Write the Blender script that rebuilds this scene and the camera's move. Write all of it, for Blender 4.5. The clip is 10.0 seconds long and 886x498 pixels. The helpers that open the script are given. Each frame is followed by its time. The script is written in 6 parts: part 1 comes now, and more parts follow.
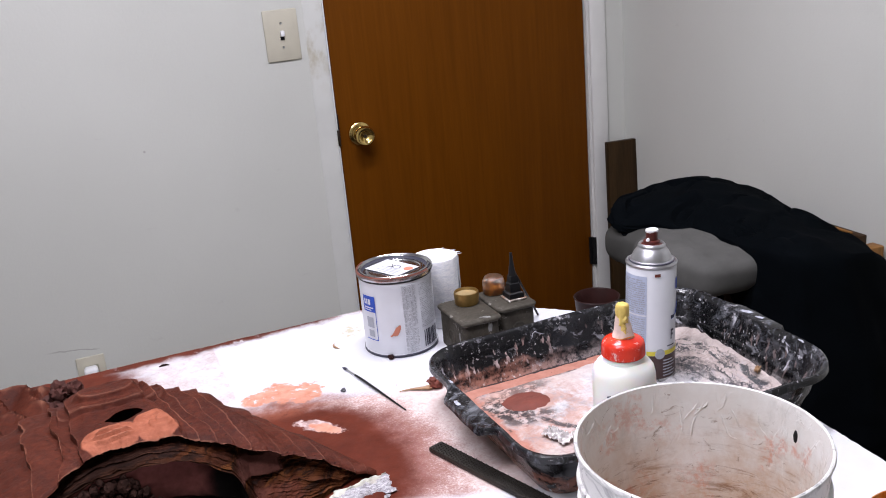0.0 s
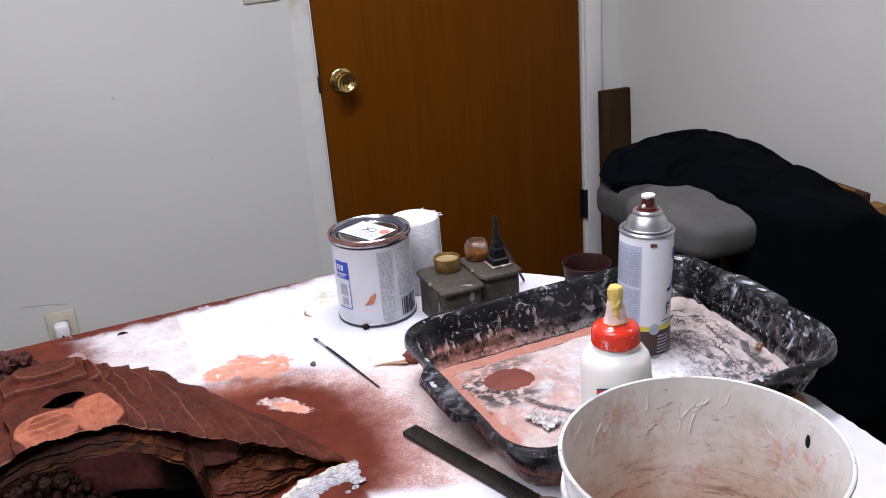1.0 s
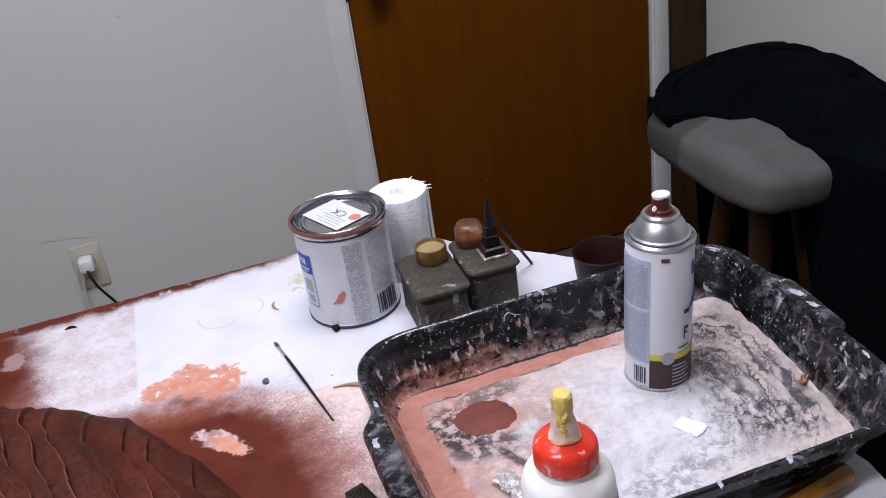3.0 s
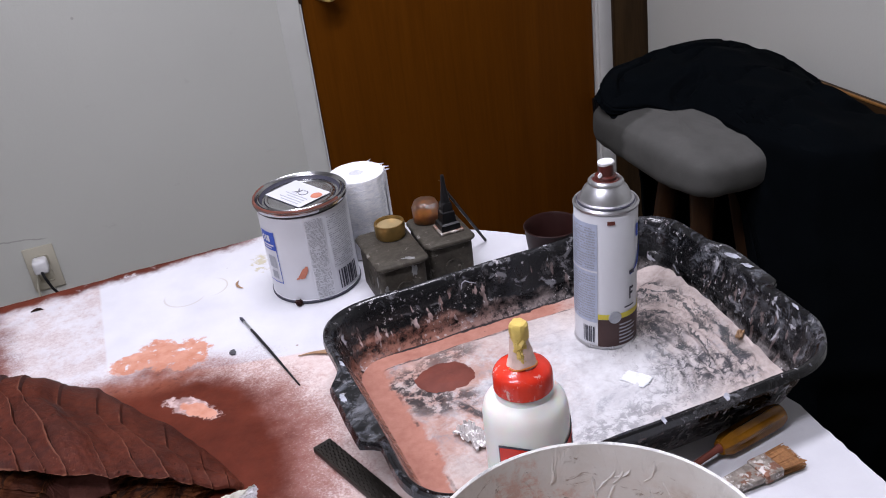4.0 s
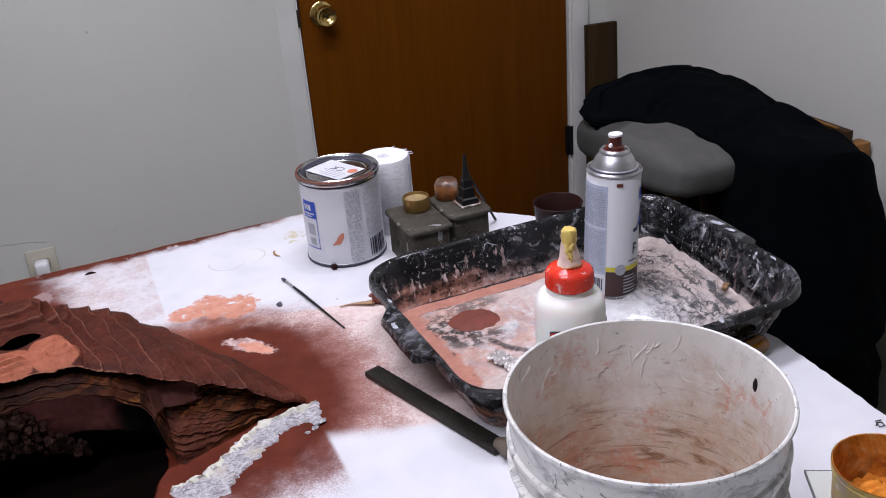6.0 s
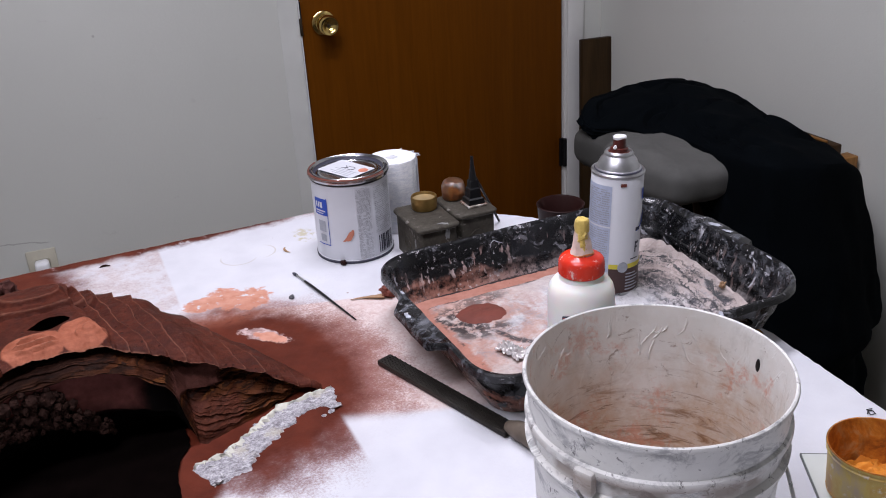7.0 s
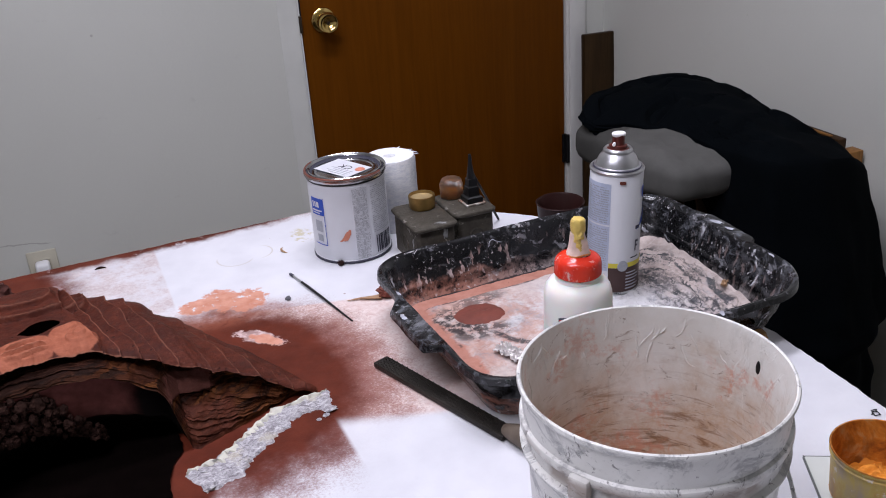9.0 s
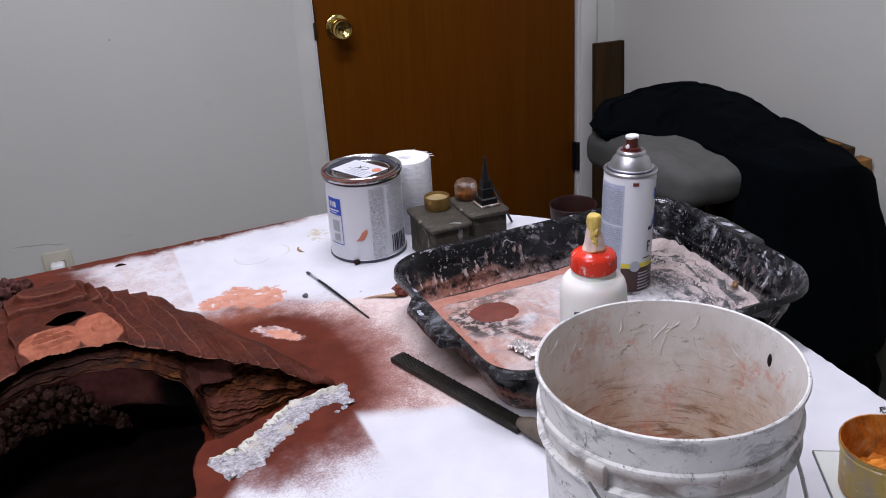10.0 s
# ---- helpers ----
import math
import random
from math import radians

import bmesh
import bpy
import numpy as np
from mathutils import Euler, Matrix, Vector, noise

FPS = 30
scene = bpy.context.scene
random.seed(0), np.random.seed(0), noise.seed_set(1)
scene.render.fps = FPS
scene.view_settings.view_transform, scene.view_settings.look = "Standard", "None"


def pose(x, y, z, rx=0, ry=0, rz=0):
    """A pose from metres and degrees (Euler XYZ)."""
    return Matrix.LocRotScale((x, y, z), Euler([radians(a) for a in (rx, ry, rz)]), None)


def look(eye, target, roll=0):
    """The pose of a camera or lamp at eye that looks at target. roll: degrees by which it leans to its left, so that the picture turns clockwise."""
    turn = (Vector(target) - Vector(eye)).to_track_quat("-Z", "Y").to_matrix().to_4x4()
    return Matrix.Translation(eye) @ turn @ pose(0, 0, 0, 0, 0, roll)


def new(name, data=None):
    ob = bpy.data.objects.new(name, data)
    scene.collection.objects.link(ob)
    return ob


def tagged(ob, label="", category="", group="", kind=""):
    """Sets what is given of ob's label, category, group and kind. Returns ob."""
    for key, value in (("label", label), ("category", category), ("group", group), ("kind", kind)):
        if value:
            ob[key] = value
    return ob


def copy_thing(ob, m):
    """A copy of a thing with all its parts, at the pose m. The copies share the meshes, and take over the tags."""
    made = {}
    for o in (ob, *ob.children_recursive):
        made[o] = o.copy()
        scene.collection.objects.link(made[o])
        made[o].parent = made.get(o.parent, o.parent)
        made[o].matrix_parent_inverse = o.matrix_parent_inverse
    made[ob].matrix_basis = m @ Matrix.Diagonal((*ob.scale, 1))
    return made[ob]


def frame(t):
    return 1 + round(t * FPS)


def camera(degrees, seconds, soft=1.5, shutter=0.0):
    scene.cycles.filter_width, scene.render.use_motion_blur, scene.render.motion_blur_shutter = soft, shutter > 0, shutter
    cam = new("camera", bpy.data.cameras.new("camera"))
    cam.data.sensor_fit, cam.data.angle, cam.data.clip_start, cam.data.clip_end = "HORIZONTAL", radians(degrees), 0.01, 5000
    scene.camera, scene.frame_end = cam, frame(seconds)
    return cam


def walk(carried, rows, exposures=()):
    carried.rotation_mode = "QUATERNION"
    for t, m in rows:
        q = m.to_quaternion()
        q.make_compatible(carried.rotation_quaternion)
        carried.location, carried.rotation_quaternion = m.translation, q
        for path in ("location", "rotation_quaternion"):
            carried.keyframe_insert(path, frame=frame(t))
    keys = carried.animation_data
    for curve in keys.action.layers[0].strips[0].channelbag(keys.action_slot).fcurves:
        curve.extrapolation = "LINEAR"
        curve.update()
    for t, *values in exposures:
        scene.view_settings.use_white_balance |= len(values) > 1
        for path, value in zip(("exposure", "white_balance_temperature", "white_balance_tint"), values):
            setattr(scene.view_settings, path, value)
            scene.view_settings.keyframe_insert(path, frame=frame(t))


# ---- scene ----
cam = camera(51.0, 10.0, soft=1.0)
PATH = [
    (0, (0.104, 0.013, 1.306), (0.788, 1.787, 0.686), -5.1),
    (0.5, (0.12, 0.054, 1.294), (0.776, 1.816, 0.613), -5.0),
    (1, (0.156, 0.099, 1.298), (0.834, 1.831, 0.563), -4.6),
    (1.5, (0.259, 0.208, 1.319), (0.794, 1.926, 0.445), -5.8),
    (2, (0.323, 0.278, 1.321), (0.775, 1.974, 0.363), -5.4),
    (2.5, (0.366, 0.288, 1.324), (0.787, 1.98, 0.343), -7.7),
    (2.7, (0.375, 0.29, 1.326), (0.788, 1.99, 0.357), -8.2),
    (3.8, (0.357, 0.234, 1.315), (0.85, 1.917, 0.354), -7.5),
    (4, (0.343, 0.224, 1.311), (0.871, 1.903, 0.362), -7.3),
    (4.5, (0.31, 0.192, 1.305), (0.886, 1.866, 0.373), -8.1),
    (5, (0.275, 0.175, 1.295), (0.868, 1.833, 0.346), -6.8),
    (5.5, (0.229, 0.133, 1.295), (0.844, 1.808, 0.393), -5.6),
    (6.8, (0.156, 0.068, 1.297), (0.852, 1.745, 0.459), -3.5),
    (7, (0.148, 0.065, 1.293), (0.841, 1.746, 0.46), -3.3),
    (7.5, (0.142, 0.057, 1.289), (0.875, 1.729, 0.472), -2.8),
    (8, (0.15, 0.052, 1.293), (0.886, 1.726, 0.483), -3.1),
    (8.5, (0.161, 0.063, 1.288), (0.863, 1.743, 0.46), -3.7),
    (9, (0.164, 0.075, 1.29), (0.843, 1.759, 0.45), -3.9),
    (9.5, (0.16, 0.068, 1.286), (0.848, 1.75, 0.451), -3.8),
    (10, (0.144, 0.057, 1.287), (0.815, 1.754, 0.468), -3.5),
]
walk(cam, [(t, look(eye, target, roll)) for t, eye, target, roll in PATH],
     exposures=[(0, 0.12, 6450, 15), (1, 0.02, 6400, 15), (2, -0.15, 6300, 14.5), (2.7, -0.25, 6250, 15), (4, -0.28, 6350, 16), (8, -0.39, 6350, 16), (10, -0.38, 6300, 16)])
# ---- light and room air ----
world = bpy.data.worlds.new("world")
scene.world = world
world.use_nodes = True
world.node_tree.nodes["Background"].inputs[0].default_value = (0.9, 0.95, 1.0, 1)
world.node_tree.nodes["Background"].inputs[1].default_value = 0.05

WALL_Y, WALL_X, LEFT_X, REAR_Y, CEIL = 2.419, 1.662, -1.7, -1.9, 2.42
TABLE = 0.755


def lamp(name, at, size, power, colour):
    data = bpy.data.lights.new(name, "AREA")
    data.shape, data.size, data.size_y, data.energy, data.color = "RECTANGLE", size[0], size[1], power, colour
    ob = new(name, data)
    ob.matrix_world = look(at, (at[0], at[1] + 0.001, 0))
    return tagged(ob, "", "", "", "structure")


lamp("ceiling_lamp_light", (0.52, 1.18, 2.345), (0.9, 0.25), 27, (0.94, 0.94, 1.03))
lamp("ceiling_lamp_light", (-0.30, 0.46, 2.345), (0.9, 0.25), 27, (0.94, 0.94, 1.03))


# ---- materials ----
class Mat:
    """A node material with short names for its pieces."""

    def __init__(self, name, rough=0.6, metal=0.0, spec=0.4):
        self.m = bpy.data.materials.new(name)
        self.m.use_nodes = True
        self.nt = self.m.node_tree
        self.b = self.nt.nodes["Principled BSDF"]
        self.b.inputs["Roughness"].default_value = rough
        self.b.inputs["Metallic"].default_value = metal
        self.b.inputs["Specular IOR Level"].default_value = spec
        self.co = self.nt.nodes.new("ShaderNodeTexCoord").outputs["Object"]
        sep = self.nt.nodes.new("ShaderNodeSeparateXYZ")
        self.nt.links.new(self.co, sep.inputs[0])
        self.x, self.y, self.z = sep.outputs[0], sep.outputs[1], sep.outputs[2]

    def put(self, sock, v):
        if hasattr(v, "is_linked"):
            self.nt.links.new(v, sock)
        elif isinstance(v, tuple) and len(v) == 3 and sock.type == "RGBA":
            sock.default_value = (*v, 1)
        else:
            sock.default_value = v

    def math(self, op, *args):
        n = self.nt.nodes.new("ShaderNodeMath")
        n.operation = op
        for i, a in enumerate(args):
            self.put(n.inputs[i], a)
        return n.outputs[0]

    def add(self, a, b): return self.math("ADD", a, b)
    def sub(self, a, b): return self.math("SUBTRACT", a, b)
    def mul(self, a, b): return self.math("MULTIPLY", a, b)
    def big(self, a, b): return self.math("MAXIMUM", a, b)

    def step(self, v, lo, hi):
        n = self.nt.nodes.new("ShaderNodeMapRange")
        n.interpolation_type = "SMOOTHSTEP"
        for i, a in enumerate((v, lo, hi, 0.0, 1.0)):
            self.put(n.inputs[i], a)
        return n.outputs[0]

    def scaled(self, sx, sy, sz, off=(0, 0, 0)):
        n = self.nt.nodes.new("ShaderNodeMapping")
        n.inputs["Scale"].default_value = (sx, sy, sz)
        n.inputs["Location"].default_value = off
        self.nt.links.new(self.co, n.inputs[0])
        return n.outputs[0]

    def vec(self, *v):
        n = self.nt.nodes.new("ShaderNodeCombineXYZ")
        for i, a in enumerate(v):
            self.put(n.inputs[i], a)
        return n.outputs[0]

    def noise(self, scale, detail=4, rough=0.55, vec=None, dist=0.0):
        n = self.nt.nodes.new("ShaderNodeTexNoise")
        self.nt.links.new(vec or self.co, n.inputs["Vector"])
        n.inputs["Scale"].default_value, n.inputs["Detail"].default_value = scale, detail
        n.inputs["Roughness"].default_value, n.inputs["Distortion"].default_value = rough, dist
        return n.outputs["Fac"]

    def voronoi(self, scale, vec=None, feature="F1"):
        n = self.nt.nodes.new("ShaderNodeTexVoronoi")
        n.feature = feature
        self.nt.links.new(vec or self.co, n.inputs["Vector"])
        n.inputs["Scale"].default_value = scale
        return n.outputs["Distance"]

    def rand(self): return self.nt.nodes.new("ShaderNodeObjectInfo").outputs["Random"]

    def mix(self, f, a, b):
        n = self.nt.nodes.new("ShaderNodeMix")
        n.data_type = "RGBA"
        self.put(n.inputs["Factor"], f)
        self.put(n.inputs[6], a)
        self.put(n.inputs[7], b)
        return n.outputs[2]

    def ramp(self, f, *stops):
        n = self.nt.nodes.new("ShaderNodeValToRGB")
        r = n.color_ramp
        while len(r.elements) < len(stops):
            r.elements.new(0.5)
        for e, (p, c) in zip(r.elements, stops):
            e.position, e.color = p, (*c, 1)
        self.put(n.inputs[0], f)
        return n.outputs[0]

    def blob(self, cx, cy, rx, ry, soft=0.15, wob=None, turn=0.0):
        c, s = math.cos(radians(turn)), math.sin(radians(turn))
        ax, ay = self.sub(self.x, cx), self.sub(self.y, cy)
        dx = self.mul(self.add(self.mul(ax, c), self.mul(ay, s)), 1 / rx)
        dy = self.mul(self.sub(self.mul(ay, c), self.mul(ax, s)), 1 / ry)
        d = self.math("SQRT", self.add(self.mul(dx, dx), self.mul(dy, dy)))
        if wob is not None:
            d = self.add(d, wob)
        return self.step(d, 1 + soft, 1 - soft)

    def half(self, a, b, c, soft=0.005, wob=None):
        """1 where a*x + b*y > c."""
        v = self.sub(self.add(self.mul(self.x, a), self.mul(self.y, b)), c)
        if wob is not None:
            v = self.add(v, wob)
        return self.step(v, -soft, soft)

    def bump(self, h, strength=0.3, dist=0.002):
        n = self.nt.nodes.new("ShaderNodeBump")
        n.inputs["Strength"].default_value, n.inputs["Distance"].default_value = strength, dist
        self.put(n.inputs["Height"], h)
        self.nt.links.new(n.outputs[0], self.b.inputs["Normal"])
        return self

    def colour(self, c):
        self.put(self.b.inputs["Base Color"], c)
        return self

    def rough(self, r):
        self.put(self.b.inputs["Roughness"], r)
        return self


def plain(name, c, rough=0.6, metal=0.0, var=0.12, scale=40, bump=0.15, spec=0.3):
    """A colour with grain at two sizes and a fine relief."""
    k = Mat(name, rough, metal, spec)
    n = k.add(k.mul(k.noise(scale, 5), 0.6), k.mul(k.noise(scale * 0.17, 3), 0.4))
    lo, hi = tuple(v * (1 - var * 1.6) for v in c), tuple(min(1, v * (1 + var * 1.6)) for v in c)
    k.colour(k.ramp(n, (0.25, lo), (0.75, hi)))
    k.rough(k.add(k.mul(n, 0.2), rough - 0.1))
    k.bump(k.noise(scale * 4, 4), bump, 0.001)
    return k.m


def wall_paint():
    k = Mat("wall_paint", 0.55)
    big, fine = k.noise(1.3, 3), k.noise(180, 4)
    c = k.ramp(big, (0.3, (0.54, 0.545, 0.507)), (0.75, (0.595, 0.60, 0.560)))
    scuff = k.mul(k.step(k.noise(9, 6, 0.7, k.scaled(1, 1, 2.2)), 0.66, 0.74), 0.25)
    c = k.mix(scuff, c, (0.42, 0.41, 0.39))
    specks = k.mul(k.step(k.voronoi(7), 0.035, 0.02), 0.6)
    c = k.mix(specks, c, (0.30, 0.29, 0.27))
    crack = k.sub(k.z, k.add(0.401, k.add(k.mul(k.x, -0.12), k.mul(k.sub(k.noise(30, 3), 0.5), 0.012))))
    crack = k.mul(k.mul(k.step(k.math("ABSOLUTE", crack), 0.0022, 0.0008), k.step(k.y, 2.41, 2.415)), k.mul(k.half(1, 0, -0.055, 0.02), k.half(-1, 0, -0.055, 0.01)))
    c = k.mix(k.mul(crack, 0.5), c, (0.22, 0.21, 0.19))
    k.colour(c)
    k.bump(k.add(fine, k.mul(k.noise(35, 3), 0.8)), 0.22, 0.0015)
    return k.m


def door_wood():
    k = Mat("door_wood", 0.5, 0, 0.07)
    v = k.scaled(16, 16, 1.0)
    g = k.noise(2.2, 6, 0.6, v, 0.6)
    fine = k.noise(14, 5, 0.7, k.scaled(12, 12, 0.35))
    c = k.ramp(k.add(k.mul(g, 0.6), k.mul(fine, 0.4)), (0.25, (0.088, 0.0248, 0.0009)), (0.5, (0.116, 0.0343, 0.0015)), (0.75, (0.145, 0.0450, 0.0027)))
    spot = k.step(k.voronoi(5.5), 0.02, 0.012)
    k.colour(k.mix(spot, c, (0.5, 0.4, 0.28)))
    k.rough(k.add(0.36, k.mul(fine, 0.16)))
    k.bump(fine, 0.12, 0.0008)
    return k.m


def table_paint():
    """White board with red-brown overspray round the sculpture, peach daubs and a paler sheet mark."""
    k = Mat("table_paint", 0.65, 0, 0.15)
    w = k.mul(k.sub(k.noise(22, 6, 0.65), 0.5), 0.55)
    wf = k.mul(k.sub(k.noise(75, 5, 0.7), 0.5), 0.5)
    grain = k.noise(380, 5, 0.72)
    base = k.ramp(k.noise(14, 5), (0.3, (0.535, 0.535, 0.57)), (0.7, (0.62, 0.62, 0.65)))
    grey = k.ramp(k.add(k.mul(k.noise(300, 4, 0.7), 0.6), k.mul(k.noise(24, 4), 0.4)), (0.36, (0.34, 0.225, 0.205)), (0.60, (0.55, 0.475, 0.465)))
    c = k.mix(k.mul(k.half(-1, 0, -0.236, 0.002, k.mul(wf, 0.006)), k.mul(k.half(0, 1, 1.10, 0.02, k.mul(w, 0.05)), k.add(0.16, k.mul(k.step(k.noise(34, 6, 0.7), 0.36, 0.60), 0.55)))), base, grey)
    pinkish = k.ramp(k.noise(120, 5, 0.7), (0.3, (0.55, 0.38, 0.34)), (0.65, (0.70, 0.60, 0.57)))
    zone = k.mul(k.mul(k.half(-0.238, -0.971, -1.1449, 0.003), k.half(0.35, 0.937, 0.897, 0.006, k.mul(wf, 0.01))), k.blob(0.44, 0.95, 0.28, 0.2, 0.35, w))
    c = k.mix(k.mul(zone, 0.9), c, pinkish)
    spread = k.big(k.mul(k.blob(0.200, 1.085, 0.085, 0.070, 0.5, w), 0.8), k.big(k.blob(0.280, 0.928, 0.182, 0.205, 0.42, w), k.big(k.blob(0.0, 1.20, 0.155, 0.19, 0.35, w), k.half(0, 1, 1.362, 0.026, k.mul(w, 0.08)))))
    speck = k.step(k.add(spread, k.mul(k.sub(grain, 0.5), 1.35)), 0.36, 0.98)
    c = k.mix(k.mul(speck, k.mul(spread, 0.85)), c, (0.172, 0.035, 0.0185))
    edge = k.mul(k.mul(k.half(-0.06, 1, 1.340, 0.012, k.mul(w, 0.09)), k.step(k.noise(45, 5, 0.7), 0.26, 0.42)), k.half(-1, 0, -0.43, 0.03))
    core = k.big(k.big(k.blob(0.262, 0.946, 0.128, 0.182, 0.18, w), k.blob(0.185, 0.795, 0.036, 0.060, 0.25, w, -20)), k.big(k.blob(0.055, 1.04, 0.125, 0.160, 0.2, w), k.big(k.blob(0.0, 1.26, 0.125, 0.17, 0.25, w), edge)))
    brown = k.ramp(k.noise(30, 6, 0.6), (0.3, (0.066, 0.0108, 0.0043)), (0.7, (0.112, 0.0210, 0.0092)))
    c = k.mix(core, c, brown)
    sheet = k.mul(k.half(1, 0, 0.344, 0.003), k.half(-0.35, -0.937, -0.897, 0.012, k.mul(wf, 0.02)))
    c = k.mix(k.mul(sheet, 0.93), c, base)
    peach = k.ramp(k.noise(70, 4), (0.3, (0.46, 0.19, 0.12)), (0.7, (0.58, 0.30, 0.22)))
    daub = k.big(k.blob(0.262, 1.150, 0.026, 0.018, 0.12, k.mul(wf, 3.0), 14), k.big(k.blob(0.292, 1.154, 0.020, 0.031, 0.12, k.mul(wf, 3.0)), k.blob(0.322, 1.136, 0.023, 0.030, 0.12, k.mul(wf, 3.5), -20)))
    c = k.mix(k.mul(daub, k.step(k.noise(65, 6, 0.72), 0.37, 0.44)), c, peach)
    fringe = k.mul(k.blob(0.285, 1.108, 0.075, 0.026, 0.55, w, -6), k.step(k.noise(130, 5, 0.7), 0.22, 0.50))
    c = k.mix(k.mul(fringe, 0.35), c, (0.36, 0.125, 0.075))
    rim = k.blob(0.312, 1.036, 0.033, 0.0120, 0.10, k.mul(wf, 3.5), -48)
    c = k.mix(k.mul(rim, k.add(0.45, k.mul(k.step(k.noise(90, 4), 0.40, 0.60), 0.5))), c, (0.56, 0.42, 0.40))
    c = k.mix(k.blob(0.319, 1.027, 0.021, 0.0095, 0.10, k.mul(wf, 4.0), -48), c, peach)
    c = k.mix(k.mul(k.blob(0.098, 1.290, 0.013, 0.018, 0.15, k.mul(wf, 4.0)), 0.6), c, (0.36, 0.27, 0.27))
    ring = k.mul(k.step(k.math("ABSOLUTE", k.sub(k.math("SQRT", k.add(k.math("POWER", k.sub(k.x, 0.365), 2.0), k.math("POWER", k.sub(k.y, 1.275), 2.0))), 0.023)), 0.0016, 0.0004), k.half(0.9, -0.2, 0.085, 0.01))
    c = k.mix(k.mul(ring, 0.5), c, (0.42, 0.36, 0.25))
    ring2 = k.mul(k.step(k.math("ABSOLUTE", k.sub(k.math("SQRT", k.add(k.math("POWER", k.sub(k.x, 0.335), 2.0), k.math("POWER", k.sub(k.y, 1.270), 2.0))), 0.025)), 0.0018, 0.0004), k.half(-0.5, -1, -1.432, 0.008))
    c = k.mix(k.mul(ring2, 0.45), c, (0.42, 0.37, 0.30))
    c = k.mix(k.mul(k.blob(0.440, 1.30, 0.016, 0.024, 0.2, k.mul(wf, 3.5)), k.mul(k.step(k.noise(95, 4, 0.6), 0.46, 0.54), 0.75)), c, (0.44, 0.39, 0.23))
    dots = k.mul(k.step(k.voronoi(26), 0.055, 0.03), k.step(k.noise(11), 0.52, 0.6))
    c = k.mix(k.mul(dots, 0.7), c, (0.22, 0.13, 0.11))
    k.colour(c)
    k.rough(k.add(0.42, k.mul(k.noise(40, 4), 0.3)))
    k.bump(k.add(k.noise(160, 5, 0.65), k.mul(k.noise(26, 4), 1.5)), 0.3, 0.0012)
    return k.m


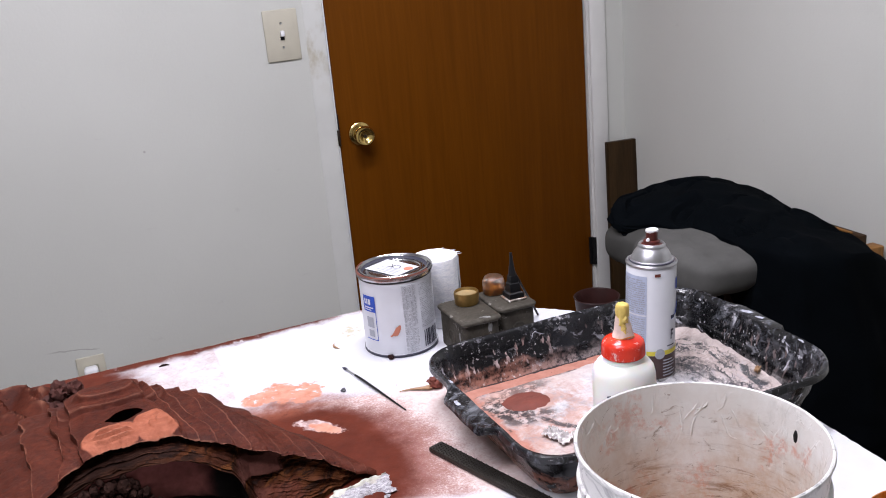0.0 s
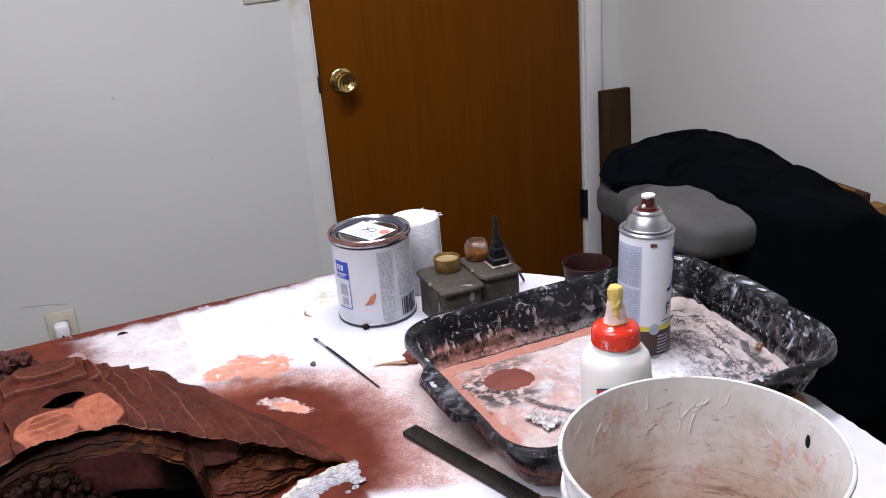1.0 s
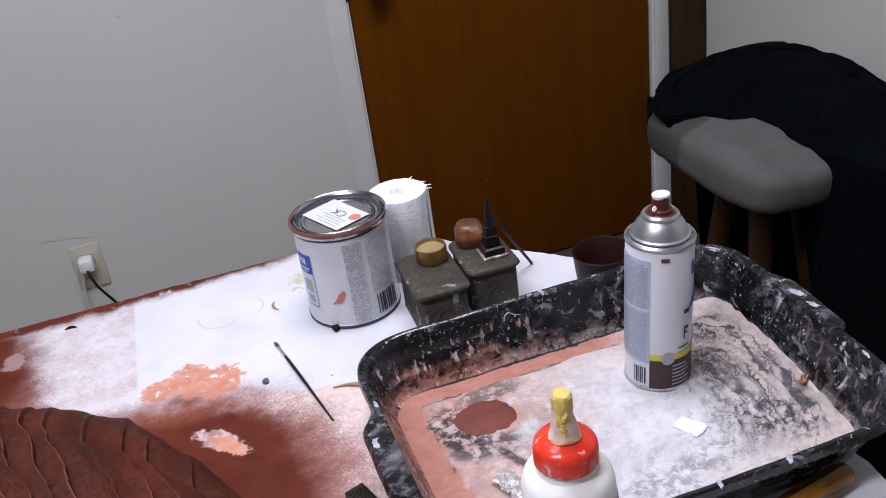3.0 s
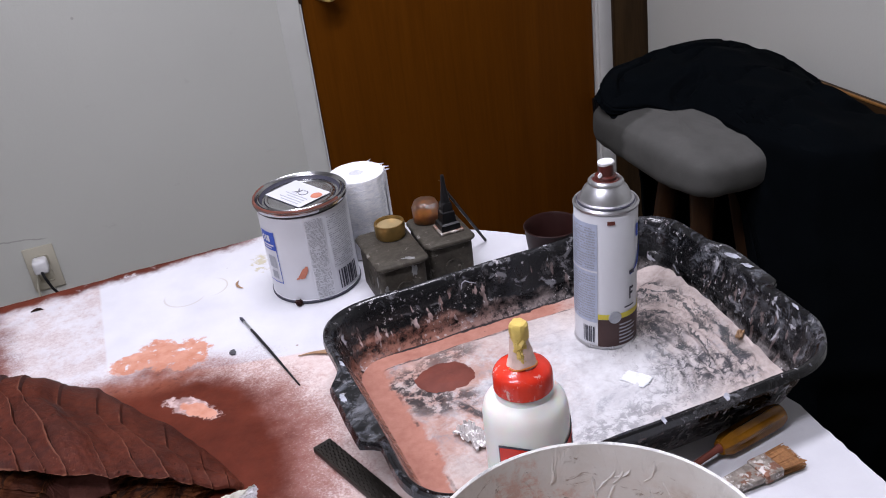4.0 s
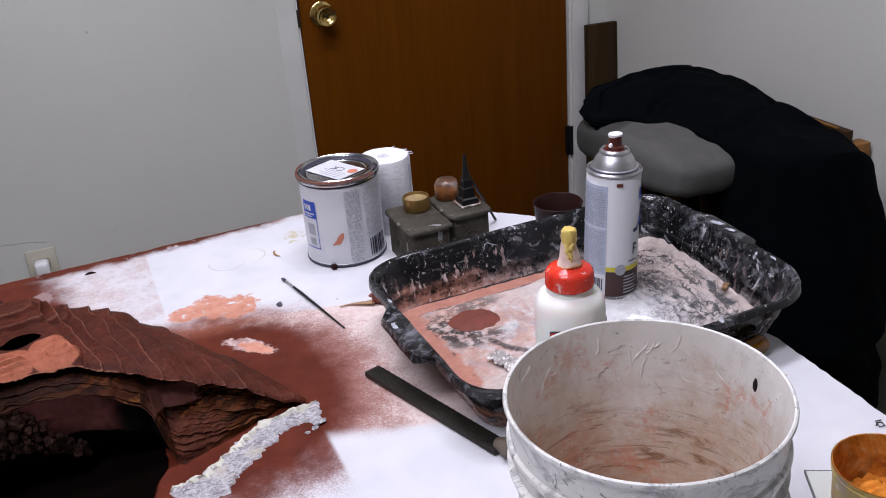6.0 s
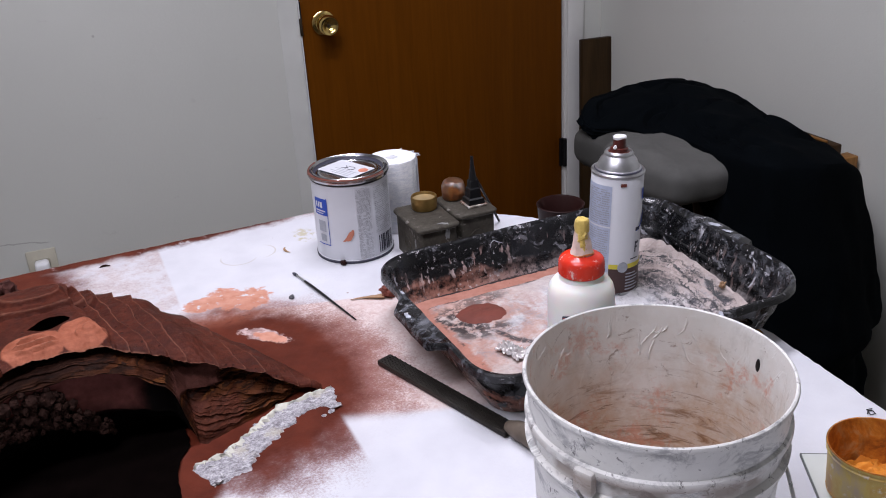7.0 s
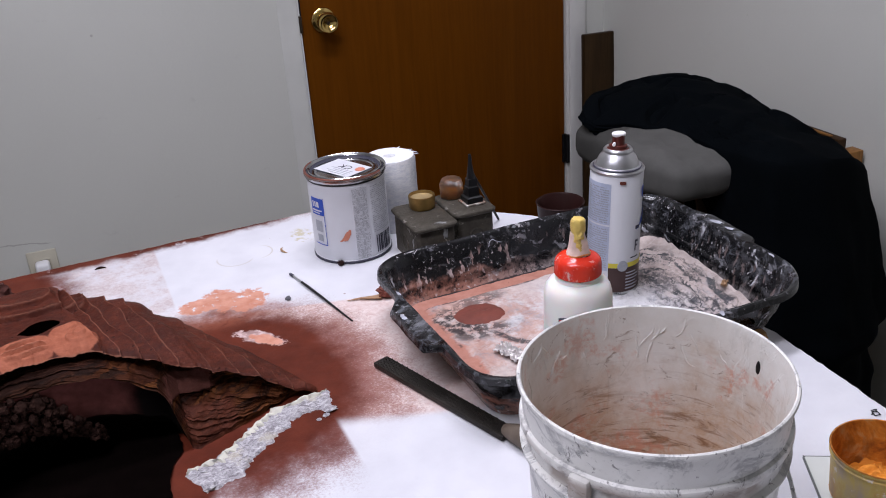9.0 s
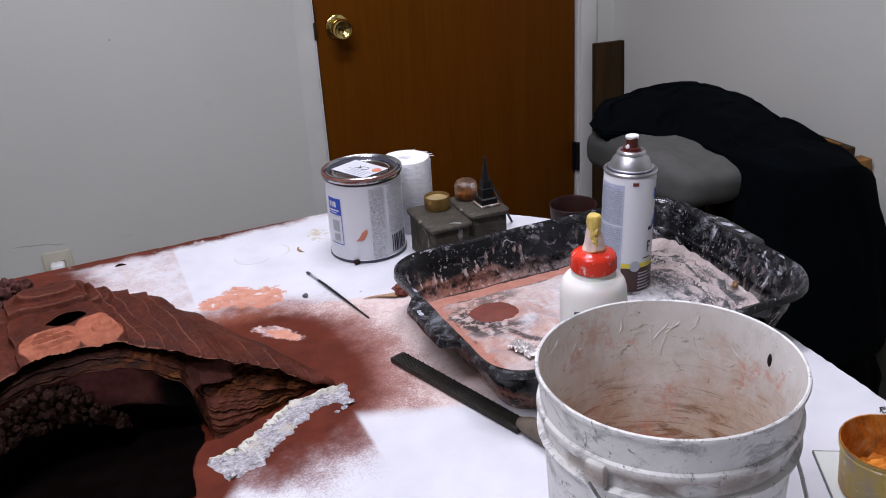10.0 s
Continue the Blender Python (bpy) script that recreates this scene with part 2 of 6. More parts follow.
def rock_paint(rimmed=False, streaked=False):
    k = Mat("streaked_rock" if streaked else "worn_rock_edge" if rimmed else "rock_paint", 0.66, 0, 0.05 if streaked else 0.14)
    n = k.add(k.mul(k.noise(26, 6, 0.65), 0.55), k.mul(k.noise(170, 4), 0.45))
    c = k.ramp(n, (0.28, (0.021, 0.0038, 0.0017)), (0.5, (0.058, 0.0112, 0.0050)), (0.74, (0.106, 0.0245, 0.0116)))
    stain = k.step(k.noise(11, 6, 0.7), 0.48, 0.68)
    c = k.mix(k.mul(stain, 0.60), c, (0.024, 0.0052, 0.0030))
    dust = k.mul(k.step(k.noise(420, 3, 0.7), 0.56, 0.70), k.step(k.noise(30, 4), 0.45, 0.62))
    c = k.mix(k.mul(dust, 0.22), c, (0.24, 0.110, 0.075))
    pit = k.mul(k.step(k.voronoi(95), 0.16, 0.08), k.step(k.noise(24, 3), 0.48, 0.58))
    c = k.mix(k.mul(pit, 0.7), c, (0.012, 0.004, 0.003))
    # streaked bedding of the front face, bent with the arch and tilted in the pillar
    face = k.mul(1.0, 1.0 if streaked else 0.0)
    dx = k.sub(k.x, 0.10)
    pillar = k.step(k.x, 0.175, 0.215)
    rise_ = k.add(k.mul(k.sub(1.0, pillar), k.mul(k.mul(dx, dx), 1.4)), k.mul(pillar, k.sub(0.014, k.mul(k.sub(k.x, 0.20), 0.22))))
    level = k.add(k.add(k.z, rise_), k.mul(k.sub(k.noise(14, 3), 0.5), 0.012))
    bed = k.vec(k.mul(k.x, 0.55), k.mul(k.y, 0.55), k.mul(level, 7.5))
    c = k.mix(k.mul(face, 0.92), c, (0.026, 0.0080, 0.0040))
    warm = k.step(k.noise(9, 4, 0.6, bed, 0.4), 0.46, 0.62)
    c = k.mix(k.mul(face, k.mul(warm, 0.8)), c, (0.080, 0.025, 0.0085))
    streak = k.step(k.noise(34, 5, 0.62, bed, 0.4), 0.53, 0.66)
    c = k.mix(k.mul(streak, k.mul(face, 0.7)), c, (0.130, 0.046, 0.013))
    lean = k.mul(k.sub(k.x, 0.215), 0.15)
    facet = k.mul(k.step(k.math("ABSOLUTE", k.add(k.sub(k.x, 0.216), k.mul(k.sub(k.noise(40, 3), 0.5), 0.02))), 0.028, 0.021), k.step(k.math("ABSOLUTE", k.sub(k.add(k.z, lean), 0.806)), 0.0115, 0.0085))
    block = k.mul(k.step(k.math("ABSOLUTE", k.sub(k.x, 0.228)), 0.030, 0.022), k.step(k.add(k.z, k.mul(k.sub(k.noise(40, 3), 0.5), 0.012)), 0.787, 0.780))
    c = k.mix(k.mul(block, k.mul(face, 0.75)), c, k.ramp(n, (0.3, (0.050, 0.014, 0.009)), (0.7, (0.088, 0.026, 0.017))))
    c = k.mix(k.mul(facet, k.mul(face, 0.8)), c, k.ramp(n, (0.3, (0.060, 0.022, 0.017)), (0.7, (0.100, 0.038, 0.030))))
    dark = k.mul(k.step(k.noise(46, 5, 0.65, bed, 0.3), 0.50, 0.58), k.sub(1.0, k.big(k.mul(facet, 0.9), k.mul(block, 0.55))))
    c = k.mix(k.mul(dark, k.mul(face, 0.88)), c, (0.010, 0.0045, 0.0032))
    # near-black below x 0.15: the arch underside's shade put into the colour
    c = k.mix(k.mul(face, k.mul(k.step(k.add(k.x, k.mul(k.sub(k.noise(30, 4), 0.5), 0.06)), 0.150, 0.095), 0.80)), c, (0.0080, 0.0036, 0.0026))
    w = k.mul(k.sub(k.noise(60, 5, 0.6), 0.5), 0.24)
    peach = k.ramp(k.noise(80, 5, 0.65), (0.3, (0.20, 0.056, 0.028)), (0.7, (0.34, 0.112, 0.062)))
    lobes = k.big(k.blob(0.081, 0.908, 0.029, 0.0225, 0.05, w, 8), k.blob(0.124, 0.915, 0.0235, 0.0260, 0.05, w, 0))
    c = k.mix(k.mul(lobes, k.step(k.z, 0.862, 0.865)), c, peach)
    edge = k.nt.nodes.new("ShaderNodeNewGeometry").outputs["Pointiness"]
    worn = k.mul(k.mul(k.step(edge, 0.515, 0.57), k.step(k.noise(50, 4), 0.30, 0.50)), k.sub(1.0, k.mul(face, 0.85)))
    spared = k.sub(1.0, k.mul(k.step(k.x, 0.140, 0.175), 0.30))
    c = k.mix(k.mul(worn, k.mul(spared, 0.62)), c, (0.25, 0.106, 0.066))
    if rimmed:
        c = k.mix(k.mul(k.step(k.noise(70, 4), 0.34, 0.60), k.mul(spared, 0.55)), c, (0.185, 0.074, 0.044))
    k.colour(c)
    k.rough(k.add(0.50, k.mul(n, 0.3)))
    k.bump(k.sub(k.add(k.noise(260, 5, 0.65), k.mul(k.noise(60, 4), 1.3)), pit), 0.6, 0.0015)
    return k.m


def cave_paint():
    """Purple-brown under the arch; black below and to one side paints in the cave's darkness."""
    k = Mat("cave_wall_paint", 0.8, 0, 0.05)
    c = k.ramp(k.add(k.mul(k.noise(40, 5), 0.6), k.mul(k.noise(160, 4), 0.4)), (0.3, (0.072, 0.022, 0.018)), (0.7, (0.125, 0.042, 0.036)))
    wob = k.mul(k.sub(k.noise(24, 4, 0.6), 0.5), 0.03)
    # darkness of the cave put into the colour, deeper down and to one side
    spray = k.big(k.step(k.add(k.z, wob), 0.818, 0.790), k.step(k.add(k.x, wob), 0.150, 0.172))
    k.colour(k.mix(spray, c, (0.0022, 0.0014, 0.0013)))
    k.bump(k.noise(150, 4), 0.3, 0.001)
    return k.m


def tray_plastic():
    """Black plastic with dried white and pink plaster splashes."""
    k = Mat("tray_plastic", 0.34, 0, 0.5)
    c = k.mix(k.noise(30, 3), (0.0035, 0.0035, 0.0042), (0.009, 0.009, 0.0105))
    cloud = k.step(k.noise(13, 4, 0.6), 0.46, 0.64)
    haze = k.mul(k.step(k.noise(60, 8, 0.74), 0.47, 0.66), cloud)
    c = k.mix(k.mul(haze, 0.24), c, (0.15, 0.15, 0.17))
    leftish = k.half(-1, 0.2, 0.05, 0.09)
    low = k.step(k.sub(k.add(k.z, k.mul(k.sub(k.noise(40, 5, 0.7), 0.5), 0.045)), k.mul(leftish, 0.011)), 0.021, 0.004)
    low = k.mul(low, k.add(0.7, k.mul(leftish, 0.3)))
    pink = k.mix(leftish, (0.36, 0.32, 0.315), (0.33, 0.155, 0.115))
    c = k.mix(k.mul(low, k.mul(k.step(k.noise(70, 6, 0.72), 0.36, 0.56), 0.9)), c, pink)
    drip = k.step(k.noise(140, 3, 0.55, k.scaled(1.0, 1.0, 0.07)), 0.585, 0.615)
    onside = k.mul(k.step(k.noise(15, 3), 0.44, 0.54), k.step(k.z, 0.054, 0.040))
    c = k.mix(k.mul(drip, k.mul(onside, k.add(0.25, k.mul(leftish, 0.75)))), c, k.mix(k.noise(30, 2), (0.36, 0.19, 0.15), (0.52, 0.47, 0.47)))
    speck = k.big(k.mul(k.step(k.noise(85, 6, 0.7), 0.63, 0.67), k.step(k.noise(12, 4), 0.44, 0.58)), k.mul(k.step(k.noise(190, 6, 0.7), 0.60, 0.65), k.step(k.noise(18, 4), 0.46, 0.58)))
    c = k.mix(k.mul(speck, 0.8), c, (0.52, 0.50, 0.51))
    daub = k.step(k.noise(34, 5, 0.6, None, 0.6), 0.64, 0.69)
    c = k.mix(k.mul(daub, 0.9), c, (0.46, 0.46, 0.50))
    smear = k.mul(k.step(k.noise(48, 7, 0.72, k.scaled(0.9, 0.9, 1.3), 0.6), 0.57, 0.63), k.step(k.noise(9, 3), 0.46, 0.58))
    rims = k.mul(k.big(k.half(-1, 0, 0.200, 0.004), k.half(1, 0, 0.168, 0.02)), k.mul(k.step(k.noise(52, 7, 0.74, None, 0.8), 0.47, 0.66), k.step(k.z, 0.026, 0.044)))
    c = k.mix(k.mul(rims, 0.24), c, (0.36, 0.38, 0.43))
    c = k.mix(k.mul(smear, 0.36), c, (0.34, 0.34, 0.37))
    k.colour(c)
    k.rough(k.add(0.20, k.mul(haze, 0.4)))
    k.bump(k.add(k.add(k.mul(daub, 1.0), k.mul(haze, 0.5)), k.add(k.mul(drip, 0.6), k.mul(k.noise(70, 5), 0.5))), 0.5, 0.0015)
    return k.m


def tray_floor_plaster():
    """Dried plaster over black plastic: a smooth gutter along the walls round a scraped slab, pink towards one corner."""
    k = Mat("tray_floor_plaster", 0.8, 0, 0.15)
    wob = k.sub(k.noise(30, 6, 0.7), 0.5)
    w = k.mul(wob, 0.05)
    fine = k.noise(120, 6, 0.72)
    mid = k.noise(38, 6, 0.68, None, 0.5)
    # slab: smooth white in the middle, sandy pink outwards, rosier by the puddle
    white = k.ramp(k.add(k.mul(mid, 0.6), k.mul(fine, 0.4)), (0.34, (0.40, 0.385, 0.40)), (0.5, (0.545, 0.535, 0.55)), (0.66, (0.64, 0.635, 0.65)))
    sandy = k.ramp(k.add(k.mul(mid, 0.5), k.mul(fine, 0.5)), (0.34, (0.33, 0.265, 0.245)), (0.5, (0.475, 0.395, 0.365)), (0.66, (0.56, 0.495, 0.465)))
    rosy = k.ramp(k.add(k.mul(mid, 0.6), k.mul(fine, 0.4)), (0.36, (0.34, 0.185, 0.150)), (0.62, (0.50, 0.335, 0.285)))
    c = k.mix(k.blob(-0.005, -0.020, 0.115, 0.105, 0.45, k.mul(wob, 0.9), -18), sandy, white)
    c = k.mix(k.mul(k.blob(-0.145, 0.035, 0.125, 0.105, 0.45, k.mul(wob, 1.0)), k.step(k.noise(34, 6, 0.7), 0.36, 0.60)), c, rosy)
    smudge = k.mul(k.step(k.noise(17, 5, 0.62, None, 0.8), 0.53, 0.66), k.step(fine, 0.40, 0.60))
    c = k.mix(k.mul(smudge, 0.62), c, (0.20, 0.205, 0.235))
    # scrape lines that follow the walls at the far end
    q = k.math("POWER", k.add(k.math("POWER", k.math("ABSOLUTE", k.mul(k.add(k.x, 0.03), 1 / 0.20)), 3.0), k.math("POWER", k.math("ABSOLUTE", k.mul(k.y, 1 / 0.14)), 3.0)), 0.3333)
    warp = k.add(q, k.add(k.mul(wob, 0.22), k.mul(k.sub(k.noise(9, 2), 0.5), 0.35)))
    arc = k.noise(1.0, 6, 0.72, k.vec(k.mul(warp, 34.0), k.mul(k.y, 9.0), k.mul(k.x, 5.0)), 0.3)
    scraped = k.mul(k.mul(k.step(k.add(k.x, k.mul(wob, 0.14)), 0.065, 0.13), k.step(k.add(k.y, k.mul(wob, 0.1)), -0.105, -0.05)), k.step(k.noise(16, 4, 0.6), 0.30, 0.46))
    line = k.step(arc, 0.505, 0.56)
    c = k.mix(k.mul(line, k.mul(scraped, 0.92)), c, (0.040, 0.048, 0.054))
    hair = k.mul(k.step(k.noise(1.0, 5, 0.7, k.vec(k.mul(warp, 90.0), k.mul(k.y, 22.0), k.mul(k.x, 14.0)), 0.5), 0.57, 0.61), k.step(k.x, 0.02, 0.09))
    c = k.mix(k.mul(hair, 0.65), c, (0.07, 0.066, 0.070))
    # black plastic bared in patches
    bared = k.step(k.noise(75, 8, 0.78, None, 0.4), 0.47, 0.56)
    patch = k.big(k.blob(0.122, -0.056, 0.052, 0.027, 0.40, k.mul(wob, 1.6), -24), k.mul(k.blob(0.105, 0.040, 0.050, 0.028, 0.5, k.mul(wob, 1.8), -48), 0.7))
    patch = k.big(patch, k.big(k.mul(k.blob(-0.082, -0.085, 0.034, 0.046, 0.5, k.mul(wob, 1.8)), 0.9), k.mul(k.blob(0.02, -0.085, 0.07, 0.022, 0.5, k.mul(wob, 2.0), 8), 0.5)))
    c = k.mix(k.mul(patch, k.mul(bared, 0.92)), c, (0.045, 0.046, 0.055))
    halo = k.mul(k.big(k.blob(-0.137, 0.056, 0.026, 0.042, 0.3, k.mul(wob, 1.5), 20), k.big(k.mul(k.blob(-0.122, 0.024, 0.032, 0.017, 0.4, k.mul(wob, 1.5), -14), 0.85), k.mul(k.blob(-0.095, 0.094, 0.035, 0.014, 0.4, k.mul(wob, 1.5), 6), 0.7))), k.step(k.noise(85, 6, 0.72), 0.40, 0.53))
    c = k.mix(k.mul(halo, 0.95), c, (0.032, 0.027, 0.028))
    crack = k.math("ABSOLUTE", k.add(k.sub(k.y, k.add(0.012, k.mul(k.add(k.x, 0.112), -1.55))), k.mul(wob, 0.045)))
    crack = k.mul(k.step(crack, 0.0140, 0.0040), k.mul(k.step(k.x, -0.118, -0.110), k.mul(k.step(k.x, -0.045, -0.060), k.step(fine, 0.36, 0.48))))
    c = k.mix(k.mul(crack, 0.9), c, (0.045, 0.042, 0.046))
    # gutter along the back and the two ends
    rimd = k.add(k.big(k.sub(k.mul(k.x, -1.0), 0.1585), k.sub(k.y, 0.1075)), k.mul(wob, 0.010))
    rimr = k.add(k.sub(k.add(k.x, k.mul(k.math("ABSOLUTE", k.sub(k.y, 0.02)), 0.10)), 0.172), k.mul(wob, 0.03))
    pink = k.ramp(k.add(k.mul(k.noise(60, 5, 0.6), 0.6), k.mul(fine, 0.4)), (0.3, (0.31, 0.130, 0.095)), (0.7, (0.425, 0.205, 0.155)))
    pale = k.ramp(k.add(k.mul(mid, 0.5), k.mul(fine, 0.5)), (0.35, (0.37, 0.30, 0.275)), (0.6, (0.54, 0.465, 0.435)))
    gc = k.mix(k.step(k.add(k.x, k.mul(wob, 0.06)), 0.085, 0.045), pale, pink)
    pits = k.mul(k.step(k.voronoi(95), 0.12, 0.06), k.step(k.noise(50), 0.52, 0.60))
    gc = k.mix(pits, gc, (0.06, 0.035, 0.03))
    side = k.step(k.add(k.sub(k.mul(k.x, -1.0), 0.1585), k.mul(wob, 0.045)), -0.006, 0.002)
    c = k.mix(k.big(k.mul(k.step(k.sub(k.y, k.add(0.1075, k.mul(wob, 0.006))), -0.001, 0.0015), k.step(k.x, -0.17, -0.165)), side), c, gc)
    c = k.mix(k.mul(k.step(rimr, -0.004, 0.004), 0.85), c, pale)
    seam = k.mul(k.step(k.math("ABSOLUTE", rimd), 0.0022, 0.0006), k.step(k.noise(34, 3), 0.44, 0.58))
    c = k.mix(k.mul(seam, 0.8), c, (0.050, 0.040, 0.040))
    # the plaster has shrunk from the back wall
    gap = k.step(k.add(k.sub(k.y, 0.1270), k.mul(k.sub(k.noise(45, 5, 0.65), 0.5), 0.014)), -0.0010, 0.0010)
    c = k.mix(k.mul(gap, k.step(k.x, 0.12, 0.06)), c, (0.020, 0.017, 0.018))
    k.colour(c)
    k.bump(k.add(k.add(k.mul(k.noise(95, 7, 0.7), 0.7), k.mul(line, k.mul(scraped, -0.7))), k.mul(k.noise(22, 4), 0.8)), 0.6, 0.002)
    return k.m


def bucket_plastic(inside):
    k = Mat("bucket_inside" if inside else "bucket_plastic", 0.42)
    c = k.ramp(k.noise(14, 6, 0.65), (0.3, (0.60, 0.59, 0.56)), (0.7, (0.75, 0.745, 0.73)))
    fine = k.noise(90, 7, 0.75, None, 0.5)
    dirt = k.step(k.noise(60, 7, 0.75, k.scaled(1, 1, 1.5), 1.0), 0.60, 0.68)
    if inside:
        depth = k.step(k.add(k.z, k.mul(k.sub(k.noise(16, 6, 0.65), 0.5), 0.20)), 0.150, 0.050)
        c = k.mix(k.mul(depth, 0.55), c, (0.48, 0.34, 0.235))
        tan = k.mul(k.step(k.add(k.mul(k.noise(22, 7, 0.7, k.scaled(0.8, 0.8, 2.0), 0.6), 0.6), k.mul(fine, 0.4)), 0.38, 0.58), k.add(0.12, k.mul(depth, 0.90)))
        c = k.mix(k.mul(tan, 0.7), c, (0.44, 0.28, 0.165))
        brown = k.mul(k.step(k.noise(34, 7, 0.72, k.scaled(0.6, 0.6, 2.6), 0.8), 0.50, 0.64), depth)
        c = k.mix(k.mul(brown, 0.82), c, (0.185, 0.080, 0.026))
        line = k.mul(k.step(k.noise(44, 6, 0.65, k.scaled(0.4, 0.4, 5), 0.8), 0.60, 0.64), k.step(k.z, 0.150, 0.070))
        c = k.mix(k.mul(line, 0.65), c, (0.13, 0.06, 0.025))
        pink = k.mul(k.step(k.noise(19, 6, 0.68), 0.51, 0.62), k.step(fine, 0.40, 0.55))
        c = k.mix(k.mul(pink, k.add(0.55, k.mul(k.step(k.x, 0.0, 0.06), 0.20))), c, (0.56, 0.25, 0.17))
        grey = k.step(k.noise(24, 6, 0.7, k.scaled(1, 1, 0.6)), 0.54, 0.68)
        c = k.mix(k.mul(grey, 0.30), c, (0.34, 0.32, 0.29))
        c = k.mix(k.mul(dirt, 0.65), c, (0.17, 0.11, 0.07))
    else:
        smear = k.step(k.noise(26, 7, 0.74, k.scaled(1, 1, 1.6), 0.8), 0.48, 0.62)
        c = k.mix(k.mul(smear, 0.70), c, (0.24, 0.24, 0.25))
        nick = k.step(k.noise(120, 6, 0.75, k.scaled(1, 1, 0.6), 0.6), 0.60, 0.66)
        c = k.mix(k.mul(k.big(dirt, nick), 0.8), c, (0.07, 0.065, 0.065))
        ridge = k.mul(k.step(k.math("ABSOLUTE", k.sub(k.z, 0.135)), 0.012, 0.004), k.step(k.noise(25, 4), 0.40, 0.56))
        c = k.mix(k.mul(ridge, 0.65), c, (0.20, 0.13, 0.085))
    k.colour(c)
    run = k.step(k.noise(30, 4, 0.5, k.scaled(1, 1, 0.5), 2.0), 0.5, 0.58)
    k.rough(k.add(0.3, k.mul(k.noise(30, 4), 0.3)))
    k.bump(k.add(k.mul(run, 0.6 if inside else 0.1), k.mul(fine, 0.6)), 0.35, 0.0012)
    return k.m


def fabric(name, c, scale=900, spec=0.05):
    k = Mat(name, 0.95, 0, spec)
    n = k.noise(12, 5, 0.65)
    k.colour(k.ramp(k.add(k.mul(n, 0.7), k.mul(k.noise(scale * 0.4, 2), 0.3)), (0.3, tuple(v * 0.75 for v in c)), (0.7, tuple(v * 1.3 for v in c))))
    k.bump(k.add(k.noise(scale, 2), k.mul(k.noise(25, 4), 1.5)), 0.35, 0.001)
    return k.m


def wood(name, dark, light, sx, sy, sz, rough=0.5):
    k = Mat(name, rough, 0, 0.12)
    g = k.add(k.mul(k.noise(4, 5, 0.6, k.scaled(sx, sy, sz), 0.8), 0.65), k.mul(k.noise(22, 5, 0.7, k.scaled(sx, sy, sz)), 0.35))
    k.colour(k.ramp(g, (0.3, dark), (0.7, light)))
    k.bump(g, 0.2, 0.001)
    return k.m


WALL = wall_paint()
TRIM = plain("trim_paint", (0.67, 0.665, 0.64), 0.4, var=0.05, scale=12, bump=0.08)
DOOR = door_wood()
TABLEM = table_paint()
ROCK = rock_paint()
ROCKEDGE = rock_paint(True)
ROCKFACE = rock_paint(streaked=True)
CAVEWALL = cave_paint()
LAVA = plain("lava_brown", (0.022, 0.0100, 0.0074), 0.9, var=0.4, scale=160, bump=0.6, spec=0.08)
REDSTONE = plain("red_brown_stone", (0.062, 0.021, 0.016), 0.85, var=0.4, scale=130, bump=0.6)
TRAY = tray_plastic()
TRAYF = tray_floor_plaster()
BUCKET = bucket_plastic(False)
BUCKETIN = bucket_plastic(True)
DARKPLATE = plain("tarnished_bronze", (0.045, 0.032, 0.022), 0.45, 0.6, 0.3, 90, 0.2)
BRASS = plain("brass", (0.62, 0.45, 0.16), 0.19, 1.0, 0.12, 60, 0.05)
IVORY = plain("ivory_plastic", (0.50, 0.47, 0.38), 0.42, var=0.06, scale=20, bump=0.04)
WHITEP = plain("white_plastic", (0.75, 0.75, 0.76), 0.38, var=0.05, scale=30, bump=0.04)
BLACKP = plain("black_plastic", (0.007, 0.007, 0.008), 0.4, var=0.2, scale=50, bump=0.1)
STEEL = plain("steel", (0.55, 0.56, 0.57), 0.28, 1.0, 0.1, 60, 0.05)
DOMESTEEL = plain("dull_dome_steel", (0.50, 0.50, 0.52), 0.40, 1.0, 0.15, 60, 0.06)
CANMETAL = plain("can_metal", (0.42, 0.42, 0.43), 0.22, 1.0, 0.25, 45, 0.15)
RIMSTAIN = plain("stained_rim", (0.20, 0.075, 0.055), 0.5, 0.3, 0.35, 60, 0.3)
CANPAPER = plain("can_label_paper", (0.60, 0.61, 0.65), 0.30, var=0.06, scale=14, bump=0.05)
GREYSPOT = plain("grey_print", (0.34, 0.355, 0.395), 0.5, var=0.1, scale=300, bump=0.05)
BLUE = plain("blue_print", (0.02, 0.07, 0.42), 0.45, var=0.08, scale=30)
INK = plain("dark_print", (0.05, 0.05, 0.07), 0.5, var=0.1, scale=60)
PEACH = plain("peach_paint", (0.52, 0.19, 0.12), 0.55, var=0.15, scale=70, bump=0.3)
REDBROWN = plain("red_brown_paint", (0.15, 0.040, 0.027), 0.7, var=0.2, scale=50, bump=0.35)
PRINTGREY = plain("pale_grey_print", (0.38, 0.39, 0.42), 0.5, var=0.25, scale=400)
DARKRED = plain("dark_red_paint", (0.075, 0.014, 0.010), 0.3, var=0.25, scale=60, bump=0.3)
CANWHITE = plain("spray_can_white", (0.66, 0.67, 0.71), 0.3, var=0.04, scale=25, bump=0.03)
PALEBLUE = plain("pale_blue_print", (0.43, 0.48, 0.61), 0.35, var=0.1, scale=260)
YELLOW = plain("yellow_print", (0.62, 0.53, 0.06), 0.4, var=0.06, scale=40)
MAROON = plain("maroon_print", (0.055, 0.028, 0.026), 0.4, var=0.12, scale=60)
